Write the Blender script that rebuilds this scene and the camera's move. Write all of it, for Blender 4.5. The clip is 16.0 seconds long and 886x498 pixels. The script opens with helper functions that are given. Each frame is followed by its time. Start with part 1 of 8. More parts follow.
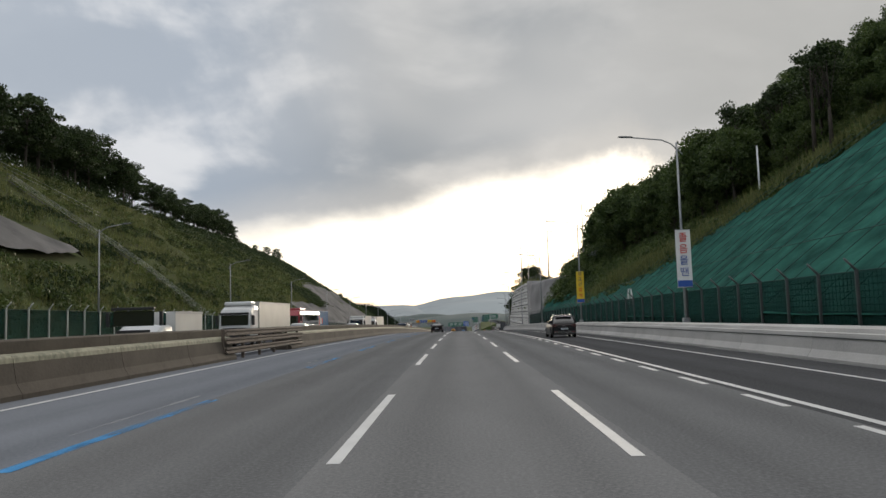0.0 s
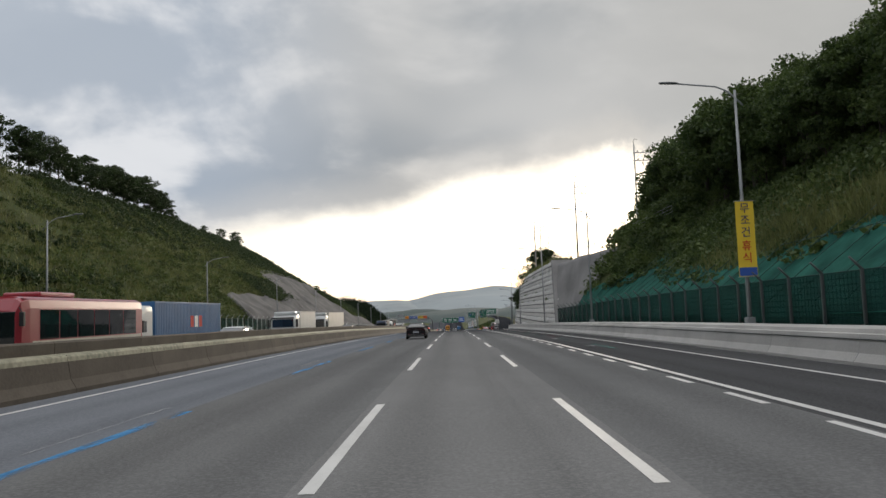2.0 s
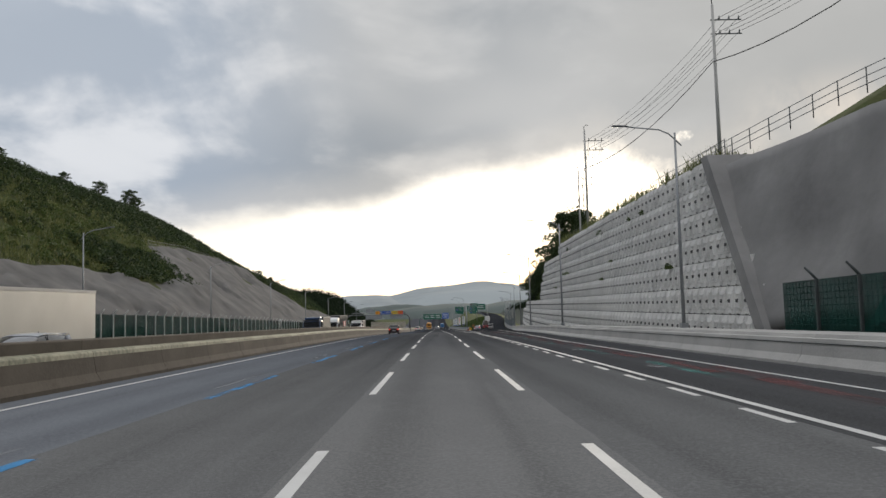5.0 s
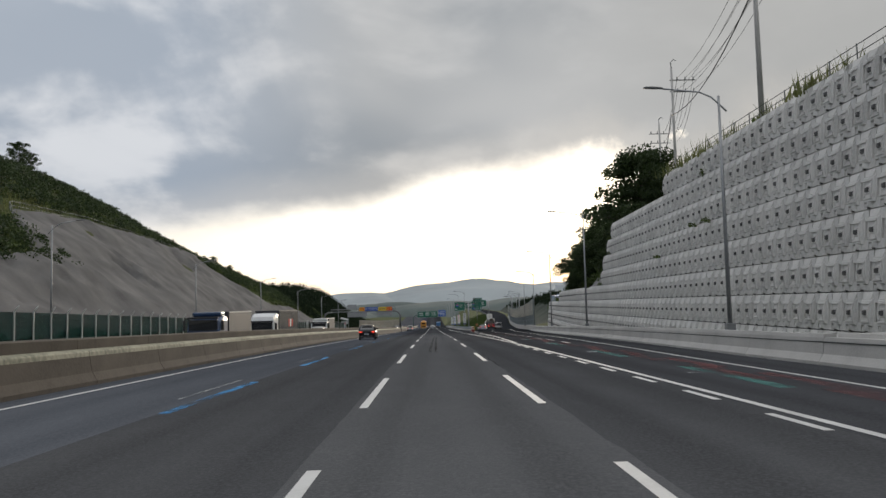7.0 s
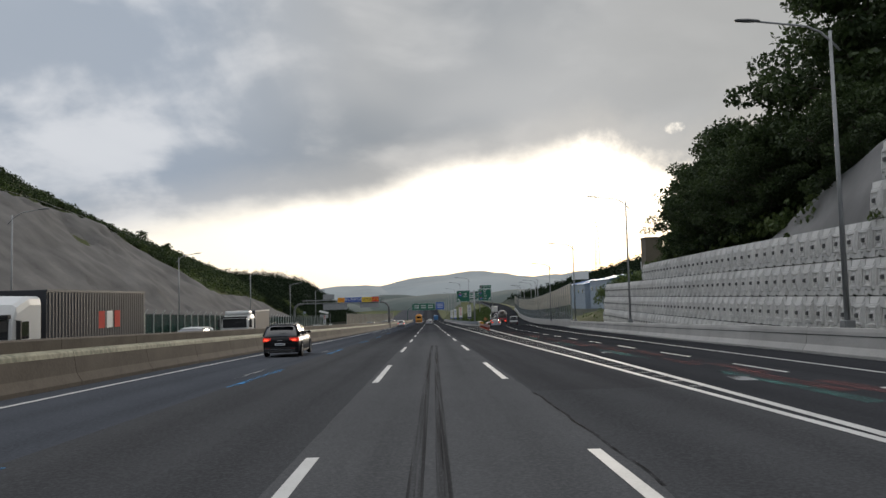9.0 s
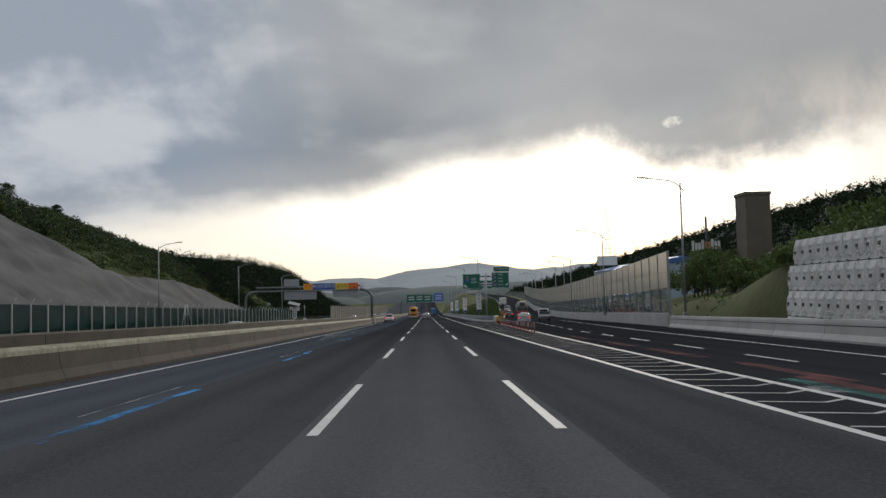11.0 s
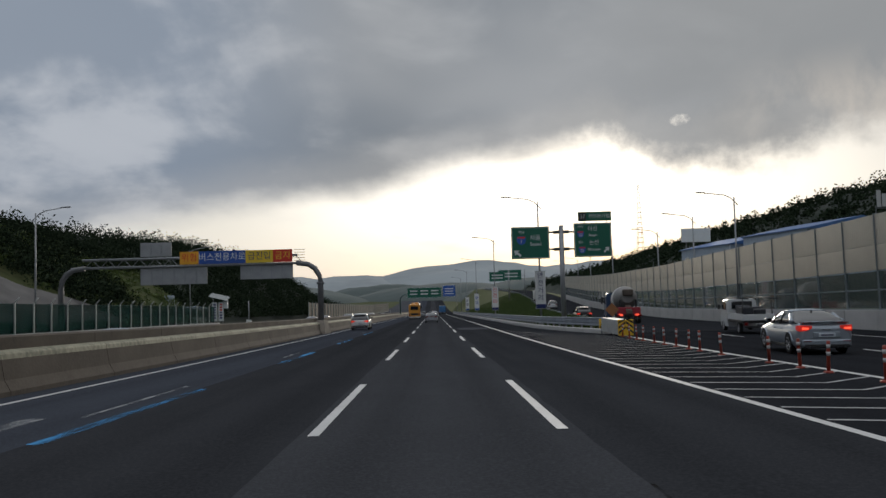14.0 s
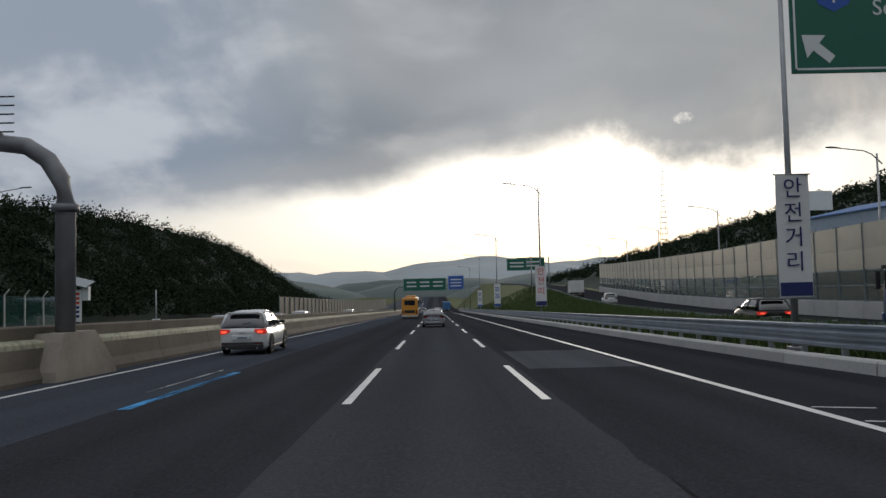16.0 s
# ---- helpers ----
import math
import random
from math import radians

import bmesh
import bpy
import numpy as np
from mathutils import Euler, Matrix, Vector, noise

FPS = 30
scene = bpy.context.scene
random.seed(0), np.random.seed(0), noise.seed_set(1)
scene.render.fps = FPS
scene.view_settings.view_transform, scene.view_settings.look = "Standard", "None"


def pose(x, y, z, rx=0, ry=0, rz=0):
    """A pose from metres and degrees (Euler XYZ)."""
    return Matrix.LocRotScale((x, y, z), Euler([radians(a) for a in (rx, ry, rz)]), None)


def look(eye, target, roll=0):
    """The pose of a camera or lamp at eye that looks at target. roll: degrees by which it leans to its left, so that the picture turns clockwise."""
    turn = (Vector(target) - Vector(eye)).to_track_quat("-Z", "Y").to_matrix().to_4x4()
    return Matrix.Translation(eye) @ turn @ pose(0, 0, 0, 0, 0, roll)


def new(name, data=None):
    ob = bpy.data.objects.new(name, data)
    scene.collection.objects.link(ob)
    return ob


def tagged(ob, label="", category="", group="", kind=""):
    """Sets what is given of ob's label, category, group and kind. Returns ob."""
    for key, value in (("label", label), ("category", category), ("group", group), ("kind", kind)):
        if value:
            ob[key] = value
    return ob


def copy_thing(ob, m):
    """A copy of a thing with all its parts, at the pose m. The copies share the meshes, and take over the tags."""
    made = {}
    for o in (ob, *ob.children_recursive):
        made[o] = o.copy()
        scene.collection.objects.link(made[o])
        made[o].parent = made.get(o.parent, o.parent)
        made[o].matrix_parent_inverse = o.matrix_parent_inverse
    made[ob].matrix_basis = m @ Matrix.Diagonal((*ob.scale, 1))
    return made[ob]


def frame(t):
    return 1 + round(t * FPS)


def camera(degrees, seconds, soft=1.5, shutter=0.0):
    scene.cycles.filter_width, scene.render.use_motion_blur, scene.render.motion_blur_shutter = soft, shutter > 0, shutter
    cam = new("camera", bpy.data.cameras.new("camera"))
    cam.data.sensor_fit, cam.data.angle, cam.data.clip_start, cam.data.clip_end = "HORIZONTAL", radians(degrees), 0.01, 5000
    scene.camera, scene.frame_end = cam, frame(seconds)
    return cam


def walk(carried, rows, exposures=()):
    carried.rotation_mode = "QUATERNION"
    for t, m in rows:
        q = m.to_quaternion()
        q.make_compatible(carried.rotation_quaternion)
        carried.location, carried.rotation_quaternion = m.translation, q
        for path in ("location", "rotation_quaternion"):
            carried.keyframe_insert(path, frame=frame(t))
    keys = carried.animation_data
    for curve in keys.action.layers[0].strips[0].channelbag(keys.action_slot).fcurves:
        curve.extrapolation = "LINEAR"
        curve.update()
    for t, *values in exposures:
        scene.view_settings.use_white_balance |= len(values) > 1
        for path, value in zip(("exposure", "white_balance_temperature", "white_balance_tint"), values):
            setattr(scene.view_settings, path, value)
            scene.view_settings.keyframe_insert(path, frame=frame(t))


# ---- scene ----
cam = camera(60.16, 16.0)
PATH = [
    (0.0, pose(-0.26, 5.40, 1.71, 95.00, 1.72, 1.17)),
    (0.5, pose(-0.22, 18.10, 1.73, 94.93, 1.81, 1.11)),
    (1.0, pose(-0.24, 30.84, 1.73, 94.81, 1.93, 0.99)),
    (1.5, pose(-0.24, 43.63, 1.70, 94.71, 1.97, 0.84)),
    (2.0, pose(-0.24, 56.41, 1.63, 94.63, 2.05, 0.78)),
    (2.5, pose(-0.25, 69.09, 1.53, 94.63, 1.94, 0.67)),
    (3.0, pose(-0.24, 81.81, 1.41, 94.52, 1.70, 0.29)),
    (3.5, pose(-0.19, 94.40, 1.29, 94.61, 1.51, 0.03)),
    (4.0, pose(-0.19, 106.80, 1.14, 94.45, 1.50, -0.22)),
    (4.5, pose(-0.17, 119.14, 0.98, 94.27, 1.49, -0.36)),
    (5.0, pose(-0.21, 131.39, 0.79, 94.31, 1.52, -0.50)),
    (5.5, pose(-0.24, 143.56, 0.57, 94.36, 1.51, -0.65)),
    (6.0, pose(-0.28, 155.66, 0.34, 94.40, 1.48, -0.80)),
    (6.5, pose(-0.34, 167.69, 0.12, 94.20, 1.45, -0.85)),
    (7.0, pose(-0.38, 179.66, -0.10, 94.16, 1.45, -0.85)),
    (7.5, pose(-0.32, 191.70, -0.33, 94.01, 1.55, -0.86)),
    (8.0, pose(-0.32, 203.91, -0.58, 93.78, 1.58, -1.19)),
    (8.5, pose(-0.29, 216.07, -0.83, 93.70, 1.56, -1.24)),
    (9.0, pose(-0.27, 228.26, -1.10, 93.66, 1.58, -1.08)),
    (9.5, pose(-0.25, 240.50, -1.40, 93.41, 1.51, -0.99)),
    (10.0, pose(-0.23, 252.76, -1.73, 93.21, 1.53, -0.81)),
    (10.5, pose(-0.18, 265.07, -2.09, 93.19, 1.49, -1.05)),
    (11.0, pose(-0.12, 277.45, -2.46, 93.17, 1.46, -1.30)),
    (11.5, pose(-0.06, 289.91, -2.81, 93.15, 1.44, -1.54)),
    (12.0, pose(-0.00, 302.47, -3.17, 93.12, 1.42, -1.78)),
    (12.5, pose(0.06, 315.16, -3.53, 93.04, 1.40, -1.45)),
    (13.0, pose(0.09, 327.94, -3.89, 93.08, 1.47, -1.15)),
    (13.5, pose(0.06, 340.60, -4.24, 93.15, 1.57, -0.94)),
    (14.0, pose(-0.02, 353.26, -4.59, 93.10, 1.58, -0.76)),
    (14.5, pose(0.02, 365.95, -4.96, 93.27, 1.56, -0.55)),
    (15.0, pose(-0.05, 378.56, -5.33, 93.26, 1.51, -0.59)),
    (15.5, pose(-0.12, 391.10, -5.70, 93.10, 1.24, -0.80)),
    (16.0, pose(-0.16, 403.46, -6.05, 92.89, 1.31, -0.59)),
]
EXPOSURES = [(0.0, 0.05, 6600, 10), (4.0, 0.1, 6550, 10), (7.0, -0.05, 6500, 10), (10.0, -0.15, 6400, 10), (12.5, -0.6, 6200, 10), (14.5, -0.6, 6180, 10), (16.0, -0.45, 6200, 10)]
walk(cam, PATH, EXPOSURES)

# ---- sky and light ----
world = bpy.data.worlds.new("sky")
scene.world = world
world.use_nodes = True
WN = world.node_tree
WN.nodes.clear()


def wnode(kind, **inputs):
    n = WN.nodes.new(kind)
    for k, v in inputs.items():
        n.inputs[int(k[1:]) if k[0] == "i" and k[1:].isdigit() else k].default_value = v
    return n


def wmath(op, a, b=None, c=None, clamp=False):
    n = WN.nodes.new("ShaderNodeMath")
    n.operation, n.use_clamp = op, clamp
    for i, v in enumerate((a, b, c)):
        if v is None:
            continue
        if isinstance(v, (int, float)):
            n.inputs[i].default_value = v
        else:
            WN.links.new(v, n.inputs[i])
    return n.outputs[0]


def wmix(f, a, b):
    n = WN.nodes.new("ShaderNodeMix")
    n.data_type = "RGBA"
    for s, v in ((n.inputs[0], f), (n.inputs[6], a), (n.inputs[7], b)):
        if isinstance(v, (int, float, tuple)):
            s.default_value = v if not isinstance(v, tuple) else (*v, 1)
        else:
            WN.links.new(v, s)
    return n.outputs[2]


def wnoise(vec, scale, detail, rough=0.5, dist=0.0):
    n = WN.nodes.new("ShaderNodeTexNoise")
    n.inputs["Scale"].default_value, n.inputs["Detail"].default_value = scale, detail
    n.inputs["Roughness"].default_value, n.inputs["Distortion"].default_value = rough, dist
    WN.links.new(vec, n.inputs["Vector"])
    return n.outputs[0]


def wramp(v, lo, hi):
    n = WN.nodes.new("ShaderNodeMapRange")
    n.interpolation_type = "SMOOTHSTEP"
    n.inputs[1].default_value, n.inputs[2].default_value = lo, hi
    WN.links.new(v, n.inputs[0])
    return n.outputs[0]


SUN_AZ, SUN_EL = 12.0, 9.0
coord = WN.nodes.new("ShaderNodeTexCoord").outputs["Generated"]
sep = WN.nodes.new("ShaderNodeSeparateXYZ")
WN.links.new(coord, sep.inputs[0])
dx, dy, dz = sep.outputs
el = wmath("MULTIPLY", wmath("ARCSINE", dz), 57.2958)
az = wmath("MULTIPLY", wmath("ARCTAN2", dx, dy), 57.2958)
# the cloud deck, seen in perspective
flat = WN.nodes.new("ShaderNodeCombineXYZ")
den = wmath("ADD", wmath("MAXIMUM", dz, 0.0), 0.30)
WN.links.new(wmath("DIVIDE", dx, den), flat.inputs[0])
WN.links.new(wmath("DIVIDE", dy, den), flat.inputs[1])
flat.inputs[2].default_value = 3.7
big = wnoise(flat.outputs[0], 1.05, 3.0, 0.45, 0.15)
mid = wnoise(flat.outputs[0], 2.6, 5.0, 0.52, 0.25)
fine = wnoise(coord, 7.0, 6.0, 0.6)
rag = wnoise(coord, 30.0, 5.0, 0.6)
puff = wnoise(coord, 4.2, 7.0, 0.56, 0.35)
left = wramp(wmath("MULTIPLY", az, -1.0), 2.0, 20.0)
right = wramp(az, 4.0, 24.0)
grey = wmix(wramp(big, 0.34, 0.66), (0.34, 0.365, 0.39), (0.54, 0.545, 0.545))
grey = wmix(wmath("MULTIPLY", wramp(mid, 0.42, 0.70), 0.75), grey, (0.66, 0.66, 0.655))
grey = wmix(wmath("MULTIPLY", right, 0.55), grey, (0.385, 0.385, 0.37))
# towering cumulus on one side: bright heads over blue-grey bases
heads = wramp(wmath("ADD", puff, wmath("MULTIPLY", wmath("SUBTRACT", mid, 0.5), 0.9)), 0.40, 0.66)
cumulus = wmix(heads, (0.35, 0.42, 0.52), (0.74, 0.77, 0.82))
grey = wmix(wmath("MULTIPLY", left, 0.72), grey, cumulus)
# the deck grows brighter towards the zenith
up = wramp(el, 24.0, 75.0)
grey = wmix(up, grey, (1.22, 1.23, 1.25))
# ragged lower edge of the deck over the open western sky
edge = wmath("MINIMUM", wmath("ADD", wmath("MULTIPLY", az, 0.165), 8.1), 10.8)
edge = wmath("SUBTRACT", edge, wmath("MULTIPLY", wramp(az, 12.6, 18.4), 3.0))
edge = wmath("ADD", edge, wmath("MULTIPLY", wmath("MAXIMUM", wmath("SUBTRACT", az, 22.0), 0.0), 0.16))
edge = wmath("ADD", edge, wmath("MULTIPLY", wmath("SUBTRACT", fine, 0.5), 2.2))
edge = wmath("ADD", edge, wmath("MULTIPLY", wmath("SUBTRACT", mid, 0.5), 2.2))
edge = wmath("ADD", edge, wmath("MULTIPLY", wmath("MULTIPLY", wmath("SUBTRACT", rag, 0.5), 2.6), wramp(az, 8.0, 14.0)))
over = wmath("SUBTRACT", el, edge)
deck = wramp(over, -0.9, 2.1)
west = wramp(wmath("ABSOLUTE", wmath("SUBTRACT", az, SUN_AZ - 6)), 65.0, 18.0)
core = wmath("MULTIPLY", wramp(wmath("ABSOLUTE", wmath("SUBTRACT", az, 9.0)), 26.0, 3.0), wramp(el, 0.5, 7.5))
glow = wmix(west, (0.62, 0.65, 0.68), (1.12, 1.04, 0.92))
glow = wmix(core, glow, (2.3, 2.15, 1.9))
# thin bars of haze and far cloud low over the hills
bars = WN.nodes.new("ShaderNodeCombineXYZ")
WN.links.new(wmath("MULTIPLY", az, 0.10), bars.inputs[0])
WN.links.new(wmath("MULTIPLY", el, 0.42), bars.inputs[1])
haze = wnoise(bars.outputs[0], 1.0, 5.0, 0.55, 0.2)
glow = wmix(wmath("MULTIPLY", wmath("MULTIPLY", wramp(haze, 0.50, 0.66), wramp(el, 7.0, 2.5)), 0.5), glow, (0.80, 0.80, 0.82))
low = wramp(el, 5.0, 0.0)
glow = wmix(wmath("MULTIPLY", low, 0.4), glow, (0.98, 0.92, 0.83))
# a small bright tear in the deck
tear = wmath("ADD", wmath("POWER", wmath("DIVIDE", wmath("SUBTRACT", az, 18.3), 0.8), 2.0), wmath("POWER", wmath("DIVIDE", wmath("SUBTRACT", el, 11.7), 0.38), 2.0))
tear = wramp(wmath("ADD", tear, wmath("MULTIPLY", wmath("SUBTRACT", rag, 0.5), 9.0)), 1.3, -1.2)
deck = wmath("MULTIPLY", deck, wmath("SUBTRACT", 1.0, wmath("MULTIPLY", tear, 0.56)))
# warm broken cloud beyond the tear
broken = wmath("MULTIPLY", wmath("MULTIPLY", wramp(puff, 0.50, 0.62), wramp(az, 20.0, 27.0)), wramp(el, 16.0, 11.0))
grey = wmix(wmath("MULTIPLY", broken, 0.8), grey, (0.86, 0.77, 0.66))
sky = wmix(deck, glow, grey)
rim = wmath("MULTIPLY", wmath("MULTIPLY", wramp(wmath("ABSOLUTE", wmath("SUBTRACT", over, 1.6)), 3.4, 0.0), west), 0.26)
sky = wmix(rim, sky, (0.92, 0.84, 0.73))
nishita = WN.nodes.new("ShaderNodeTexSky")
nishita.sky_type, nishita.sun_disc = "NISHITA", False
nishita.sun_elevation, nishita.sun_rotation = radians(SUN_EL), radians(SUN_AZ)
bg = WN.nodes.new("ShaderNodeBackground")
bg.inputs[1].default_value = 1.0
WN.links.new(sky, bg.inputs[0])
clear = WN.nodes.new("ShaderNodeBackground")
clear.inputs[1].default_value = 0.05
WN.links.new(nishita.outputs[0], clear.inputs[0])
WN.links.new(wmath("MULTIPLY", wmath("SUBTRACT", 1.0, deck), 0.02), clear.inputs[1])
both = WN.nodes.new("ShaderNodeAddShader")
WN.links.new(bg.outputs[0], both.inputs[0])
WN.links.new(clear.outputs[0], both.inputs[1])
wout = WN.nodes.new("ShaderNodeOutputWorld")
WN.links.new(both.outputs[0], wout.inputs[0])

sun_data = bpy.data.lights.new("sun", "SUN")
sun_data.energy, sun_data.angle, sun_data.color = 0.9, radians(14), (1.0, 0.88, 0.72)
sun = new("sun", sun_data)
sun.matrix_world = look((0, 0, 60), (-60 * math.sin(radians(SUN_AZ)), -60 * math.cos(radians(SUN_AZ)), 60 - 60 * math.tan(radians(SUN_EL))))

# ---- materials ----
def mat(name, col, rough=0.7, metal=0.0, var=0.18, scale=1.5, grain=30.0, bump=0.15, tint=None, rnd=0.0, isl=0.0, spec=0.5, coat=0.0):
    """A painted, cast or grown surface: base colour with broad stains and fine grain, and relief."""
    m = bpy.data.materials.new(name)
    m.use_nodes = True
    t = m.node_tree
    b = t.nodes["Principled BSDF"]
    b.inputs["Roughness"].default_value, b.inputs["Metallic"].default_value = rough, metal
    b.inputs["Specular IOR Level"].default_value = spec
    b.inputs["Coat Weight"].default_value = coat
    b.inputs["Coat Roughness"].default_value = 0.05
    co = t.nodes.new("ShaderNodeTexCoord").outputs["Object"]

    def noi(sc, det):
        n = t.nodes.new("ShaderNodeTexNoise")
        n.inputs["Scale"].default_value, n.inputs["Detail"].default_value = sc, det
        t.links.new(co, n.inputs["Vector"])
        return n.outputs[0]

    def mixc(f, a, bb):
        n = t.nodes.new("ShaderNodeMix")
        n.data_type = "RGBA"
        for s, v in ((n.inputs[0], f), (n.inputs[6], a), (n.inputs[7], bb)):
            if isinstance(v, tuple):
                s.default_value = (*v[:3], 1)
            elif isinstance(v, float):
                s.default_value = v
            else:
                t.links.new(v, s)
        return n.outputs[2]

    def ramp(v, lo, hi):
        n = t.nodes.new("ShaderNodeMapRange")
        n.inputs[1].default_value, n.inputs[2].default_value = lo, hi
        t.links.new(v, n.inputs[0])
        return n.outputs[0]
    dark = tuple(c * (1 - var) for c in col)
    lite = tuple(min(1.0, c * (1 + var)) for c in col)
    broad, small = noi(scale, 5.0), noi(grain, 3.0)
    c = mixc(ramp(broad, 0.3, 0.7), dark, tint or lite)
    c = mixc(ramp(small, 0.35, 0.65), c, mixc(0.5, c, lite if not tint else col))
    if rnd or isl:
        if rnd:
            r = t.nodes.new("ShaderNodeObjectInfo").outputs["Random"]
        else:
            r = t.nodes.new("ShaderNodeNewGeometry").outputs["Random Per Island"]
        hsv = t.nodes.new("ShaderNodeHueSaturation")
        t.links.new(ramp2(t, r, 1 - (rnd or isl), 1 + (rnd or isl)), hsv.inputs["Value"])
        t.links.new(c, hsv.inputs["Color"])
        c = hsv.outputs[0]
    t.links.new(c, b.inputs["Base Color"])
    if bump:
        n = t.nodes.new("ShaderNodeBump")
        n.inputs["Strength"].default_value, n.inputs["Distance"].default_value = bump, 0.02
        t.links.new(small, n.inputs["Height"])
        t.links.new(n.outputs[0], b.inputs["Normal"])
    return m


def ramp2(t, v, lo, hi):
    n = t.nodes.new("ShaderNodeMapRange")
    n.inputs[3].default_value, n.inputs[4].default_value = lo, hi
    t.links.new(v, n.inputs[0])
    return n.outputs[0]


def glow_mat(name, col, strength):
    m = bpy.data.materials.new(name)
    m.use_nodes = True
    b = m.node_tree.nodes["Principled BSDF"]
    b.inputs["Base Color"].default_value = (*col, 1)
    b.inputs["Emission Color"].default_value = (*col, 1)
    b.inputs["Emission Strength"].default_value = strength
    return m


def leaf_mat(name, a, bcol, trans=0.25):
    """Leaves: colour by leaf clump, slightly translucent."""
    m = bpy.data.materials.new(name)
    m.use_nodes = True
    t = m.node_tree
    b = t.nodes["Principled BSDF"]
    b.inputs["Roughness"].default_value = 0.55
    b.inputs["Specular IOR Level"].default_value = 0.3
    co = t.nodes.new("ShaderNodeTexCoord").outputs["Object"]
    n = t.nodes.new("ShaderNodeTexNoise")
    n.inputs["Scale"].default_value, n.inputs["Detail"].default_value = 0.35, 3.0
    t.links.new(co, n.inputs["Vector"])
    r = t.nodes.new("ShaderNodeNewGeometry").outputs["Random Per Island"]
    add = t.nodes.new("ShaderNodeMath")
    add.operation = "MULTIPLY_ADD"
    add.inputs[1].default_value, add.inputs[2].default_value = 0.5, -0.25
    t.links.new(r, add.inputs[0])
    add2 = t.nodes.new("ShaderNodeMath")
    add2.use_clamp = True
    t.links.new(add.outputs[0], add2.inputs[0])
    t.links.new(ramp2(t, n.outputs[0], -0.5, 1.5), add2.inputs[1])
    mx = t.nodes.new("ShaderNodeMix")
    mx.data_type = "RGBA"
    t.links.new(add2.outputs[0], mx.inputs[0])
    mx.inputs[6].default_value, mx.inputs[7].default_value = (*a, 1), (*bcol, 1)
    t.links.new(mx.outputs[2], b.inputs["Base Color"])
    tr = t.nodes.new("ShaderNodeBsdfTranslucent")
    t.links.new(mx.outputs[2], tr.inputs[0])
    ms = t.nodes.new("ShaderNodeMixShader")
    ms.inputs[0].default_value = trans
    t.links.new(b.outputs[0], ms.inputs[1])
    t.links.new(tr.outputs[0], ms.inputs[2])
    t.links.new(ms.outputs[0], t.nodes["Material Output"].inputs[0])
    return m


def glass_mat(name, tint, rough=0.03):
    """Dark tinted vehicle glass: a glossy coat over a deep body."""
    m = bpy.data.materials.new(name)
    m.use_nodes = True
    b = m.node_tree.nodes["Principled BSDF"]
    b.inputs["Base Color"].default_value = (*tint, 1)
    b.inputs["Roughness"].default_value = rough
    b.inputs["Specular IOR Level"].default_value = 0.8
    b.inputs["Coat Weight"].default_value = 1.0
    return m


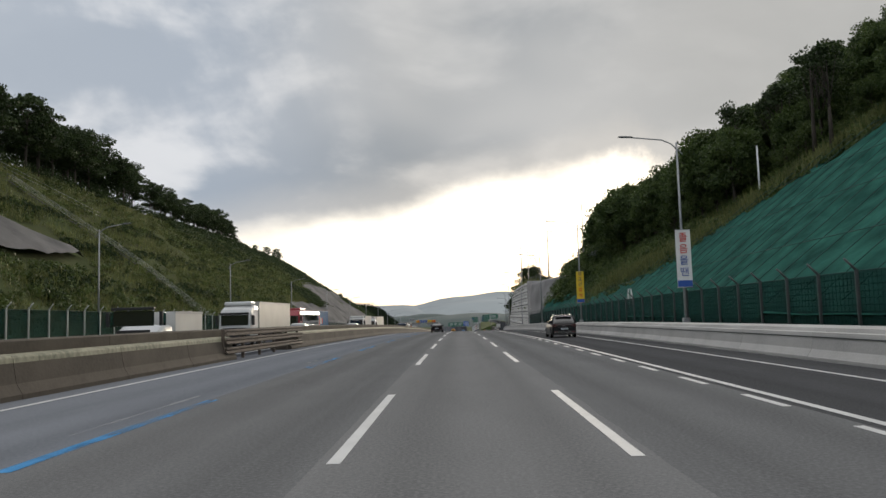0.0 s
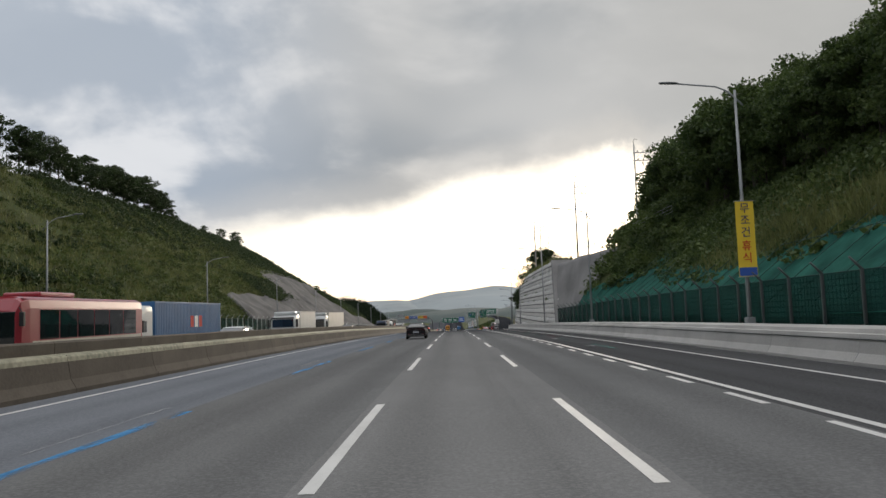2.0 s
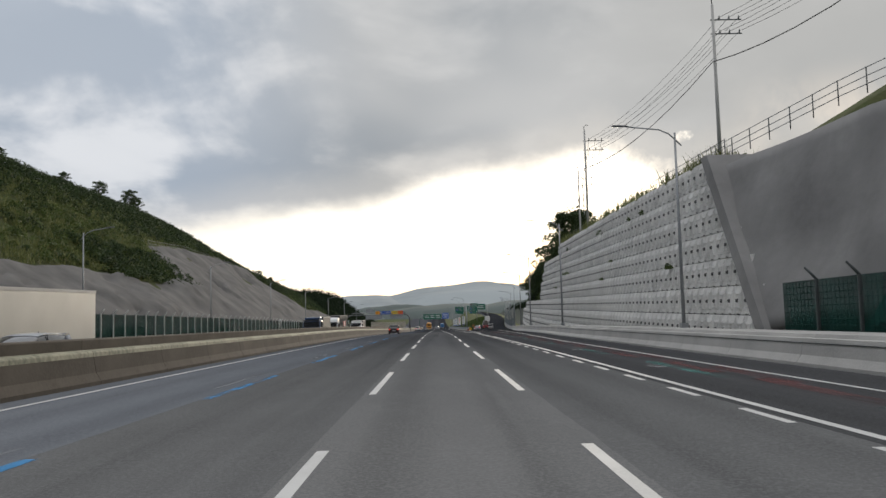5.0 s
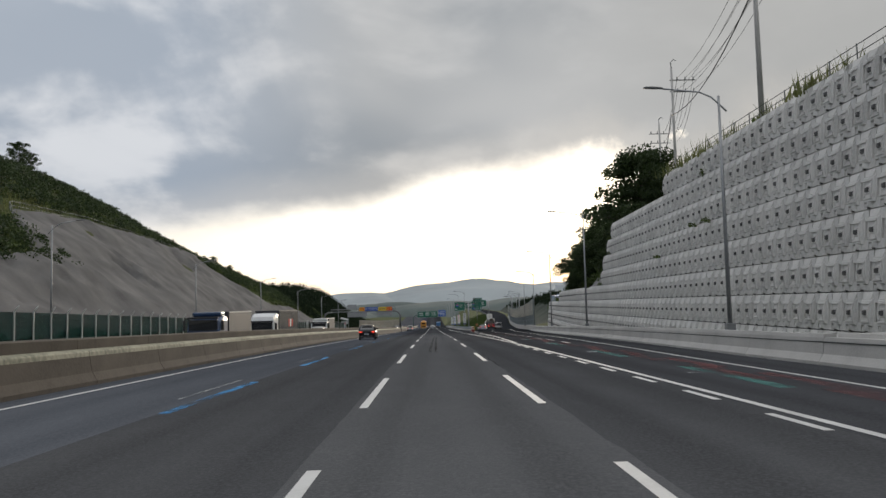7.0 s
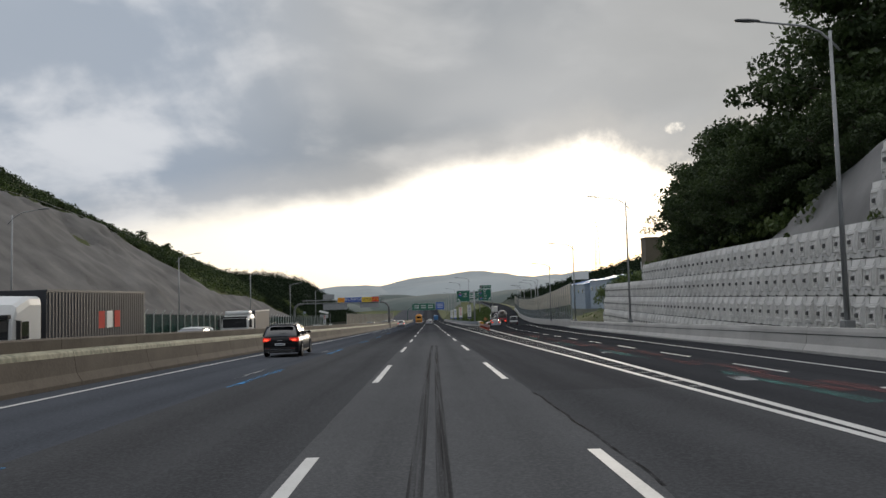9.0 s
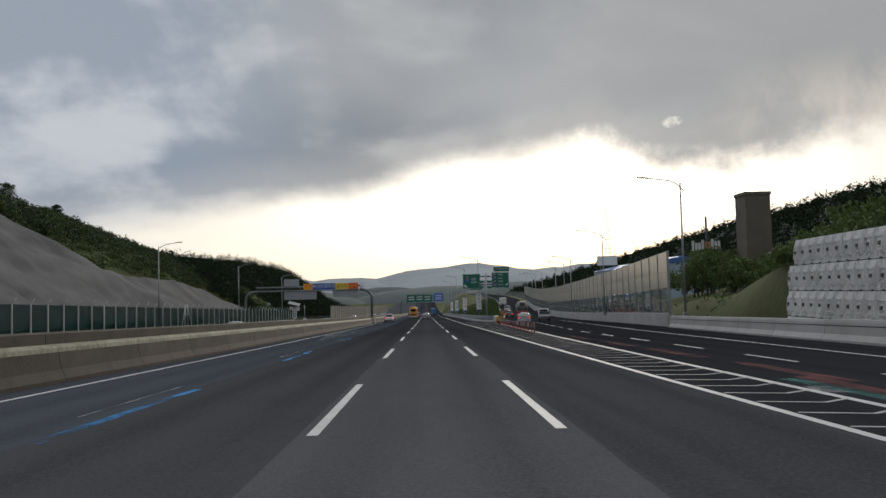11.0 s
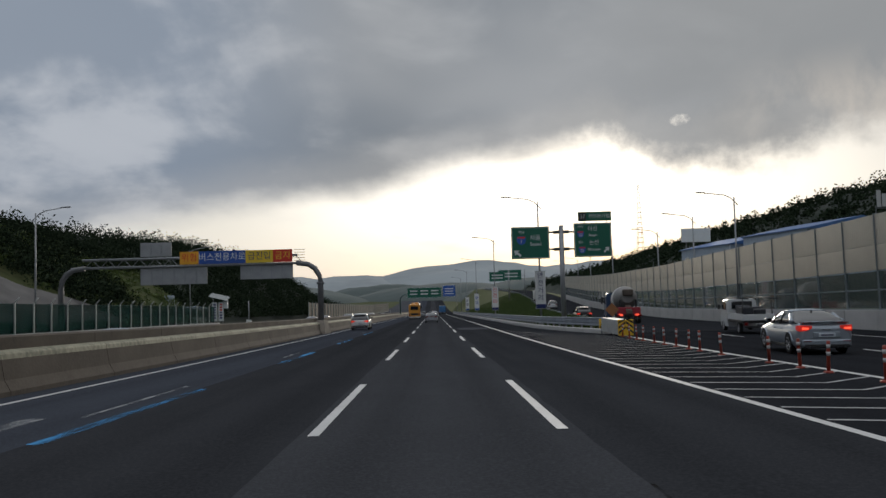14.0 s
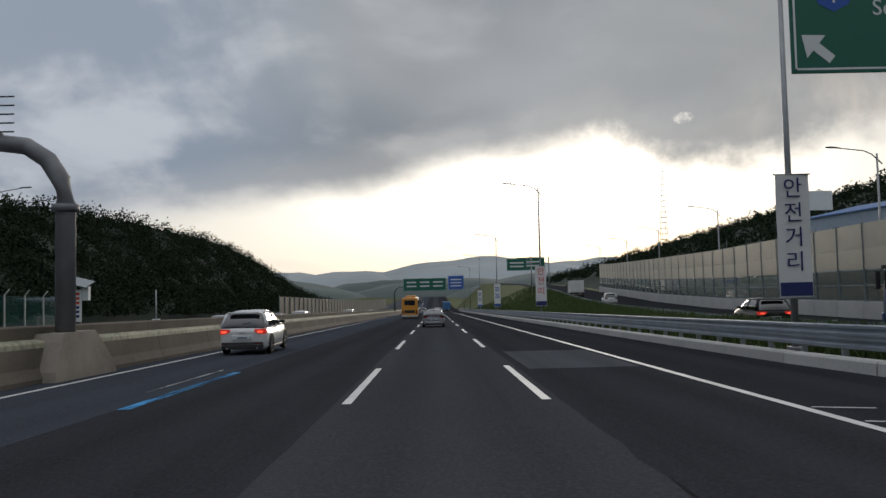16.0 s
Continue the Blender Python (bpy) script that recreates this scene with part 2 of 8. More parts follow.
def asphalt_mat(name, col, dark, dim_spans=()):
    """Asphalt with wheel paths along the lanes, stone grain, patches and oil stains; the stretches along the road
    (from, to, share) darken the colour, mostly in place of falling exposure.
    """
    m = bpy.data.materials.new(name)
    m.use_nodes = True
    t = m.node_tree
    b = t.nodes["Principled BSDF"]
    b.inputs["Specular IOR Level"].default_value = 0.0
    co = t.nodes.new("ShaderNodeTexCoord").outputs["Object"]

    def noi(sc, det, sx=1.0, sy=1.0):
        mp = t.nodes.new("ShaderNodeMapping")
        mp.inputs["Scale"].default_value = (sx, sy, 1)
        t.links.new(co, mp.inputs[0])
        n = t.nodes.new("ShaderNodeTexNoise")
        n.inputs["Scale"].default_value, n.inputs["Detail"].default_value = sc, det
        t.links.new(mp.outputs[0], n.inputs["Vector"])
        return n.outputs[0]

    def mixc(f, a, bb, mode="MIX"):
        n = t.nodes.new("ShaderNodeMix")
        n.data_type, n.blend_type = "RGBA", mode
        for s, v in ((n.inputs[0], f), (n.inputs[6], a), (n.inputs[7], bb)):
            if isinstance(v, tuple):
                s.default_value = (*v[:3], 1)
            elif isinstance(v, float):
                s.default_value = v
            else:
                t.links.new(v, s)
        return n.outputs[2]

    def ramp(v, lo, hi, a=0.0, c=1.0):
        n = t.nodes.new("ShaderNodeMapRange")
        n.inputs[1].default_value, n.inputs[2].default_value = lo, hi
        n.inputs[3].default_value, n.inputs[4].default_value = a, c
        t.links.new(v, n.inputs[0])
        return n.outputs[0]

    def mth(op, a, bb):
        n = t.nodes.new("ShaderNodeMath")
        n.operation = op
        for i, v in enumerate((a, bb)):
            if isinstance(v, float):
                n.inputs[i].default_value = v
            else:
                t.links.new(v, n.inputs[i])
        return n.outputs[0]
    sx = t.nodes.new("ShaderNodeSeparateXYZ")
    t.links.new(co, sx.inputs[0])
    # two wheel paths in each 3.75 m lane
    ph = mth("COSINE", mth("MULTIPLY", mth("ADD", sx.outputs[0], 0.93), 2 * math.pi / 1.875), 0.0)
    streak = noi(1.0, 4.0, 1.2, 0.012)
    patch = noi(0.05, 4.0, 1.6, 0.5)
    stone = noi(20.0, 5.0)
    fleck = noi(70.0, 3.0)
    blotch = noi(0.9, 4.0, 1.0, 0.35)
    c = mixc(ramp(patch, 0.35, 0.68), dark, col)
    c = mixc(mth("MULTIPLY", ramp(ph, -1.0, 1.0, 0.0, 0.75), ramp(streak, 0.3, 0.7)), c, tuple(x * 0.62 for x in dark))
    c = mixc(ramp(streak, 0.55, 0.75, 0.0, 0.35), c, tuple(x * 1.08 for x in col))
    c = mixc(ramp(blotch, 0.35, 0.7, 0.0, 0.25), c, tuple(x * 0.7 for x in dark))
    c = mixc(ramp(stone, 0.42, 0.68, 0.0, 0.28), c, tuple(x * 1.6 for x in col))
    c = mixc(ramp(fleck, 0.52, 0.68, 0.0, 0.45), c, tuple(x * 0.4 for x in dark))
    for y0, y1, share in dim_spans:
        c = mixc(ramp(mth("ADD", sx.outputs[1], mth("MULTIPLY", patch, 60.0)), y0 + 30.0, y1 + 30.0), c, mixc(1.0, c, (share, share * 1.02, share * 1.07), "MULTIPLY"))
    t.links.new(c, b.inputs["Base Color"])
    t.links.new(ramp(streak, 0.3, 0.7, 0.94, 0.86), b.inputs["Roughness"])
    n = t.nodes.new("ShaderNodeBump")
    n.inputs["Strength"].default_value, n.inputs["Distance"].default_value = 0.3, 0.006
    t.links.new(stone, n.inputs["Height"])
    t.links.new(n.outputs[0], b.inputs["Normal"])
    return m


M = {}
# albedo drops along the road, mostly standing in for lower exposure
DIM_SPANS = ((130, 195, 0.46), (285, 345, 0.53))
M["asphalt"] = asphalt_mat("asphalt", (0.192, 0.193, 0.194), (0.144, 0.145, 0.147), DIM_SPANS)
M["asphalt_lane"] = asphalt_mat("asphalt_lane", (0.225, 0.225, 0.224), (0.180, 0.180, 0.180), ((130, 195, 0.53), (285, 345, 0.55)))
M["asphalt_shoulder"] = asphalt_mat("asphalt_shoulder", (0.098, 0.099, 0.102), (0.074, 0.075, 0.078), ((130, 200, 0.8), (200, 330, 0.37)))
M["asphalt_dark"] = asphalt_mat("asphalt_dark", (0.040, 0.042, 0.047), (0.028, 0.030, 0.034))
M["asphalt_patch"] = asphalt_mat("asphalt_patch", (0.080, 0.081, 0.085), (0.058, 0.059, 0.063))
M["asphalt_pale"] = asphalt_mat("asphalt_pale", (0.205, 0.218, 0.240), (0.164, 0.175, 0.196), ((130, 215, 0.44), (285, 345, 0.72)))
M["asphalt_wash"] = asphalt_mat("asphalt_wash", (0.10, 0.104, 0.114), (0.074, 0.077, 0.086))
M["paint_white"] = mat("paint_white", (0.54, 0.54, 0.53), 0.65, var=0.14, scale=0.8, grain=25, bump=0.3)
M["concrete"] = mat("concrete", (0.42, 0.41, 0.395), 0.85, var=0.16, scale=0.5, grain=14, bump=0.35, rnd=0.07)
M["concrete_brown"] = mat("concrete_brown", (0.092, 0.076, 0.06), 0.88, var=0.28, scale=0.7, grain=10, bump=0.4, rnd=0.1)
M["concrete_stain"] = mat("concrete_stain", (0.20, 0.175, 0.145), 0.88, var=0.25, scale=0.9, grain=10, bump=0.4)
# pale yellow for light on the median's top edge, broken by worn patches
M["lit_edge_band"] = mat("lit_edge_band", (0.50, 0.47, 0.34), 0.7, var=0.4, scale=0.7, grain=5, bump=0.3, tint=(0.13, 0.14, 0.095))
M["shotcrete"] = mat("shotcrete", (0.135, 0.132, 0.132), 0.95, var=0.35, scale=0.22, grain=3.5, bump=0.5, tint=(0.195, 0.188, 0.182), spec=0.1)
M["shotcrete_pale"] = mat("shotcrete_pale", (0.22, 0.215, 0.215), 0.92, var=0.22, scale=0.3, grain=2.2, bump=0.8, tint=(0.29, 0.285, 0.28))
M["panel"] = mat("panel", (0.64, 0.63, 0.61), 0.85, var=0.2, scale=0.6, grain=9, bump=0.3, rnd=0.07)
M["panel_rest"] = mat("panel_rest", (0.64, 0.63, 0.61), 0.85, var=0.2, scale=0.6, grain=9, bump=0.3, isl=0.07)
M["joint"] = mat("joint", (0.03, 0.03, 0.03), 0.95, var=0.3, spec=0.05)
M["anchor"] = mat("anchor", (0.10, 0.10, 0.10), 0.6, 0.3, var=0.3)
M["net_green"] = mat("net_green", (0.020, 0.092, 0.076), 0.95, var=0.6, scale=0.6, grain=3.0, bump=1.0, tint=(0.036, 0.150, 0.116), spec=0.05)
M["rope"] = mat("rope", (0.02, 0.06, 0.05), 0.8, var=0.3)
M["fence_net"] = mat("fence_net", (0.013, 0.055, 0.046), 0.95, var=0.35, scale=0.8, grain=40, bump=0.6, spec=0.05)


def mesh_net(m, share):
    """Open wire mesh, too fine to draw wire by wire: light passes between the strands."""
    t = m.node_tree
    mix = t.nodes.new("ShaderNodeMixShader")
    mix.inputs[0].default_value = share
    t.links.new(t.nodes["Principled BSDF"].outputs[0], mix.inputs[1])
    t.links.new(t.nodes.new("ShaderNodeBsdfTransparent").outputs[0], mix.inputs[2])
    t.links.new(mix.outputs[0], t.nodes["Material Output"].inputs[0])


mesh_net(M["fence_net"], 0.45)
M["paint_dull"] = mat("paint_dull", (0.34, 0.345, 0.35), 0.7, var=0.25, scale=1.2, grain=18, bump=0.3)
M["steel_grey"] = mat("steel_grey", (0.30, 0.31, 0.32), 0.5, 0.6, var=0.15, scale=2, grain=40, bump=0.1)
M["steel_rail"] = mat("steel_rail", (0.27, 0.30, 0.34), 0.55, 0.5, var=0.2, scale=1.2, grain=25, bump=0.1)
M["steel_dark"] = mat("steel_dark", (0.075, 0.085, 0.085), 0.55, 0.3, var=0.2, scale=2, grain=40, bump=0.1)
M["steel_white"] = mat("steel_white", (0.42, 0.43, 0.42), 0.5, 0.2, var=0.15, scale=2, grain=40, bump=0.1)
M["steel_green"] = mat("steel_green", (0.09, 0.15, 0.14), 0.45, 0.3, var=0.15, scale=2, grain=40, bump=0.1)
M["rust"] = mat("rust", (0.115, 0.092, 0.076), 0.7, 0.4, var=0.3, scale=3, grain=25, bump=0.3)


def smear_mat(name, col, cover, sx, sy):
    """Rubber or paint worn thin in streaks along the road, the surface below showing through."""
    m = mat(name, col, 0.95, var=0.3, scale=1.0, grain=20, bump=0.2, spec=0.02)
    t = m.node_tree
    mp = t.nodes.new("ShaderNodeMapping")
    mp.inputs["Scale"].default_value = (sx, sy, 1)
    t.links.new(t.nodes.new("ShaderNodeTexCoord").outputs["Object"], mp.inputs[0])
    n = t.nodes.new("ShaderNodeTexNoise")
    n.inputs["Scale"].default_value, n.inputs["Detail"].default_value = 1.0, 5.0
    t.links.new(mp.outputs[0], n.inputs["Vector"])
    r = t.nodes.new("ShaderNodeMapRange")
    r.inputs[1].default_value, r.inputs[2].default_value, r.inputs[3].default_value, r.inputs[4].default_value = 0.35, 0.65, 0.0, cover
    t.links.new(n.outputs[0], r.inputs[0])
    mix = t.nodes.new("ShaderNodeMixShader")
    t.links.new(r.outputs[0], mix.inputs[0])
    t.links.new(t.nodes.new("ShaderNodeBsdfTransparent").outputs[0], mix.inputs[1])
    t.links.new(t.nodes["Principled BSDF"].outputs[0], mix.inputs[2])
    t.links.new(mix.outputs[0], t.nodes["Material Output"].inputs[0])
    return m


M["tyre_mark"] = smear_mat("tyre_mark", (0.026, 0.026, 0.028), 0.55, 22.0, 0.12)
M["joint_worn"] = smear_mat("joint_worn", (0.02, 0.02, 0.021), 0.9, 9.0, 1.4)
M["paint_smear"] = smear_mat("paint_smear", (0.42, 0.43, 0.44), 0.6, 1.6, 0.9)
M["teal_smear"] = smear_mat("teal_smear", (0.10, 0.26, 0.24), 0.55, 1.8, 0.35)
M["red_smear"] = smear_mat("red_smear", (0.20, 0.09, 0.09), 0.6, 1.8, 0.3)
M["blue_smear"] = smear_mat("blue_smear", (0.08, 0.27, 0.52), 0.85, 3.0, 0.5)
M["soil"] = mat("soil", (0.094, 0.098, 0.046), 0.95, var=0.4, scale=0.12, grain=1.2, bump=0.9, tint=(0.066, 0.094, 0.036), spec=0.05)
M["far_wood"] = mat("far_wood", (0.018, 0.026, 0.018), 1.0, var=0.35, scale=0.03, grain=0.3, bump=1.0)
# pale grey-blue: the haze of distance is mixed into this base colour
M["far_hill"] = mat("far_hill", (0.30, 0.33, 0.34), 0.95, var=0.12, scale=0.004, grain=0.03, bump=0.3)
M["bark"] = mat("bark", (0.06, 0.05, 0.04), 0.9, var=0.3, scale=3, grain=20, bump=0.7)
M["leaf_dark"] = leaf_mat("leaf_dark", (0.018, 0.034, 0.013), (0.062, 0.092, 0.030), 0.3)
M["leaf_wood"] = leaf_mat("leaf_wood", (0.026, 0.050, 0.017), (0.105, 0.150, 0.042), 0.35)
M["leaf_mid"] = leaf_mat("leaf_mid", (0.036, 0.064, 0.021), (0.130, 0.175, 0.052), 0.35)
M["leaf_olive"] = leaf_mat("leaf_olive", (0.030, 0.052, 0.017), (0.125, 0.165, 0.045))
M["grass"] = leaf_mat("grass", (0.085, 0.102, 0.034), (0.225, 0.240, 0.088), 0.35)
M["wire"] = mat("wire", (0.02, 0.02, 0.02), 0.6, var=0.1)
M["lamp_head"] = mat("lamp_head", (0.12, 0.125, 0.13), 0.4, 0.3, var=0.1)
M["cloth_white"] = mat("cloth_white", (0.72, 0.72, 0.72), 0.8, var=0.06, scale=0.7, grain=60, bump=0.1)
M["cloth_yellow"] = mat("cloth_yellow", (0.75, 0.52, 0.04), 0.8, var=0.06, scale=0.7, grain=60, bump=0.1)
M["cloth_blue"] = mat("cloth_blue", (0.03, 0.09, 0.36), 0.8, var=0.08)
M["cloth_red"] = mat("cloth_red", (0.60, 0.05, 0.03), 0.8, var=0.08)
M["cloth_navy"] = mat("cloth_navy", (0.02, 0.03, 0.13), 0.8, var=0.08)
M["sign_green"] = mat("sign_green", (0.008, 0.12, 0.075), 0.45, var=0.06)
M["sign_blue"] = mat("sign_blue", (0.02, 0.10, 0.42), 0.45, var=0.06)
M["sign_white"] = mat("sign_white", (0.70, 0.72, 0.72), 0.45, var=0.05)
M["sign_back"] = mat("sign_back", (0.33, 0.34, 0.35), 0.5, 0.4, var=0.12)
M["black_paint"] = mat("black_paint", (0.02, 0.02, 0.02), 0.5, var=0.2)
M["yellow_paint"] = mat("yellow_paint", (0.72, 0.44, 0.02), 0.5, var=0.15)
M["orange_plastic"] = mat("orange_plastic", (0.30, 0.045, 0.025), 0.5, var=0.2, rnd=0.2)
M["noise_panel"] = mat("noise_panel", (0.46, 0.43, 0.365), 0.30, 0.5, var=0.1, scale=0.5, grain=20, bump=0.1, rnd=0.06)
M["noise_dark"] = glass_mat("noise_dark", (0.055, 0.082, 0.074), 0.2)
M["noise_base"] = mat("noise_base", (0.24, 0.27, 0.28), 0.6, 0.1, var=0.15)
M["grass_dark"] = leaf_mat("grass_dark", (0.03, 0.055, 0.015), (0.075, 0.11, 0.03), 0.25)
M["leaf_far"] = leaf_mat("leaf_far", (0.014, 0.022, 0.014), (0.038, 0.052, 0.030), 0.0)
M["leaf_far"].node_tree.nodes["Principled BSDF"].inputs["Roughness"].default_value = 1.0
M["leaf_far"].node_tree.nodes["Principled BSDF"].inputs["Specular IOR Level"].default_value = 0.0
M["mid_hill"] = mat("mid_hill", (0.075, 0.095, 0.09), 0.95, var=0.2, scale=0.01, grain=0.08, bump=0.5)
M["screen_brown"] = mat("screen_brown", (0.13, 0.11, 0.085), 0.7, 0.1, var=0.2, scale=0.5, grain=20, bump=0.1, rnd=0.1)
M["noise_grey"] = mat("noise_grey", (0.45, 0.425, 0.365), 0.30, 0.5, var=0.1, scale=0.5, grain=20, bump=0.1, rnd=0.05)
M["sign_orange"] = mat("sign_orange", (0.30, 0.13, 0.05), 0.6, var=0.3)
M["cloth_orange"] = mat("cloth_orange", (0.75, 0.36, 0.03), 0.8, var=0.08)
M["steel_bronze"] = mat("steel_bronze", (0.17, 0.172, 0.178), 0.5, 0.4, var=0.2, scale=2, grain=30, bump=0.1)
M["clad_blue"] = mat("clad_blue", (0.30, 0.36, 0.44), 0.6, var=0.1)
M["clad_white"] = mat("clad_white", (0.55, 0.56, 0.56), 0.6, var=0.1)
M["roof_blue"] = mat("roof_blue", (0.05, 0.13, 0.32), 0.5, var=0.12)


def car_paint(name, col, metal=0.0, rough=0.35):
    dark = max(col) < 0.02
    return mat(name, col, rough, metal, var=0.05, scale=1.0, grain=400, bump=0.0, coat=0.12 if dark else 0.6, spec=0.15 if dark else 0.5)


M["paint_black_car"] = car_paint("paint_black_car", (0.008, 0.008, 0.010))
M["paint_dark_suv"] = mat("paint_dark_suv", (0.004, 0.0045, 0.006), 0.35, 0.0, var=0.05, scale=1.0, grain=400, bump=0.0, coat=0.12, spec=0.3)
M["paint_white_car"] = car_paint("paint_white_car", (0.62, 0.63, 0.63))
M["paint_silver_car"] = car_paint("paint_silver_car", (0.30, 0.31, 0.33), 0.5)
M["paint_silver_blue"] = car_paint("paint_silver_blue", (0.34, 0.38, 0.43), 0.5)
M["paint_blue_cab"] = car_paint("paint_blue_cab", (0.02, 0.05, 0.12))
M["bus_yellow"] = car_paint("bus_yellow", (0.62, 0.27, 0.03))
M["bus_cream"] = car_paint("bus_cream", (0.55, 0.50, 0.42))
M["bus_red"] = car_paint("bus_red", (0.33, 0.03, 0.045))
M["box_silver"] = mat("box_silver", (0.45, 0.45, 0.43), 0.45, 0.3, var=0.08, scale=0.6, grain=30, bump=0.05)
M["box_white"] = mat("box_white", (0.60, 0.60, 0.58), 0.5, var=0.08, scale=0.6, grain=30, bump=0.05)
M["box_blue"] = mat("box_blue", (0.045, 0.15, 0.33), 0.55, var=0.15, scale=0.6, grain=20, bump=0.1)
M["box_dark"] = mat("box_dark", (0.03, 0.032, 0.04), 0.55, var=0.2, scale=0.6, grain=20, bump=0.1)
M["mixer_grey"] = mat("mixer_grey", (0.22, 0.21, 0.20), 0.5, 0.1, var=0.2, scale=1.0, grain=20, bump=0.1)
M["trim_black"] = mat("trim_black", (0.015, 0.015, 0.016), 0.5, var=0.15)
M["trim_pale"] = mat("trim_pale", (0.45, 0.45, 0.45), 0.5, var=0.1)
M["trim_chrome"] = mat("trim_chrome", (0.6, 0.6, 0.6), 0.2, 1.0, var=0.05, bump=0.0)
M["rubber_black"] = mat("rubber_black", (0.006, 0.006, 0.006), 0.9, var=0.2, spec=0.1)
M["tyre"] = mat("tyre", (0.014, 0.014, 0.014), 0.85, var=0.2)
M["rim_silver"] = mat("rim_silver", (0.35, 0.35, 0.36), 0.35, 0.9, var=0.08, bump=0.0)
M["rim_dark"] = mat("rim_dark", (0.08, 0.08, 0.085), 0.35, 0.8, var=0.08, bump=0.0)
M["tail_red"] = mat("tail_red", (0.16, 0.008, 0.008), 0.15, var=0.1, bump=0.0, coat=1.0)
M["tail_dark"] = mat("tail_dark", (0.045, 0.004, 0.005), 0.12, var=0.1, bump=0.0, coat=1.0)
M["tail_lit"] = glow_mat("tail_lit", (0.55, 0.03, 0.02), 0.5)
M["tail_bright"] = glow_mat("tail_bright", (1.0, 0.09, 0.04), 2.2)
M["lamp_glass"] = glass_mat("lamp_glass", (0.5, 0.5, 0.52), 0.1)
M["car_glass"] = glass_mat("car_glass", (0.010, 0.012, 0.014))
M["plate"] = mat("plate", (0.62, 0.66, 0.70), 0.5, var=0.05)
M["plate_ink"] = mat("plate_ink", (0.03, 0.04, 0.08), 0.5, var=0.05)

# ---- building helpers ----
ROAD_NODES = [(-400, 0), (40, 0), (80, -0.28), (120, -0.74), (160, -1.45), (200, -2.21), (240, -3.1), (280, -4.24), (320, -5.38),
              (360, -6.5), (400, -7.67), (440, -8.67), (480, -9.69), (520, -10.72), (600, -12.76), (680, -14.8), (760, -16.6),
              (860, -17.6), (1000, -17.4), (1200, -15), (1600, -8), (4000, 0)]
_ry, _rz = np.array(ROAD_NODES, float).T
_gy = np.arange(-400, 4001, 10.0)
_gz = np.interp(_gy, _ry, _rz)
_gz = np.convolve(np.pad(_gz, 2, "edge"), np.ones(5) / 5, "valid")


def rz(y):
    """Height of the carriageway at y."""
    return np.interp(y, _gy, _gz)


def lin(y, *nodes):
    """Piecewise linear value at y through (y, value) nodes."""
    a = np.array(nodes, float)
    return np.interp(y, a[:, 0], a[:, 1])


def mesh_data(name, verts, faces, material=None, smooth=False):
    me = bpy.data.meshes.new(name)
    me.from_pydata([tuple(map(float, v)) for v in verts], [], [tuple(map(int, f)) for f in faces])
    if material:
        me.materials.append(M[material])
    if smooth:
        me.shade_smooth()
    me.update()
    return me


def quads_data(name, co, material, smooth=False, per=4):
    """A mesh of separate polygons with `per` corners each, from an (n*per, 3) array."""
    n = len(co) // per
    me = bpy.data.meshes.new(name)
    me.vertices.add(n * per)
    me.vertices.foreach_set("co", np.asarray(co, np.float32).ravel())
    me.loops.add(n * per)
    me.loops.foreach_set("vertex_index", np.arange(n * per, dtype=np.int32))
    me.polygons.add(n)
    me.polygons.foreach_set("loop_start", np.arange(0, n * per, per, dtype=np.int32))
    me.materials.append(M[material])
    me.update()
    me.validate()
    return me


def bm_data(name, bm, material, smooth=False):
    me = bpy.data.meshes.new(name)
    bm.normal_update()
    bm.to_mesh(me)
    bm.free()
    me.materials.append(M[material])
    if smooth:
        me.shade_smooth()
    return me


def empty(name, label="", category="", group="", kind="", at=(0, 0, 0), turn=0):
    ob = new(name)
    ob.matrix_world = pose(*at, 0, 0, turn)
    return tagged(ob, label, category, group, kind)


def part(name, data, parent, material=None, label="", m=None):
    """One mesh object under a thing or under a part. data: a bmesh or a mesh."""
    if isinstance(data, bmesh.types.BMesh):
        data = bm_data(name, data, material)
    ob = new(name, data)
    ob.parent = parent
    if m is not None:
        ob.matrix_basis = m
    if label:
        ob["label"] = label
    return ob


def box(bm, x0, x1, y0, y1, z0, z1, bevel=0.0):
    r = bmesh.ops.create_cube(bm, size=1.0)
    vs = r["verts"]
    for v in vs:
        v.co = Vector((x0 + (v.co.x + 0.5) * (x1 - x0), y0 + (v.co.y + 0.5) * (y1 - y0), z0 + (v.co.z + 0.5) * (z1 - z0)))
    if bevel:
        es = list({e for v in vs for e in v.link_edges})
        bmesh.ops.bevel(bm, geom=es, offset=bevel, segments=2, affect="EDGES", profile=0.5)
    return bm


def boxm(*a, bevel=0.0):
    return box(bmesh.new(), *a, bevel=bevel)


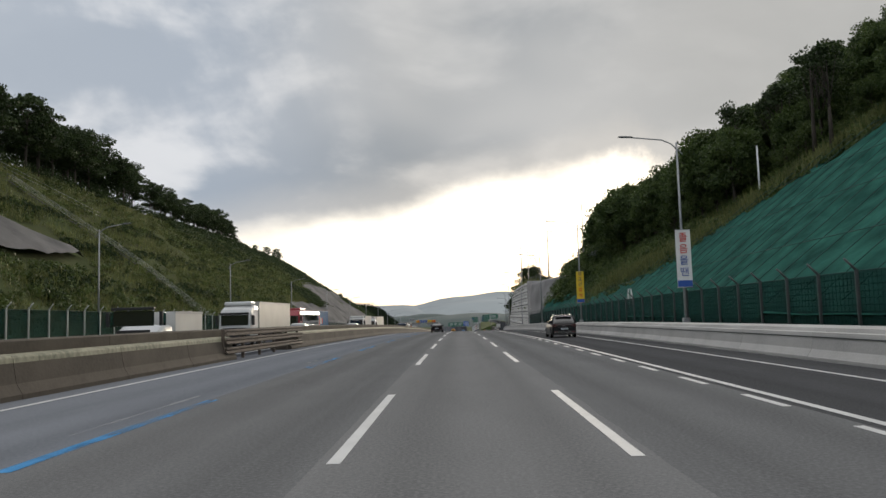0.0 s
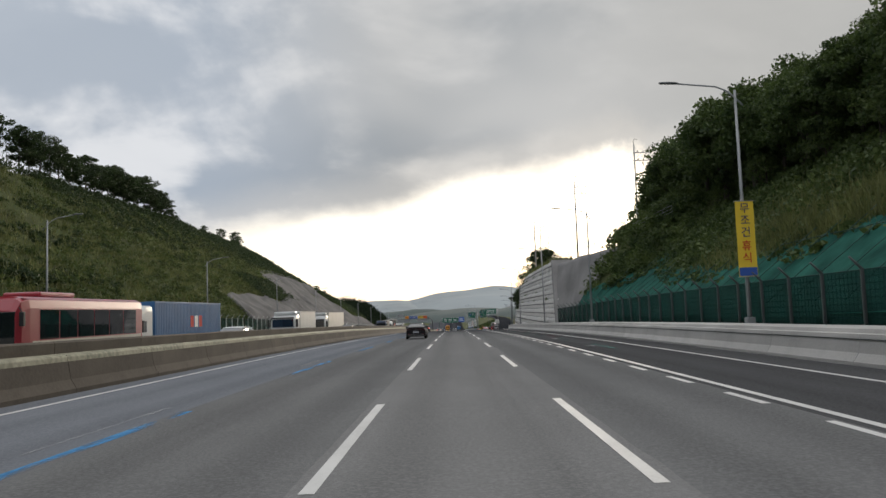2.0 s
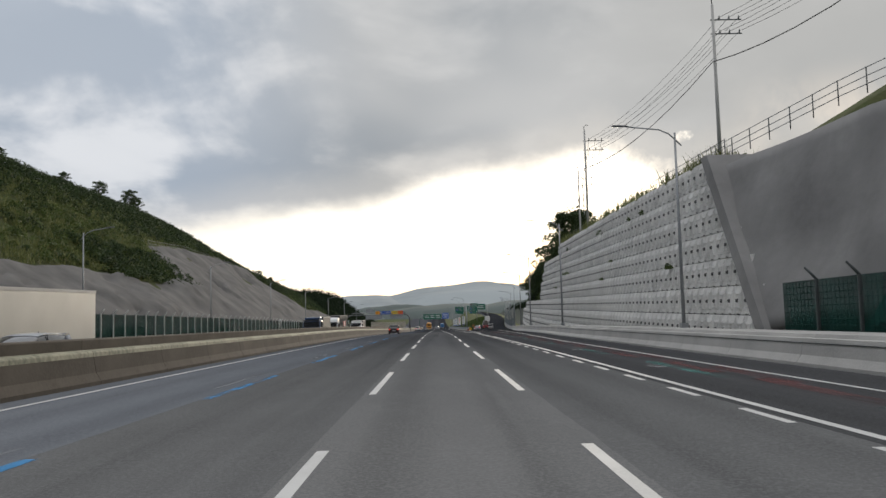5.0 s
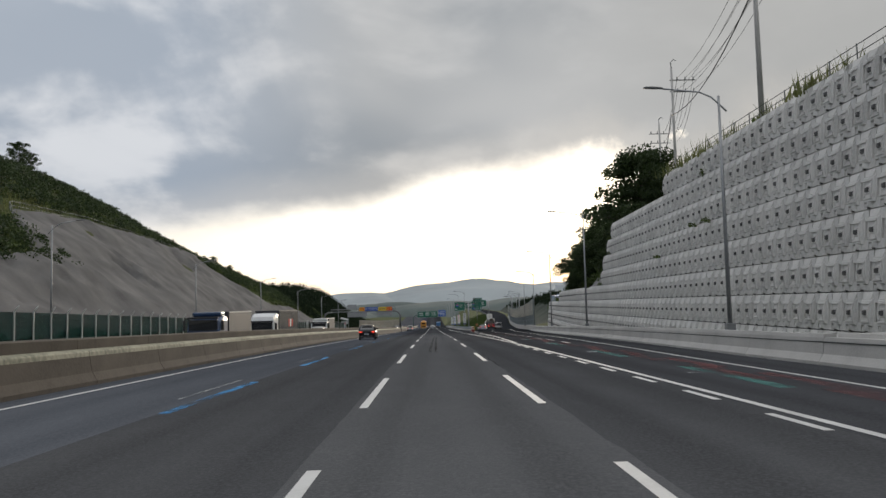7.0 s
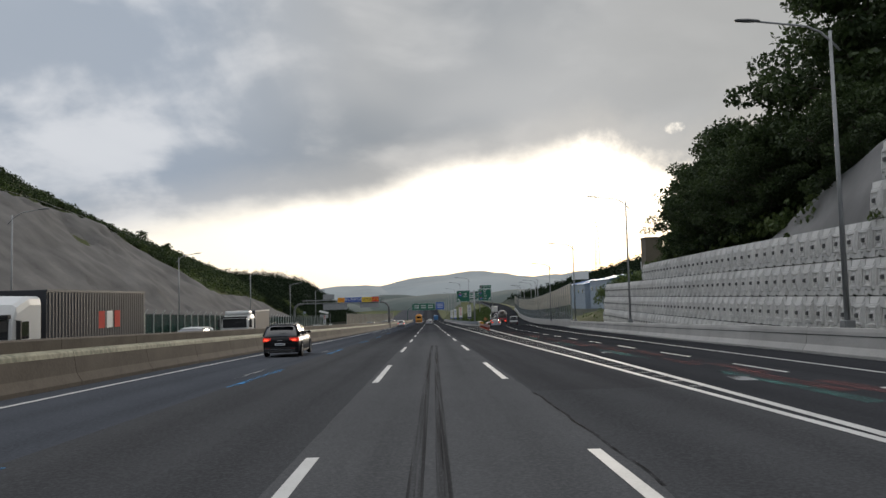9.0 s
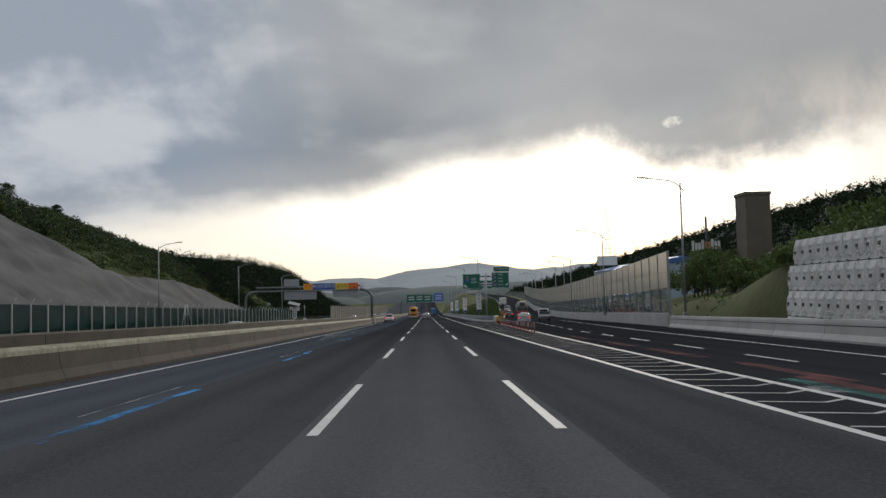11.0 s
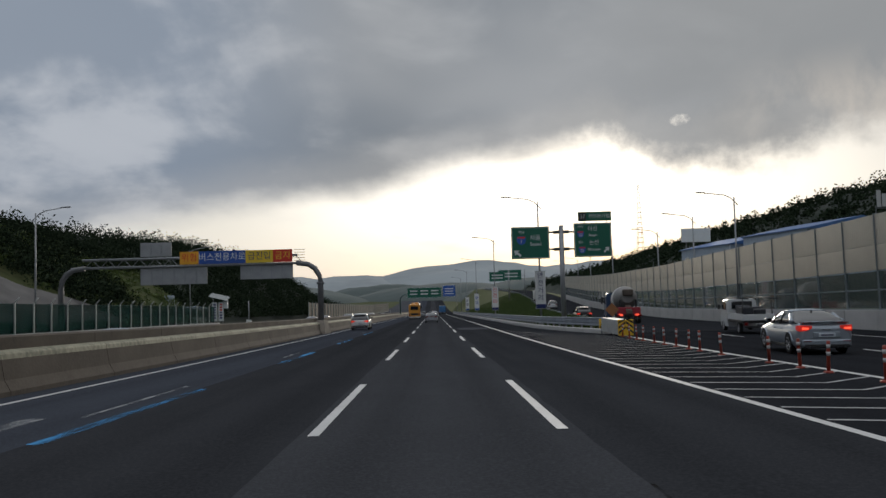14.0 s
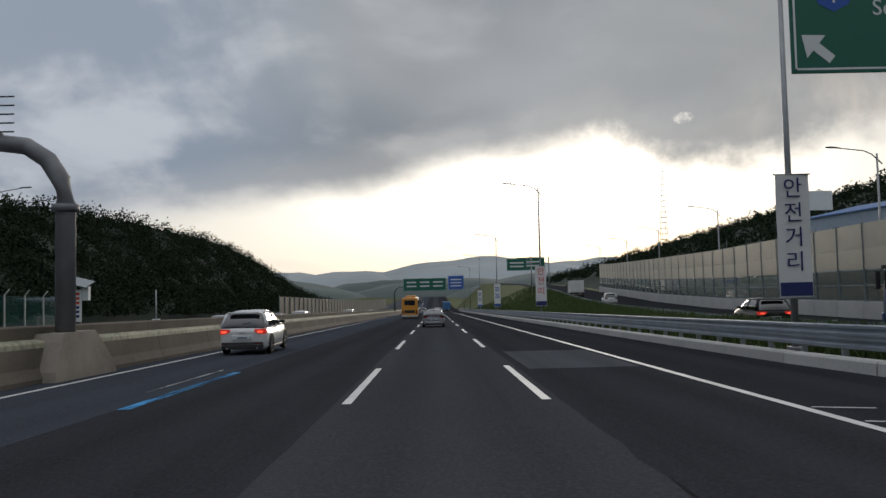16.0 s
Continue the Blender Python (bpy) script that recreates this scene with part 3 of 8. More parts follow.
def tube(bm, pts, r0, r1=None, n=8, cap=True):
    """A round bar through the points, tapering from r0 to r1."""
    r1 = r0 if r1 is None else r1
    pts = [Vector(p) for p in pts]
    rings = []
    for i, p in enumerate(pts):
        d = (pts[min(i + 1, len(pts) - 1)] - pts[max(i - 1, 0)]).normalized()
        a = d.cross(Vector((0, 0, 1))) if abs(d.z) < 0.95 else d.cross(Vector((0, 1, 0)))
        a.normalize()
        b = d.cross(a)
        r = r0 + (r1 - r0) * i / max(1, len(pts) - 1)
        rings.append([bm.verts.new(p + (a * math.cos(2 * math.pi * k / n) + b * math.sin(2 * math.pi * k / n)) * r) for k in range(n)])
    for A, B in zip(rings, rings[1:]):
        for k in range(n):
            f = bm.faces.new((A[k], A[(k + 1) % n], B[(k + 1) % n], B[k]))
            f.smooth = True
    if cap:
        bm.faces.new(rings[0][::-1])
        bm.faces.new(rings[-1])
    return bm


def loft(bm, rings, cap=True, smooth=True):
    """Skin through equal closed rings of points."""
    vs = [[bm.verts.new(p) for p in r] for r in rings]
    n = len(vs[0])
    for A, B in zip(vs, vs[1:]):
        for k in range(n):
            f = bm.faces.new((A[k], A[(k + 1) % n], B[(k + 1) % n], B[k]))
            f.smooth = smooth
    if cap:
        bm.faces.new(vs[0][::-1])
        bm.faces.new(vs[-1])
    return bm


def strip(name, material, left, right, y0, y1, step=10.0, lift=0.0, n=2, height=rz):
    """A ribbon of ground between two side lines, following the carriageway's height."""
    ys = np.append(np.arange(y0, y1, step), y1)
    vs, fs = [], []
    for i, y in enumerate(ys):
        a, b = left(y), right(y)
        for k in range(n):
            vs.append((a + (b - a) * k / (n - 1), y, height(y) + lift))
        if i:
            for k in range(n - 1):
                o = (i - 1) * n + k
                fs.append((o, o + 1, o + n + 1, o + n))
    return mesh_data(name, vs, fs, material)


def extrude_along(name, material, prof, xline, y0, y1, step=4.0, side=1, smooth=False):
    """A barrier: the cross-section prof (dx, dz) carried along the side line, closed at its ends."""
    ys = np.append(np.arange(y0, y1 - 0.01, step), y1)
    bm = bmesh.new()
    loft(bm, [[(xline(y) + side * px, y, rz(y) + pz) for px, pz in prof] for y in ys], smooth=smooth)
    bmesh.ops.recalc_face_normals(bm, faces=bm.faces)
    return bm_data(name, bm, material)


def text_part(name, body, size, material, parent, m, label=""):
    c = bpy.data.curves.new(name, "FONT")
    c.body, c.size, c.align_x, c.align_y, c.extrude = body, size, "CENTER", "CENTER", 0.004
    c.resolution_u = 3
    c.materials.append(M[material])
    ob = new(name, c)
    ob.parent, ob.matrix_basis = parent, m
    if label:
        ob["label"] = label
    return ob


FACING = Euler((radians(90), 0, 0)).to_matrix().to_4x4()   # a sheet that faces the traffic (-y)

# ---- ground, road and slopes ----
def xb(y):
    """Foot of the roadside barrier on the outer edge."""
    return lin(y, (-60, 10.7), (60, 10.7), (120, 11.1), (180, 11.4), (210, 12.0), (240, 13.3), (280, 15.4), (320, 18.4), (345, 20.6), (369, 22.8), (425, 26.8), (448, 28.6), (522, 33.6), (574, 38.6), (640, 43), (720, 44), (800, 39))


def xw(y):
    """Foot of the panel wall."""
    return lin(y, (150, 14.5), (200, 14.8), (235, 15.6), (274, 17.2), (301, 19.2), (330, 21.8))


def ramp_l(y):
    return lin(y, (405, 12.4), (430, 15.2), (448, 17.2), (522, 23.0), (574, 28.0), (640, 32.0), (720, 33.0), (800, 28.0))


def ramp_r(y):
    return xb(y) + 0.3


def ramp_z(y):
    return rz(y) + lin(y, (405, 0), (450, 0.1), (490, 0.8), (522, 1.8), (574, 3.8), (620, 6.0), (700, 9.5), (800, 12.5))


# one sheet of ground out to the horizon
gx = np.array([-4000, -1500, -600, -250, -120, -60, -36, -13, 0, 12, 36, 60, 120, 250, 600, 1500, 4000.0])
gy = np.concatenate([[-3000, -800], np.arange(-200, 1001, 40), [1200, 1600, 2200, 3000, 4900]])
gv, gf = [], []
for i, y in enumerate(gy):
    for j, x in enumerate(gx):
        gv.append((x, y, rz(y) - 0.5 - 0.004 * max(0, abs(x) - 120)))
        if i and j:
            o = i * len(gx) + j
            gf.append((o - len(gx) - 1, o - len(gx), o, o - 1))
ground = tagged(new("ground", mesh_data("ground", gv, gf, "soil")), "dark grassy soil reaching to the horizon", "ground", kind="structure")

def crumble(x0, seed, amp):
    """A worn paving joint: a side line that wanders a little."""
    return lambda y: x0 + amp * (noise.noise((y * 0.8, seed, 0.0)) + 0.6 * noise.noise((y * 2.6, seed, 3.0)))


left_joint, right_joint = crumble(-2.02, 1.0, 0.015), crumble(2.04, 5.0, 0.07)
SPAN = (-120, 1500, 0.9)
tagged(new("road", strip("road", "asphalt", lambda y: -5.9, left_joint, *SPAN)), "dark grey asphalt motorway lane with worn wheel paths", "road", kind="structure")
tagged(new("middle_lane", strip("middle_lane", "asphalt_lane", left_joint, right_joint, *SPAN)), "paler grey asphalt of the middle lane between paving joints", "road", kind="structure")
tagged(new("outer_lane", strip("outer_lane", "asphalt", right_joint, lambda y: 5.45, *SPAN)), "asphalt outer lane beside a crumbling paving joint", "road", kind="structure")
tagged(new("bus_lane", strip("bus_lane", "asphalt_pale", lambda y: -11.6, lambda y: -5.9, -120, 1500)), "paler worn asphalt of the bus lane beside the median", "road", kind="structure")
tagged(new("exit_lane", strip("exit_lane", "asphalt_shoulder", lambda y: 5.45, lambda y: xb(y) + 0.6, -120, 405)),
       "newer dark asphalt of the hard shoulder and exit lane", "road", kind="structure")
tagged(new("shoulder", strip("shoulder", "asphalt_dark", lambda y: 5.45, lambda y: lin(y, (405, 11.6), (422, 10.2), (1500, 10.2)), 405.0, 1500)),
       "dark asphalt shoulder beside the guard rail", "road", kind="structure")
tagged(new("opposite_road", strip("opposite_road", "asphalt_wash", lambda y: -33.6, lambda y: -11.6, -120, 1500)),
       "pale asphalt lanes of the opposite carriageway", "road", kind="structure")
tagged(new("exit_ramp", strip("exit_ramp", "asphalt_dark", ramp_l, ramp_r, 405.0, 800, 8, 0.01, 3, ramp_z)),
       "dark asphalt exit ramp climbing away beside the motorway", "road", kind="structure")
# grass bank between the motorway and the ramp, and the fill that carries the ramp
bank_v, bank_f = [], []
bank_y = np.append(np.arange(406, 800, 8.0), 800)
for i, y in enumerate(bank_y):
    x0, x1, x2 = float(lin(y, (406, 11.7), (422, 10.3), (800, 10.3))), ramp_l(y) + 0.2, ramp_r(y)
    za, zb = rz(y) - 0.05, ramp_z(y) - 0.12
    zc = max(za, zb) + 0.35 * min(1, (x1 - x0) / 5)
    row = [(x0, za), (x0 + (x1 - x0) * 0.35, za + (zb - za) * 0.45 + 0.2 * min(1, (y - 406) / 20)), (x0 + (x1 - x0) * 0.8, zb + 0.15 * min(1, (y - 406) / 20)), (x1, zb), (x2, zb), (x2 + 3, zb), (x2 + 14, rz(y) - 0.6)]
    for x, z in row:
        bank_v.append((x, y, z))
    if i:
        for k in range(len(row) - 1):
            o = (i - 1) * len(row) + k
            bank_f.append((o, o + 1, o + len(row) + 1, o + len(row)))
tagged(new("verge", mesh_data("verge", bank_v, bank_f, "soil", True)), "grassy bank between the motorway and the exit ramp", "verge", kind="structure")


# left hillside
def left_top(y):
    return lin(y, (-60, 27), (130, 28), (200, 28.5), (235, 30), (262, 31), (300, 30.5), (325, 31), (345, 28), (356, 24), (366, 21), (380, 18.8), (406, 16.6), (430, 13.5), (470, 10.5), (520, 10.5), (620, 8), (760, 4))


def left_hill(s, y):
    """Height over the road, s metres up from the foot at x = -36."""
    h = left_top(y)
    z = 1.2 + 0.8 * s
    return np.where(z < h, z, h + 0.10 * (z - h))


def right_top(y):
    return lin(y, (-60, 32), (60, 30), (120, 28), (132, 25), (140, 18), (146, 13), (150, 11.4), (158, 11.2), (164, 11.0), (168, 10.8), (177, 10.6), (185, 10.8), (205, 11.1), (233, 11.5), (240, 10.4), (252, 10.4), (257, 9.0), (262, 7.0), (275, 6.3), (297, 6.3), (302, 5.0), (322, 5.0), (335, 4.0), (345, 3.0), (380, 1.0), (700, 1))


def right_foot(y):
    return lin(y, (-60, 14.6), (150, 14.9), (163, 16.5), (205, 17.2), (235, 18.0), (274, 19.4), (301, 21.4), (330, 23.6), (400, 30), (470, 34), (600, 40))


def right_hill(s, y):
    h = right_top(y)
    z = 0.8 + lin(y, (0, 0.8), (138, 0.82), (148, 1.65), (158, 1.9), (170, 2.6), (320, 3.0), (345, 0.8)) * s
    return np.where(z < h, z, h + lin(y, (132, 0.22), (146, 0.04), (165, 0.03), (250, 0.03), (262, 0.2)) * (z - h))


def hillside(name, fx, fh, y0, y1, ss, step, material, label, rough):
    ys = np.arange(y0, y1 + 0.1, step)
    vs, fs = [], []
    for i, y in enumerate(ys):
        for j, s in enumerate(ss):
            w = rough * min(1, s / 3) * (noise.noise((s * 0.12, y * 0.1, 2.0)) + 0.6 * noise.noise((s * 0.4, y * 0.35, 5.0)))
            vs.append((fx(s, y), y, rz(y) + float(fh(s, y)) + w))
            if i and j:
                o = i * len(ss) + j
                fs.append((o - len(ss) - 1, o - 1, o, o - len(ss)))
    ob = new(name, mesh_data(name, vs, fs, material, True))
    return tagged(ob, label, "hillside", kind="structure")


SS = np.concatenate([np.arange(0, 40, 2.0), np.arange(40, 130, 9.0)])
hillside("hillside_left", lambda s, y: -36 - s, left_hill, -60, 470, SS, 5.0, "soil", "steep grassy cut slope above the opposite carriageway", 1.3)
hillside("hillside_right", lambda s, y: right_foot(y) + s, right_hill, -60, 420, SS, 5.0, "soil", "steep overgrown cut slope beside the road", 0.6)


def slope_sheet(name, fx, fh, y0, y1, bottom, top, step, material, lift, label, category, relief=0.25):
    """A lining laid on a hillside between two lines on the slope."""
    ys = np.arange(y0, y1 + 0.1, step)
    vs, fs = [], []
    n = 34
    for i, y in enumerate(ys):
        a, b = bottom(y), max(bottom(y) + 0.3, top(y))
        for j in range(n):
            s = a + (b - a) * j / (n - 1)
            # soft folds, and sharp gullies that run down the slope at a slant
            q = noise.noise((s * 0.05, (y + 0.55 * s) * 0.16, 3.0))
            w = relief * (0.9 * noise.noise((s * 0.16, y * 0.08, 7.0)) + 0.25 * noise.noise((s * 0.5, y * 0.3, 1.0)) - 2.2 * max(0.0, 1 - abs(q) * 10) ** 2 * max(0.0, 0.25 + noise.noise((s * 0.12, y * 0.05, 11.0))))
            edge_drop = -0.7 if j == n - 1 or i in (0, len(ys) - 1) else 0
            vs.append((fx(s, y) + (lift + w) * 0.55 * (1 if fx(1, y) > 0 else 1) * (1 if fx(0, y) < 0 else -1), y, rz(y) + float(fh(s, y)) + lift + w + edge_drop))
            if i and j:
                o = i * n + j
                fs.append((o - n - 1, o - 1, o, o - n))
    ob = new(name, mesh_data(name, vs, fs, material, True))
    return tagged(ob, label, category, kind="structure")


slope_sheet("shotcrete_left", lambda s, y: -36 - s, left_hill, 196, 442, lambda y: -0.5,
            lambda y: lin(y, (196, 0.2), (206, 9.0), (212, 10.0), (240, 10.5), (249, 9.6), (262, 10.4), (270, 11.5), (277, 17), (284, 22.0), (313, 24.4), (345, 24.2), (358, 23.4), (366, 22.4), (371, 20.8), (377, 13.5), (382, 9.0), (412, 7.8), (425, 6.2), (436, 2.8), (442, 0.1)),
            1.5, "shotcrete", 0.8, "grey sprayed concrete lining on the cut slope", "slope lining", 1.0)
slope_sheet("shotcrete_patch", lambda s, y: -36 - s, left_hill, 70, 102, lambda y: lin(y, (70, 10.0), (90, 10.5), (102, 12.3)),
            lambda y: lin(y, (70, 17), (90, 16.5), (100, 13), (102, 12.5)), 2.0, "shotcrete", 0.9, "grey sprayed concrete patch in the grass slope", "slope lining", 0.3)


def face_patch(name, corners, material, label, relief, n=18, depth=2.5):
    """A sprayed concrete face between four corners (lower near, lower far, upper far, upper near), closed by skirts running back into the hill."""
    a, b, c, d = (Vector(p) for p in corners)
    vs, fs = [], []
    for i in range(n + 1):
        u = i / n
        for j in range(n + 1):
            v = j / n
            p = (a.lerp(b, u)).lerp(d.lerp(c, u), v)
            w = relief * (noise.noise((u * 2.2, v * 2.6, 4.0)) + 0.6 * abs(noise.noise((u * 6, v * 1.5, 8.0))))
            rim = i in (0, n) or j in (0, n)
            vs.append(p + (Vector((depth, 0, -0.4)) if rim else Vector((-w, -0.4 * w, 0.3 * w))))
            if i and j:
                o = i * (n + 1) + j
                fs.append((o - n - 2, o - 1, o, o - n - 1))
    ob = new(name, mesh_data(name, vs, fs, material, True))
    return tagged(ob, label, "slope lining", kind="structure")


def up(x, y, h):
    return (x, y, float(rz(y)) + h)


face_patch("shotcrete_right", (up(16.6, 154.0, 1.4), up(14.3, 166.0, 0.3), up(15.2, 177.0, 10.3), up(20.4, 150.2, 10.6)), "shotcrete_pale",
           "pale grey sprayed concrete buttress beside the panel wall", 0.5)
face_patch("shotcrete_notch", (up(17.3, 256.5, 4.6), up(18.2, 271, 5.0), up(19.6, 266, 7.6), up(18.6, 254.5, 9.6)), "shotcrete_pale",
           "pale sprayed concrete filling the notch above the wall", 0.25)
NET_TOP = [(-60, 26), (60, 17.5), (66, 15.0), (70, 13.2), (78, 8.5), (88, 6.2), (96, 5.2), (104, 4.0), (120, 4.5), (134, 7.6), (139, 5.6), (142, 3.8), (147, 2.4), (152, 2.0), (160, 1.6)]
slope_sheet("slope_net", lambda s, y: right_foot(y) + s, right_hill, -58, 160, lambda y: -0.2,
            lambda y: float(lin(y, *NET_TOP)) + 0.9 * noise.noise((y * 0.25, 0.0, 2.0)) + 0.5 * noise.noise((y * 0.8, 0.0, 6.0)), 2.0, "net_green", 0.7, "green erosion-control netting pinned over the slope", "slope net", 0.35)

# ---- road markings ----
DASHES = [-40.0, -22, -4, 14.6, 33.2, 48, 64.3, 82.5, 100.7, 118, 134, 150, 165.6, 180.8, 195.2, 211.6, 230.2, 249.6, 269.6, 288.6, 307.8, 327.2, 345, 364.4, 382.1, 399.4, 417.3]
DASHES += [435.3 + 18.0 * k for k in range(22)]


def paint(name, material, line, parent, lift=0.006, w=0.15):
    """A painted stripe along points (x, y)."""
    vs, fs = [], []
    for i, (x, y) in enumerate(line):
        x2, y2 = line[min(i + 1, len(line) - 1)]
        x1, y1 = line[max(i - 1, 0)]
        d = Vector((x2 - x1, y2 - y1, 0)).normalized()
        nx, ny = -d.y * w / 2, d.x * w / 2
        vs += [(x + nx, y + ny, rz(y + ny) + lift), (x - nx, y - ny, rz(y - ny) + lift)]
        if i:
            fs.append((2 * i - 2, 2 * i - 1, 2 * i + 1, 2 * i))
    return part(name, mesh_data(name, vs, fs, material), parent)


marks = empty("road_marking", "worn white and blue painted lane lines", "road marking", kind="structure")
for y in DASHES:
    for x in (-1.8, 1.8):
        paint("lane_dash", "paint_white", [(x, y), (x, y + 4), (x, y + 8)], marks, w=0.17)
    if y < 420:
        paint("blue_dash", "blue_smear", [(-5.78, y), (-5.78, y + 4), (-5.78, y + 8)], marks, w=0.24)
        paint("blue_dash", "paint_smear", [(-6.45, y + 3), (-6.45, y + 9)], marks, w=0.10)
for xl in (-26.3, -22.6, -18.9):
    for y in DASHES:
        paint("lane_dash", "paint_white", [(xl, y + 5), (xl, y + 13)], marks, w=0.15)


def line_pts(fx, y0, y1, step=8.0):
    return [(float(fx(y)), float(y)) for y in np.append(np.arange(y0, y1 - 0.1, step), y1)]


def gore_r(y):
    return lin(y, (236, 5.75), (270, 6.9), (300, 7.6), (329, 8.35), (346, 9.0), (380, 10.3), (405, 11.9), (430, 15.8))


def edge_r(y):
    return lin(y, (-60, 9.0), (60, 9.05), (190, 9.2), (212, 9.9), (260, 12.0), (300, 14.0), (340, 16.6), (370, 19.4), (420, 23.6))


paint("edge_line", "paint_white", line_pts(lambda y: lin(y, (0, -9.95), (250, -9.9), (330, -9.4), (600, -9.3)), -60, 1000), marks)
paint("edge_line", "paint_white", line_pts(lambda y: -12.9, -60, 900), marks)
paint("edge_line", "paint_white", line_pts(lambda y: -30.4, -60, 900), marks)
paint("solid_line", "paint_white", line_pts(lambda y: lin(y, (-60, 5.7), (170, 5.75), (240, 5.55), (600, 5.5)), -60, 1000), marks, w=0.18)
paint("edge_line", "paint_white", line_pts(edge_r, -60, 405), marks)
paint("gore_line", "paint_white", line_pts(gore_r, 236, 404, 4), marks, w=0.2)
for k in range(62):
    y = -20 + 4.3 * k
    if y < 232:
        paint("short_dash", "paint_white", [(5.28, y), (5.28, y + 2.0)], marks, w=0.16)
for k in range(20):
    y = 232 + 8.5 * k
    f = lambda q: float(lin(q, (232, 9.0), (280, 10.2), (340, 12.1), (405, 17.2)))
    paint("lane_dash", "paint_white", [(f(y), y), (f(y + 4), y + 4)], marks, w=0.14)
for k in range(114):
    y = 246 + 1.5 * k
    a, b = 5.7, float(gore_r(y))
    m = a + (b - a) * 0.62
    if y < 404:
        paint("hatch_stripe", "paint_dull", [(a, y), (m, y - 0.35 * (m - a)), (b, y - 0.35 * (m - a) + 0.7 * (b - m))], marks, 0.007, 0.11)
    else:
        paint("hatch_stripe", "paint_dull", [(a, y), (min(9.2, a + 0.25 * (416.5 - y) + 0.6), y - 0.35 * (min(9.2, a + 0.25 * (416.5 - y) + 0.6) - a))], marks, 0.007, 0.11)
# faded red and green lane bands on the shoulder
for x, y0, y1 in ((7.9, 118, 300), (8.6, 150, 330)):
    for k in range(int((y1 - y0) / 9)):
        y = y0 + 9 * k
        paint("faded_band", "red_smear", [(x + 0.03 * k, y), (x + 0.03 * k + 0.2, y + 6.5)], marks, 0.005, 0.5)
for k in range(14):
    y = 92 + 15 * k
    paint("faded_band", "teal_smear", [(7.3 + 0.05 * k, y), (7.5 + 0.05 * k, y + 8.0)], marks, 0.005, 0.4)
    paint("faded_band", "paint_smear", [(6.9 + 0.06 * k, y + 5), (7.1 + 0.06 * k, y + 6.2)], marks, 0.006, 0.5)
# a repaired seam beside the middle lane, and dark tyre marks
seam = empty("road_seam", "dark sealed seam and tyre marks in the asphalt", "road seam", kind="structure")
for a, b in ((52, 61), (100, 108), (208, 219), (236, 246), (330, 338), (352, 361), (404, 412)):
    pts = [(float(right_joint(y)) + 0.02, y) for y in np.arange(a, b, 0.8)]
    paint("seam", "joint_worn", pts, seam, 0.004, 0.05)
for x0 in (-0.19, -0.11, 0.11, 0.19):
    paint("tyre_mark", "tyre_mark", [(x0 + float(lin(y, (222, -0.38), (236, -0.31), (260, -0.16), (278, 0.02))), y) for y in np.arange(222, 280, 3.0)], seam, 0.003, 0.09)
# worn lettering and an arrow in the bus lane, rubbed to pale patches
for x, y, w, l in ((-8.6, 341, 0.35, 5.0), (-8.0, 341.5, 0.35, 3.6), (-7.2, 341, 0.4, 4.8), (-8.3, 347, 1.6, 0.6), (-7.9, 334, 0.3, 4.2), (-7.9, 338.2, 0.8, 1.4),
                   (-8.7, 352, 0.35, 5.0), (-7.4, 352.5, 0.35, 4.0), (-8.0, 356, 1.5, 0.6), (-8.2, 362, 1.3, 0.7), (-8.6, 363, 0.4, 4.0), (-7.3, 363, 0.4, 4.4)):
    paint("worn_lettering", "paint_smear", [(x, y), (x, y + l)], marks, 0.006, w)
tagged(new("road_patch", strip("road_patch", "asphalt_wash", lambda y: 2.3, lambda y: 5.3, 424, 432, 2, 0.004)), "pale dusty repair patch in the asphalt", "road patch", kind="structure")
tagged(new("road_patch", strip("road_patch", "asphalt_patch", lambda y: 2.12, lambda y: 5.3, 246, 292, 4, 0.003)), "dark repair patch in the outer lane", "road patch", kind="structure")

# ---- barriers ----
def at(x, y, dz=0.0, dxdy=0.0):
    """A place on the carriageway, tilted with its fall and turned with a side line."""
    sl = math.degrees(math.atan(float(rz(y + 1) - rz(y - 1)) / 2))
    return pose(float(x), float(y), float(rz(y)) + dz, 0, 0, -math.degrees(math.atan(dxdy))) @ pose(0, 0, 0, sl)


def prof_piece(name, prof, length, material):
    bm = bmesh.new()
    loft(bm, [[(px, yy, pz) for px, pz in prof] for yy in (0.012, length - 0.012)], smooth=False)
    bmesh.ops.recalc_face_normals(bm, faces=bm.faces)
    return bm_data(name, bm, material)


SEG = 6.0
outer = prof_piece("barrier_block", [(0, 0), (0, 0.10), (0.16, 0.34), (0.22, 0.78), (0.24, 0.86), (0.66, 0.86), (0.70, 0.98), (2.6, 0.98), (2.6, 0)], SEG, "concrete")
outer_slim = prof_piece("barrier_block", [(0, 0), (0, 0.10), (0.16, 0.34), (0.22, 0.86), (0.26, 0.98), (0.62, 0.98), (0.62, 0)], SEG, "concrete")
coping = prof_piece("coping", [(0.20, 0.70), (0.20, 0.735), (0.25, 0.735), (0.25, 0.70)], SEG, "steel_dark")
right_barrier = empty("barrier_right", "pale concrete roadside barrier cast in joined blocks", "concrete barrier", kind="structure")
y = -30.0
while y < 342:
    dxdy = float(xb(y + SEG) - xb(y)) / SEG
    m = at(xb(y), y, 0.0, dxdy)
    blk = part("barrier_block", outer if y < 200 else outer_slim, right_barrier, m=m)
    part("rail_strip", coping, right_barrier, m=m @ pose(-0.01, 0, 0))
    y += SEG

median = empty("median_barrier", "weathered brown concrete median barrier, its worn lit edge coloured pale", "concrete barrier", kind="structure")
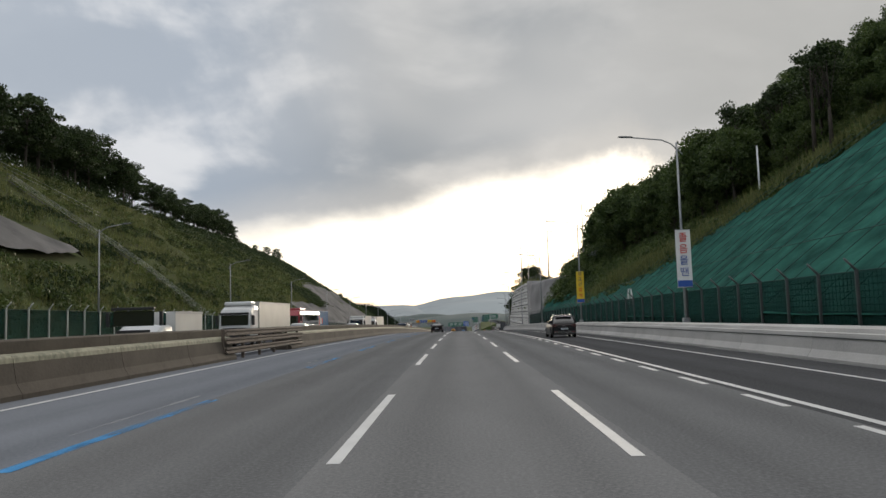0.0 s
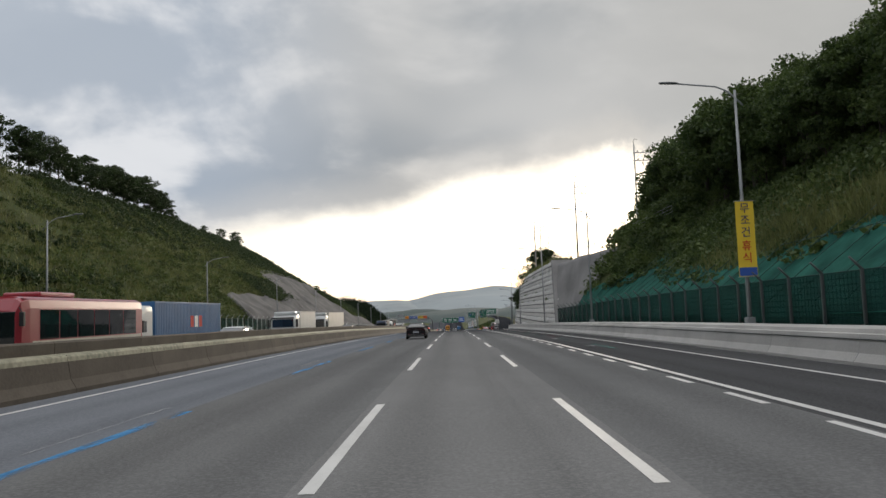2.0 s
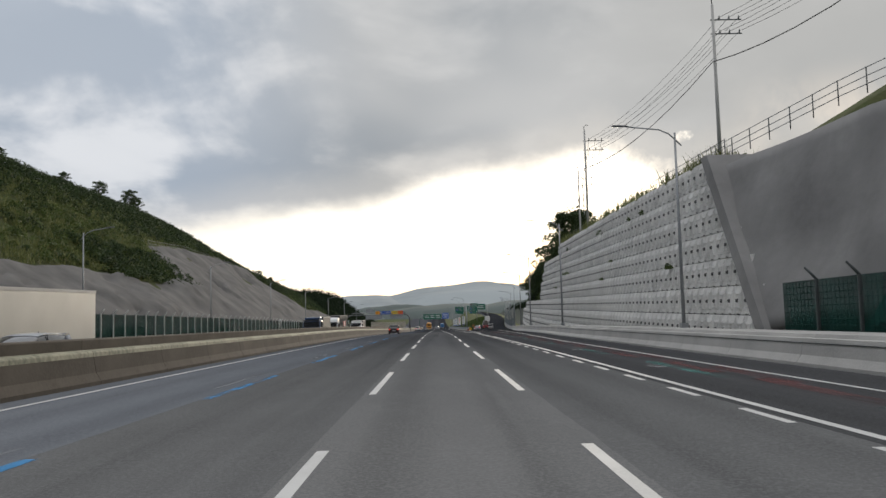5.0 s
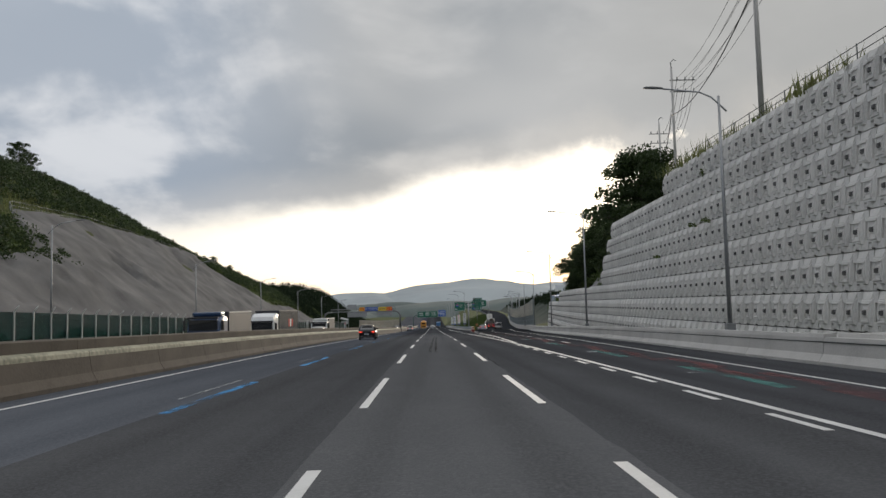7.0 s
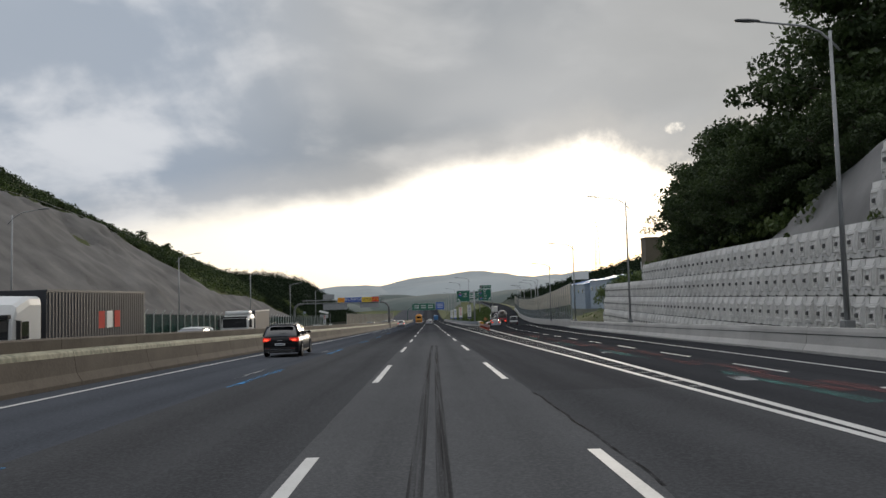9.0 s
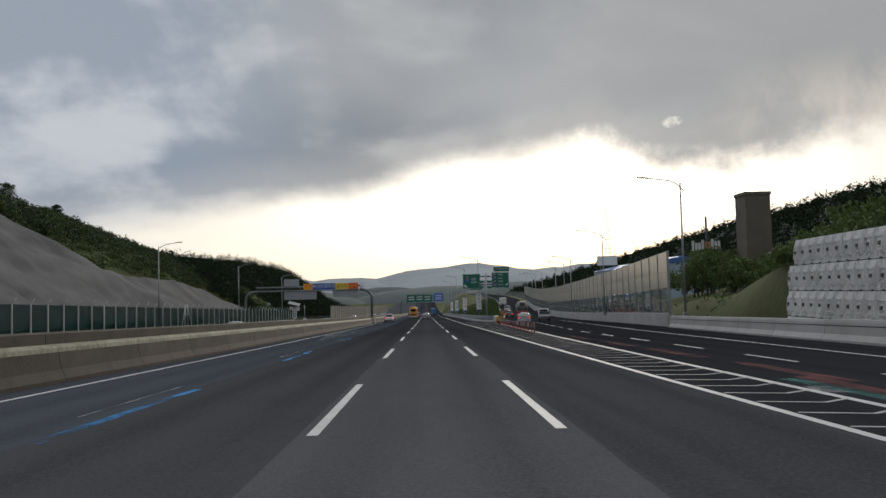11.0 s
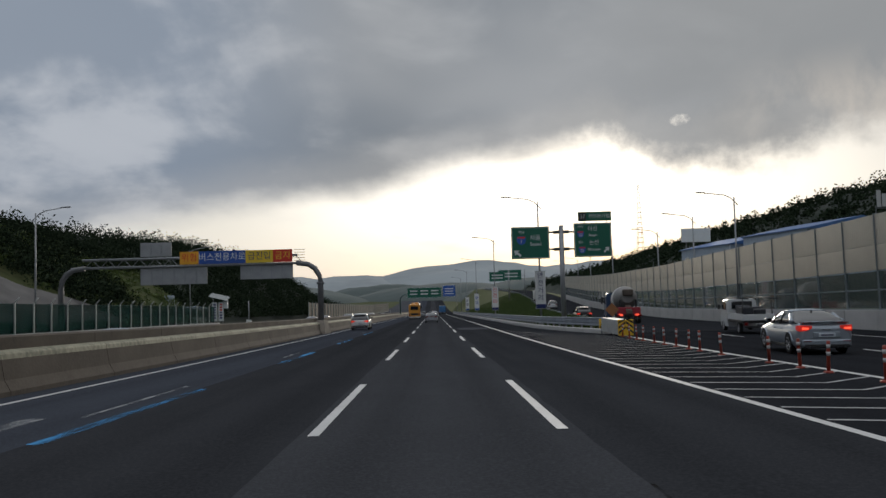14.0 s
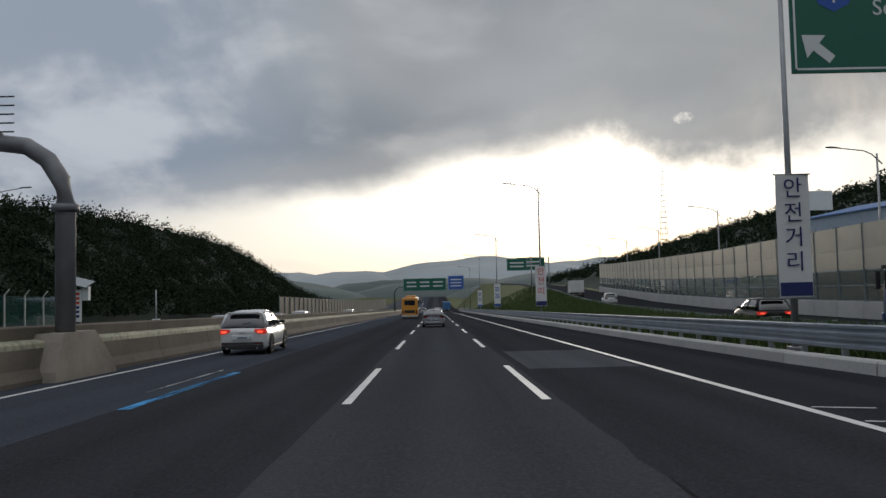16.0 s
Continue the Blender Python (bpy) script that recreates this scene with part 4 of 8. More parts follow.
MX = lambda y: lin(y, (-60, -10.9), (260, -10.9), (330, -10.3), (430, -10.2), (900, -10.2))
med = prof_piece("barrier_block", [(0, 0), (0, 0.12), (-0.16, 0.38), (-0.27, 1.00), (-0.34, 1.04), (-0.62, 1.04), (-0.62, 0)], SEG, "concrete_brown")
med_back = prof_piece("barrier_wall", [(-0.63, 0), (-0.63, 1.40), (-0.68, 1.45), (-1.05, 1.45), (-1.10, 1.40), (-1.25, 0.3), (-1.4, 0)], SEG, "concrete_brown")
# strip that puts the lit sloped top of the block into colour
med_band = prof_piece("painted_band", [(-0.30, 0.88), (-0.318, 1.035), (-0.60, 1.045), (-0.60, 1.10), (-0.30, 1.05), (-0.262, 1.0), (-0.245, 0.88)], SEG, "lit_edge_band")
y = -60.0
while y < 700:
    if not 41 < y + SEG / 2 < 57:
        m = at(MX(y), y, 0.0, float(MX(y + SEG) - MX(y)) / SEG)
        part("barrier_block", med, median, m=m)
        part("barrier_wall", med_back, median, m=m)
        part("painted_band", med_band, median, m=m)
    y += SEG

W_BEAM = [(0, 0.0), (0.05, 0.03), (0.05, 0.09), (0.0, 0.13), (0.0, 0.18), (0.05, 0.22), (0.05, 0.28), (0, 0.31), (-0.02, 0.31), (0.02, 0.27), (0.02, 0.23), (-0.03, 0.19), (-0.03, 0.12), (0.02, 0.08), (0.02, 0.04), (-0.02, 0.0)]


def guard_rail(name, label, fx, y0, y1, heights, material, post_mat, side, gap=2.0, post_h=1.0, base=0.0, zf=rz, posts=True):
    g = empty(name, label, "guard rail", kind="structure")
    ys = np.append(np.arange(y0, y1 - 0.1, gap), y1)
    for h in heights:
        bm = bmesh.new()
        loft(bm, [[(float(fx(y)) + side * px, y, float(zf(y)) + base + h + pz) for px, pz in W_BEAM] for y in ys], smooth=False)
        bmesh.ops.recalc_face_normals(bm, faces=bm.faces)
        part("beam", bm, g, material)
    if posts:
        data = bm_data("post", boxm(-0.07, 0.07, -0.06, 0.06, -0.05, post_h, bevel=0.012), post_mat)
        for y in ys[::2] if gap < 2 else ys:
            part("post", data, g, m=pose(float(fx(y)) - side * 0.14, float(y), float(zf(y)) + base))
    return g


guard_rail("median_rail", "rusty double steel guard rail closing the median opening", lambda y: -10.95, 40.5, 57.5, (0.28, 0.72, 1.12), "rust", "rust", 1, 1.6, 1.45)
guard_rail("median_rail_back", "rusty steel guard rail on the far side of the median", lambda y: -11.75, 40.5, 57.5, (0.72, 1.12), "rust", "rust", -1, 3.2, 1.45, posts=False)
GX = lambda y: lin(y, (404, 11.7), (412, 10.5), (422, 9.6), (440, 9.4), (900, 9.4))
guard_rail("guard_rail", "galvanised double guard rail on a white kerb", GX, 404, 720, (0.48, 0.76), "steel_rail", "steel_grey", -1, 2.0, 1.0)
kerb = empty("kerb", "white-washed concrete kerb under the guard rail", "kerb", kind="structure")
kerb_data = prof_piece("kerb_stone", [(-0.1, 0), (-0.08, 0.26), (-0.04, 0.30), (0.35, 0.30), (0.38, 0)], 4.0, "concrete")
for k in range(75):
    y = 404 + 4.0 * k
    part("kerb_stone", kerb_data, kerb, m=at(float(GX(y)) - 0.35, y, 0.0, float(GX(y + 4) - GX(y)) / 4))
guard_rail("guard_rail_ramp", "galvanised guard rail along the exit ramp", lambda y: ramp_l(y) + 0.3, 410, 780, (0.40,), "steel_rail", "steel_grey", 1, 4.0, 0.75, zf=ramp_z)
med2 = prof_piece("barrier_block", [(0, 0), (0, 0.9), (-0.3, 0.9), (-0.4, 0)], SEG, "concrete")
left_barrier = empty("barrier_left", "pale concrete barrier along the far edge of the opposite carriageway", "concrete barrier", kind="structure")
y = -24.0
while y < 470:
    part("barrier_block", med2, left_barrier, m=at(-33.5, y))
    y += SEG


# ---- fences ----
def fence(name, label, x, y0, y1, gap, h, arm, post_mat, base, net_h):
    f = empty(name, label, "fence", kind="structure")
    bm = bmesh.new()
    box(bm, -0.055, 0.055, -0.05, 0.05, 0, h, 0.008)
    tube(bm, [(0, 0, h - 0.02), (arm * 0.4, 0, h + 0.16), (arm, 0, h + 0.42)], 0.055, 0.04, 6)
    post = bm_data("post", bm, post_mat)
    bm = bmesh.new()
    rows, cols = 9, 10
    for i in range(rows):          # woven net: crossed strands close together
        z = 0.05 + (net_h - 0.05) * i / (rows - 1)
        box(bm, -0.012, 0.012, 0, gap, z - 0.018, z + 0.018)
    for j in range(1, cols):
        yy = gap * j / cols
        box(bm, -0.008, 0.008, yy - 0.012, yy + 0.012, 0.02, net_h)
    frame_data = bm_data("strand", bm, "steel_dark")
    sheet = bm_data("net", boxm(-0.006, 0.006, 0.02, gap - 0.02, 0.02, net_h), "fence_net")
    y = y0
    while y < y1:
        m = pose(x, y, float(rz(y)) + base)
        part("post", post, f, m=m)
        part("net", sheet, f, m=at(x + 0.07 * (1 if x > 0 else -1), y, base))
        part("strand", frame_data, f, m=at(x + 0.09 * (1 if x > 0 else -1), y, base))
        y += gap
    return f


fence("fence_right", "green mesh fence on dark steel posts with bent tops", 14.15, -8, 163, 2.95, 2.05, -0.42, "steel_dark", 0.9, 2.0)
fence("fence_left", "dark green mesh fence on pale steel posts with bent tops", -34.0, 20, 473, 3.0, 2.6, 0.38, "steel_white", 0.85, 2.5)


# ---- lamps, poles, wires ----
def street_lamp(x, y, h, arm, label, group, turn=0.0, base=0.0):
    e = empty("street_lamp", label, "street lamp", group, at=(x, y, float(rz(y)) + base), turn=turn)
    part("pole", tube(bmesh.new(), [(0, 0, 0), (0, 0, h * 0.5), (0, 0, h)], 0.11, 0.06, 10), e, "steel_grey")
    part("base_plate", boxm(-0.2, 0.2, -0.2, 0.2, 0, 0.35, bevel=0.03), e, "steel_grey")
    s = 1 if arm > 0 else -1
    a = abs(arm)
    pts = [(-s * 0.35, 0, h - 0.75), (0, 0, h - 0.38), (s * 0.35, 0, h - 0.05), (s * 0.9, 0, h + 0.2), (s * (a - 0.7), 0, h + 0.42)]
    ar = part("arm", tube(bmesh.new(), pts, 0.045, 0.04, 8), e, "steel_grey")
    hd = bmesh.new()
    loft(hd, [[(s * (a - 0.85 + dx), yy * w, h + 0.43 + zz * w + 0.04 * dx) for yy, zz in ((-0.13, -0.03), (-0.10, 0.05), (0, 0.085), (0.10, 0.05), (0.13, -0.03), (0, -0.05))]
              for dx, w in ((0, 0.4), (0.15, 0.8), (0.5, 1.0), (0.85, 0.85), (0.95, 0.35))])
    bmesh.ops.recalc_face_normals(hd, faces=hd.faces)
    part("lamp_head", hd, ar, "lamp_head", "dark aluminium lamp head")
    return e


RL = "tall galvanised street lamp with a curved arm behind the roadside barrier"
for x, y in ((13.6, 52.5), (13.6, 92.5), (13.6, 133.5), (13.7, 174.5), (13.6, 215.5), (15.1, 256.2), (18.1, 298), (21.0, 339.5), (24.0, 380.5)):
    street_lamp(x, y, 11.2 if y < 300 else 11.0, -3.5, RL, "street lamps on the outer side", base=0.9)
for k in range(10):
    street_lamp(-34.9, 78.6 + 42.8 * k, 10.6, 3.0, "thin galvanised street lamp behind the far roadside fence", "street lamps on the far side", base=0.8)
for x, y in ((10.1, 425.3), (10.0, 477), (10.0, 529), (10.0, 578), (10.0, 627), (10.0, 676)):
    street_lamp(x, y, 11.9 if y < 450 else 13.0, -3.4, "tall galvanised street lamp in the grass bank", "street lamps on the bank")
for x, y in ((27.4, 421.7), (29.0, 437.5), (30.2, 455), (32.6, 491), (35.4, 524), (39.4, 560), (43.6, 605)):
    street_lamp(x, y, 11.3, -3.4, "galvanised street lamp behind the noise barrier of the ramp", "street lamps along the ramp", base=float(ramp_z(y)) - float(rz(y)))


def power_pole(x, y, z0, h, label):
    e = empty("power_pole", label, "power pole", "power poles on the slope", at=(x, y, float(rz(y)) + z0))
    part("pole", tube(bmesh.new(), [(0, 0, -1.5), (0, 0, h)], 0.17, 0.10, 10), e, "concrete")
    part("top_bracket", tube(bmesh.new(), [(0, 0, h), (-0.05, 0, h + 0.5), (0.25, 0, h + 0.75), (0.45, 0, h + 0.65)], 0.05, 0.04, 6), e, "steel_dark")
    for dz in (1.2, 2.3):
        arm = part("cross_arm", boxm(-0.2 if y < 260 else -1.2, 2.2 if y < 260 else 1.2, -0.04, 0.04, h - dz - 0.04, h - dz + 0.04, bevel=0.01), e, "steel_dark")
        for k in range(3):
            part("insulator", tube(bmesh.new(), [((0.5 if y < 260 else -1.0) + 0.75 * k, 0, h - dz + 0.04), ((0.5 if y < 260 else -1.0) + 0.75 * k, 0, h - dz + 0.32)], 0.06, 0.04, 8), arm, "steel_dark")
    return e


POLES = [(25.7, 161.8, 12.2, 13.1), (21.6, 188.5, 12.2, 13.2), (17.8, 220.3, 11.5, 12.2), (22.4, 249, 11.5, 13.2), (26.8, 267.7, 7.5, 16.8)]
for x, y, z0, h in POLES:
    power_pole(x, y, z0, h, "grey concrete power pole with steel cross-arms")
wires = empty("power_line", "thin black overhead wires between the poles", "power line")
for (x1, y1, z1, h1), (x2, y2, z2, h2) in zip(POLES, POLES[1:]):
    for dz in (1.0, 2.1):
        for k in range(3):
            a = Vector((x1 + 0.5 + 0.75 * k, y1, float(rz(y1)) + z1 + h1 - dz))
            b = Vector((x2 + 0.5 + 0.75 * k, y2, float(rz(y2)) + z2 + h2 - dz))
            pts = [a.lerp(b, i / 8) - Vector((0, 0, 1.0 * (1 - (i / 4 - 1) ** 2))) for i in range(9)]
            part("wire", tube(bmesh.new(), pts, 0.018, 0.018, 4), wires, "wire")
    a = Vector((x1 - 0.2, y1, float(rz(y1)) + z1 + h1 - 4.5))
    b = Vector((x2 - 0.2, y2, float(rz(y2)) + z2 + h2 - 4.5))
    part("wire", tube(bmesh.new(), [a.lerp(b, i / 8) - Vector((0, 0, 1.3 * (1 - (i / 4 - 1) ** 2))) for i in range(9)], 0.04, 0.04, 4), wires, "wire")
right_pole_foot = float(rz(74.4)) + float(right_hill(27.3 - right_foot(74.4), 74.4))
marker = empty("slope_pole", "white steel pole standing at the head of the netting", "pole", at=(27.3, 74.4, right_pole_foot))
part("shaft", tube(bmesh.new(), [(0, 0, -0.6), (0, 0, 16.2 - right_pole_foot)], 0.09, 0.08, 10), marker, "sign_white")
part("cap", tube(bmesh.new(), [(0, 0, 16.2 - right_pole_foot), (0, 0, 16.3 - right_pole_foot)], 0.10, 0.07, 10), marker, "steel_grey")
for x, y, h in ((60, 560, 14.0),):
    mast = empty("mast", "slim dark steel mast", "mast", at=(x, y, float(rz(y)) + 0.5))
    part("shaft", tube(bmesh.new(), [(0, 0, -1), (0, 0, h)], 0.22, 0.05, 8), mast, "steel_dark")


# ---- panel wall ----
PW, PH, WALL_TOP = 1.08, 1.467, 8.8
ROW_END = (234.0, 253.4, 255.0, 256.6, 258.2, 298.5, 322.0, 322.0, 322.0, 322.0)


def row_top(r):
    """World height of the top of row r, counted from the crest: the rows run level while the road falls."""
    return WALL_TOP - PH * r


def row_x(y, r):
    """Front plane of row r, leaning back a little with each row."""
    return float(xw(y)) + 0.09 * (row_top(r + 1) - float(rz(y)))


def row_start(r):
    return 163.5 + 1.45 * max(0, 7 - r)


wall = tagged(empty("wall_panels"), "tall retaining wall of anchored grey precast panels", "retaining wall", kind="structure")
wall["category"] = "retaining wall"


def frustum(vs, fs, x0, a, x1, b, cap=True):
    """A raised pad facing -x: base rectangle a at x0, top rectangle b at x1 (y0, y1, z0, z1)."""
    o = len(vs)
    for x, (p, q, r, s) in ((x0, a), (x1, b)):
        vs += [(x, p, r), (x, q, r), (x, q, s), (x, p, s)]
    for k in range(4):
        fs.append((o + k, o + 4 + k, o + 4 + (k + 1) % 4, o + (k + 1) % 4))
    if cap:
        fs.append((o + 4, o + 7, o + 6, o + 5))


pv, pf = [], []
g = 0.02
SLOT = (0.05, 0.27, 0.36, 1.06)
# the slab, open round an upright slot with its own back
for a in ((g, SLOT[0], g, PH - 0.012), (SLOT[1], PW - g, g, PH - 0.012), (SLOT[0], SLOT[1], g, SLOT[2]), (SLOT[0], SLOT[1], SLOT[3], PH - 0.012)):
    frustum(pv, pf, 0.20, a, 0.0, a)
frustum(pv, pf, 0.20, SLOT, 0.13, SLOT)
# the pad: steep flanks, and a sloping shoulder that narrows towards the tab
frustum(pv, pf, 0.0, (0.31, 1.04, 0.22, 1.22), -0.085, (0.36, 0.99, 0.26, 1.12))
frustum(pv, pf, 0.0, (0.36, 0.99, 1.14, PH - 0.03), -0.075, (0.42, 0.93, 1.15, 1.18))
# square border round the anchor
for a in ((0.41, 0.94, 0.99, 1.07), (0.41, 0.48, 0.42, 0.99), (0.87, 0.94, 0.42, 0.99), (0.41, 0.94, 0.34, 0.42)):
    b = (a[0] + 0.012, a[1] - 0.012, a[2] + 0.012, a[3] - 0.012)
    frustum(pv, pf, -0.083, a, -0.135, b)
# bearing plate of the anchor
frustum(pv, pf, -0.085, (0.54, 0.81, 0.53, 0.87), -0.115, (0.56, 0.79, 0.55, 0.85))
# pointed foot under the pad
frustum(pv, pf, 0.0, (0.50, 0.85, 0.03, 0.27), -0.11, (0.64, 0.71, 0.08, 0.27))
panel_data = mesh_data("panel", pv, pf, "panel")
av, af = [], []
frustum(av, af, -0.113, (0.59, 0.76, 0.60, 0.79), -0.20, (0.62, 0.73, 0.63, 0.76))
frustum(av, af, -0.005, (0.63, 0.72, 0.005, 0.05), -0.10, (0.655, 0.695, 0.02, 0.05))
anchor_data = mesh_data("anchor", av, af, "anchor")
pvn, pfn = np.array(pv), np.array(pf)
avn, afn = np.array(av), np.array(af)
rest_v, rest_f, anc_v, anc_f = [], [], [], []
count_p, count_a, singles = 0, 0, 0
for r in range(10):
    y = row_start(r)
    while y + PW < ROW_END[r] + 0.3:
        if row_top(r) > float(rz(y)) + 0.75:
            dxdy = float(xw(y + PW) - xw(y)) / PW
            m = pose(row_x(y, r), y, row_top(r + 1), 0, 0, -math.degrees(math.atan(dxdy))) @ pose(0, 0, 0, 0, 5.14, 0)
            if 188 < y < 268 and 3 <= r and singles < 300:
                singles += 1
                p = part("panel", panel_data, wall, m=m)
                part("anchor", anchor_data, p)
            else:
                mm = np.array(m)
                rest_v.append(pvn @ mm[:3, :3].T + mm[:3, 3])
                rest_f.append(pfn + count_p)
                anc_v.append(avn @ mm[:3, :3].T + mm[:3, 3])
                anc_f.append(afn + count_a)
                count_p += len(pvn)
                count_a += len(avn)
        y += PW
part("upper_panels", mesh_data("upper_panels", np.concatenate(rest_v), np.concatenate(rest_f), "panel_rest"), wall)["kind"] = "stuff"
part("upper_anchors", mesh_data("upper_anchors", np.concatenate(anc_v), np.concatenate(anc_f), "anchor"), wall)["kind"] = "stuff"
# slanted end pilaster that closes the stagger of the rows
ends = []
for y, r in ((row_start(7) - 0.1, 7), (row_start(0) - 0.1, 0)):
    z = row_top(r) if r == 0 else row_top(r + 1)
    ends.append([(row_x(y, r) - 0.44, y - 0.3, z), (row_x(y, r) - 0.44, y + 0.7, z), (row_x(y, r) + 2.4, y + 0.7, z), (row_x(y, r) + 2.4, y - 0.3, z)])
part("end_pilaster", loft(bmesh.new(), ends, smooth=False), wall, "shotcrete_pale")
# backing behind the joints, one block of fill for each row
for r in range(10):
    ys = np.append(np.arange(row_start(r) + 0.02, ROW_END[r] - 1.3, 4.0), ROW_END[r] - 1.1)
    bv, bf = [], []
    for i, y in enumerate(ys):
        for x, z in ((0.22, row_top(r + 1)), (0.34, row_top(r) - 0.02), (2.4, row_top(r) - 0.02), (2.4, row_top(r + 1))):
            bv.append((row_x(y, r) + x, y, z))
        if i:
            for k in range(4):
                o, q = (i - 1) * 4, i * 4
                bf.append((o + k, q + k, q + (k + 1) % 4, o + (k + 1) % 4))
    n4 = len(bv) - 4
    bf += [(0, 1, 2, 3), (n4 + 3, n4 + 2, n4 + 1, n4)]
    part("backing", mesh_data("backing", bv, bf, "joint"), wall)
# handrail on the wall's crest
crest = empty("crest_rail", "thin steel safety rail on the crest of the wall", "railing", kind="structure")
rail_post = bm_data("post", tube(bmesh.new(), [(0, 0, 0), (0, 0, 1.15)], 0.03, 0.03, 6), "steel_dark")
cy = np.arange(174, 234, 2.2)
for y in cy:
    part("post", rail_post, crest, m=pose(row_x(y, 0) + 0.9, float(y), WALL_TOP - 0.1))
for dz in (0.4, 0.75, 1.1):
    part("rail", tube(bmesh.new(), [(row_x(y, 0) + 0.9, float(y), WALL_TOP - 0.1 + dz) for y in cy], 0.02, 0.02, 5), crest, "steel_dark")
# the rail goes on along the head of the sprayed concrete and up the slope
slope_rail = empty("crest_rail_slope", "pale steel safety rail along the head of the sprayed concrete", "railing", kind="structure")
def head_at(f):
    return Vector((float(lin(f, (0, 16.0), (0.35, 18.2), (0.72, 21.0), (0.85, 22.6), (1, 24.4))), 177.0 - 36.0 * f, float(lin(f, (0, 10.2), (0.35, 10.9), (0.72, 11.2), (0.85, 11.7), (1, 12.4))) + float(rz(177.0 - 36.0 * f))))
for k in range(22):
    part("post", rail_post, slope_rail, m=Matrix.Translation(head_at(k / 21)))
for dz in (0.4, 0.75, 1.12):
    part("rail", tube(bmesh.new(), [head_at(k / 21) + Vector((0, 0, dz)) for k in range(22)], 0.022, 0.022, 5), slope_rail, "steel_grey")
# rail along the crest of the left lining
lc = empty("crest_rail_left", "thin steel safety rail above the sprayed concrete", "railing", kind="structure")
cy = np.arange(280, 388, 1.8)
cz = lambda y: (-36 - lin(y, (280, 18.8), (284, 21.6), (313, 24.0), (345, 23.8), (358, 23.0), (366, 22.0), (374, 21.0), (388, 19.6)))
chh = lambda y: float(rz(y)) + float(left_hill(-36 - cz(y), y)) + 0.35
for y in cy:
    part("post", rail_post, lc, m=pose(float(cz(y)), float(y), chh(y)))
for dz in (0.5, 1.1):
    part("rail", tube(bmesh.new(), [(float(cz(y)), float(y), chh(y) + dz) for y in cy], 0.022, 0.022, 5), lc, "steel_grey")
# stairs with rails up the left slope
st = empty("slope_stairs", "narrow maintenance stairs with pale railings climbing the grass slope", "stairs", kind="structure")
def stair_at(s):
    y = float(lin(s, (0, 118.0), (10.6, 118.5), (16.3, 116.2), (21.7, 112.0), (27, 108.5)))
    return Vector((-36.0 - s, y, float(rz(y)) + float(left_hill(s, y)) + 0.75))
step_data = bm_data("step", boxm(-0.13, 0.13, -0.42, 0.42, -0.05, 0.05, bevel=0.01), "shotcrete")
for k in range(88):
    part("step", step_data, st, m=Matrix.Translation(stair_at(0.3 * k)))
for dy in (-0.55, 0.55):
    for dz in (0.55, 1.05):
        part("rail", tube(bmesh.new(), [stair_at(s) + Vector((0, dy, dz)) for s in np.arange(0, 26.5, 2.0)], 0.022, 0.022, 5), st, "steel_white")
    for s in np.arange(0, 26.5, 2.0):
        part("post", rail_post, st, m=Matrix.Translation(stair_at(s) + Vector((0, dy, -0.1))))
berm_rail = empty("berm_rail", "thin pale railing slanting over the upper grass slope", "railing", kind="structure")
def berm_at(f):
    y = 131.0 - 18.0 * f
    return Vector((-36.0 - 23.6 - 6.8 * f, y, float(rz(y)) + float(left_hill(23.6 + 6.8 * f, y)) + 0.3))
for k in range(13):
    part("post", rail_post, berm_rail, m=Matrix.Translation(berm_at(k / 12)))
for dz in (0.55, 1.1):
    part("rail", tube(bmesh.new(), [berm_at(k / 12) + Vector((0, 0, dz)) for k in range(13)], 0.022, 0.022, 5), berm_rail, "steel_white")
# anchor ropes over the green net
ropes = empty("net_rope", "dark anchoring ropes over the green slope net", "slope net", kind="structure")
def net_pt(s, y):
    return Vector((float(right_foot(y)) + s - 0.62, y, float(rz(y)) + float(right_hill(s, y)) + 1.08))
for k in range(80):
    y = -40 + 2.4 * k
    top = float(lin(y, *NET_TOP)) - 0.3
    if top > 1 and y < 154:
        part("rope", tube(bmesh.new(), [net_pt(s, y + 0.12 * math.sin(s)) for s in np.linspace(0, top, 8)], 0.02, 0.02, 4), ropes, "rope")
for s in (4.0, 8.0, 12.0, 16.0):
    ys = [y for y in np.arange(-40, 154, 2.4) if lin(y, *NET_TOP) > s + 0.5]
    for a, b in zip(ys, ys[1:]):
        if b - a < 3:
            part("rope", tube(bmesh.new(), [net_pt(s, a), net_pt(s, b)], 0.02, 0.02, 4), ropes, "rope")

# ---- trees, shrubs and grass ----
RNG = np.random.default_rng(7)


def leaf_quads(centres, size, rng, flat=0.0):
    """One small bent leaf card per centre, each turned at random."""
    n = len(centres)
    a = rng.normal(size=(n, 3))
    a[:, 2] *= 1 - flat
    a /= np.linalg.norm(a, axis=1)[:, None]
    b = np.cross(a, rng.normal(size=(n, 3)))
    b /= np.linalg.norm(b, axis=1)[:, None]
    s = size * rng.uniform(0.6, 1.3, (n, 1))
    a, b = a * s * 0.5, b * s * 0.33
    return np.stack([centres - a, centres + b, centres + a, centres - b], 1).reshape(-1, 3)


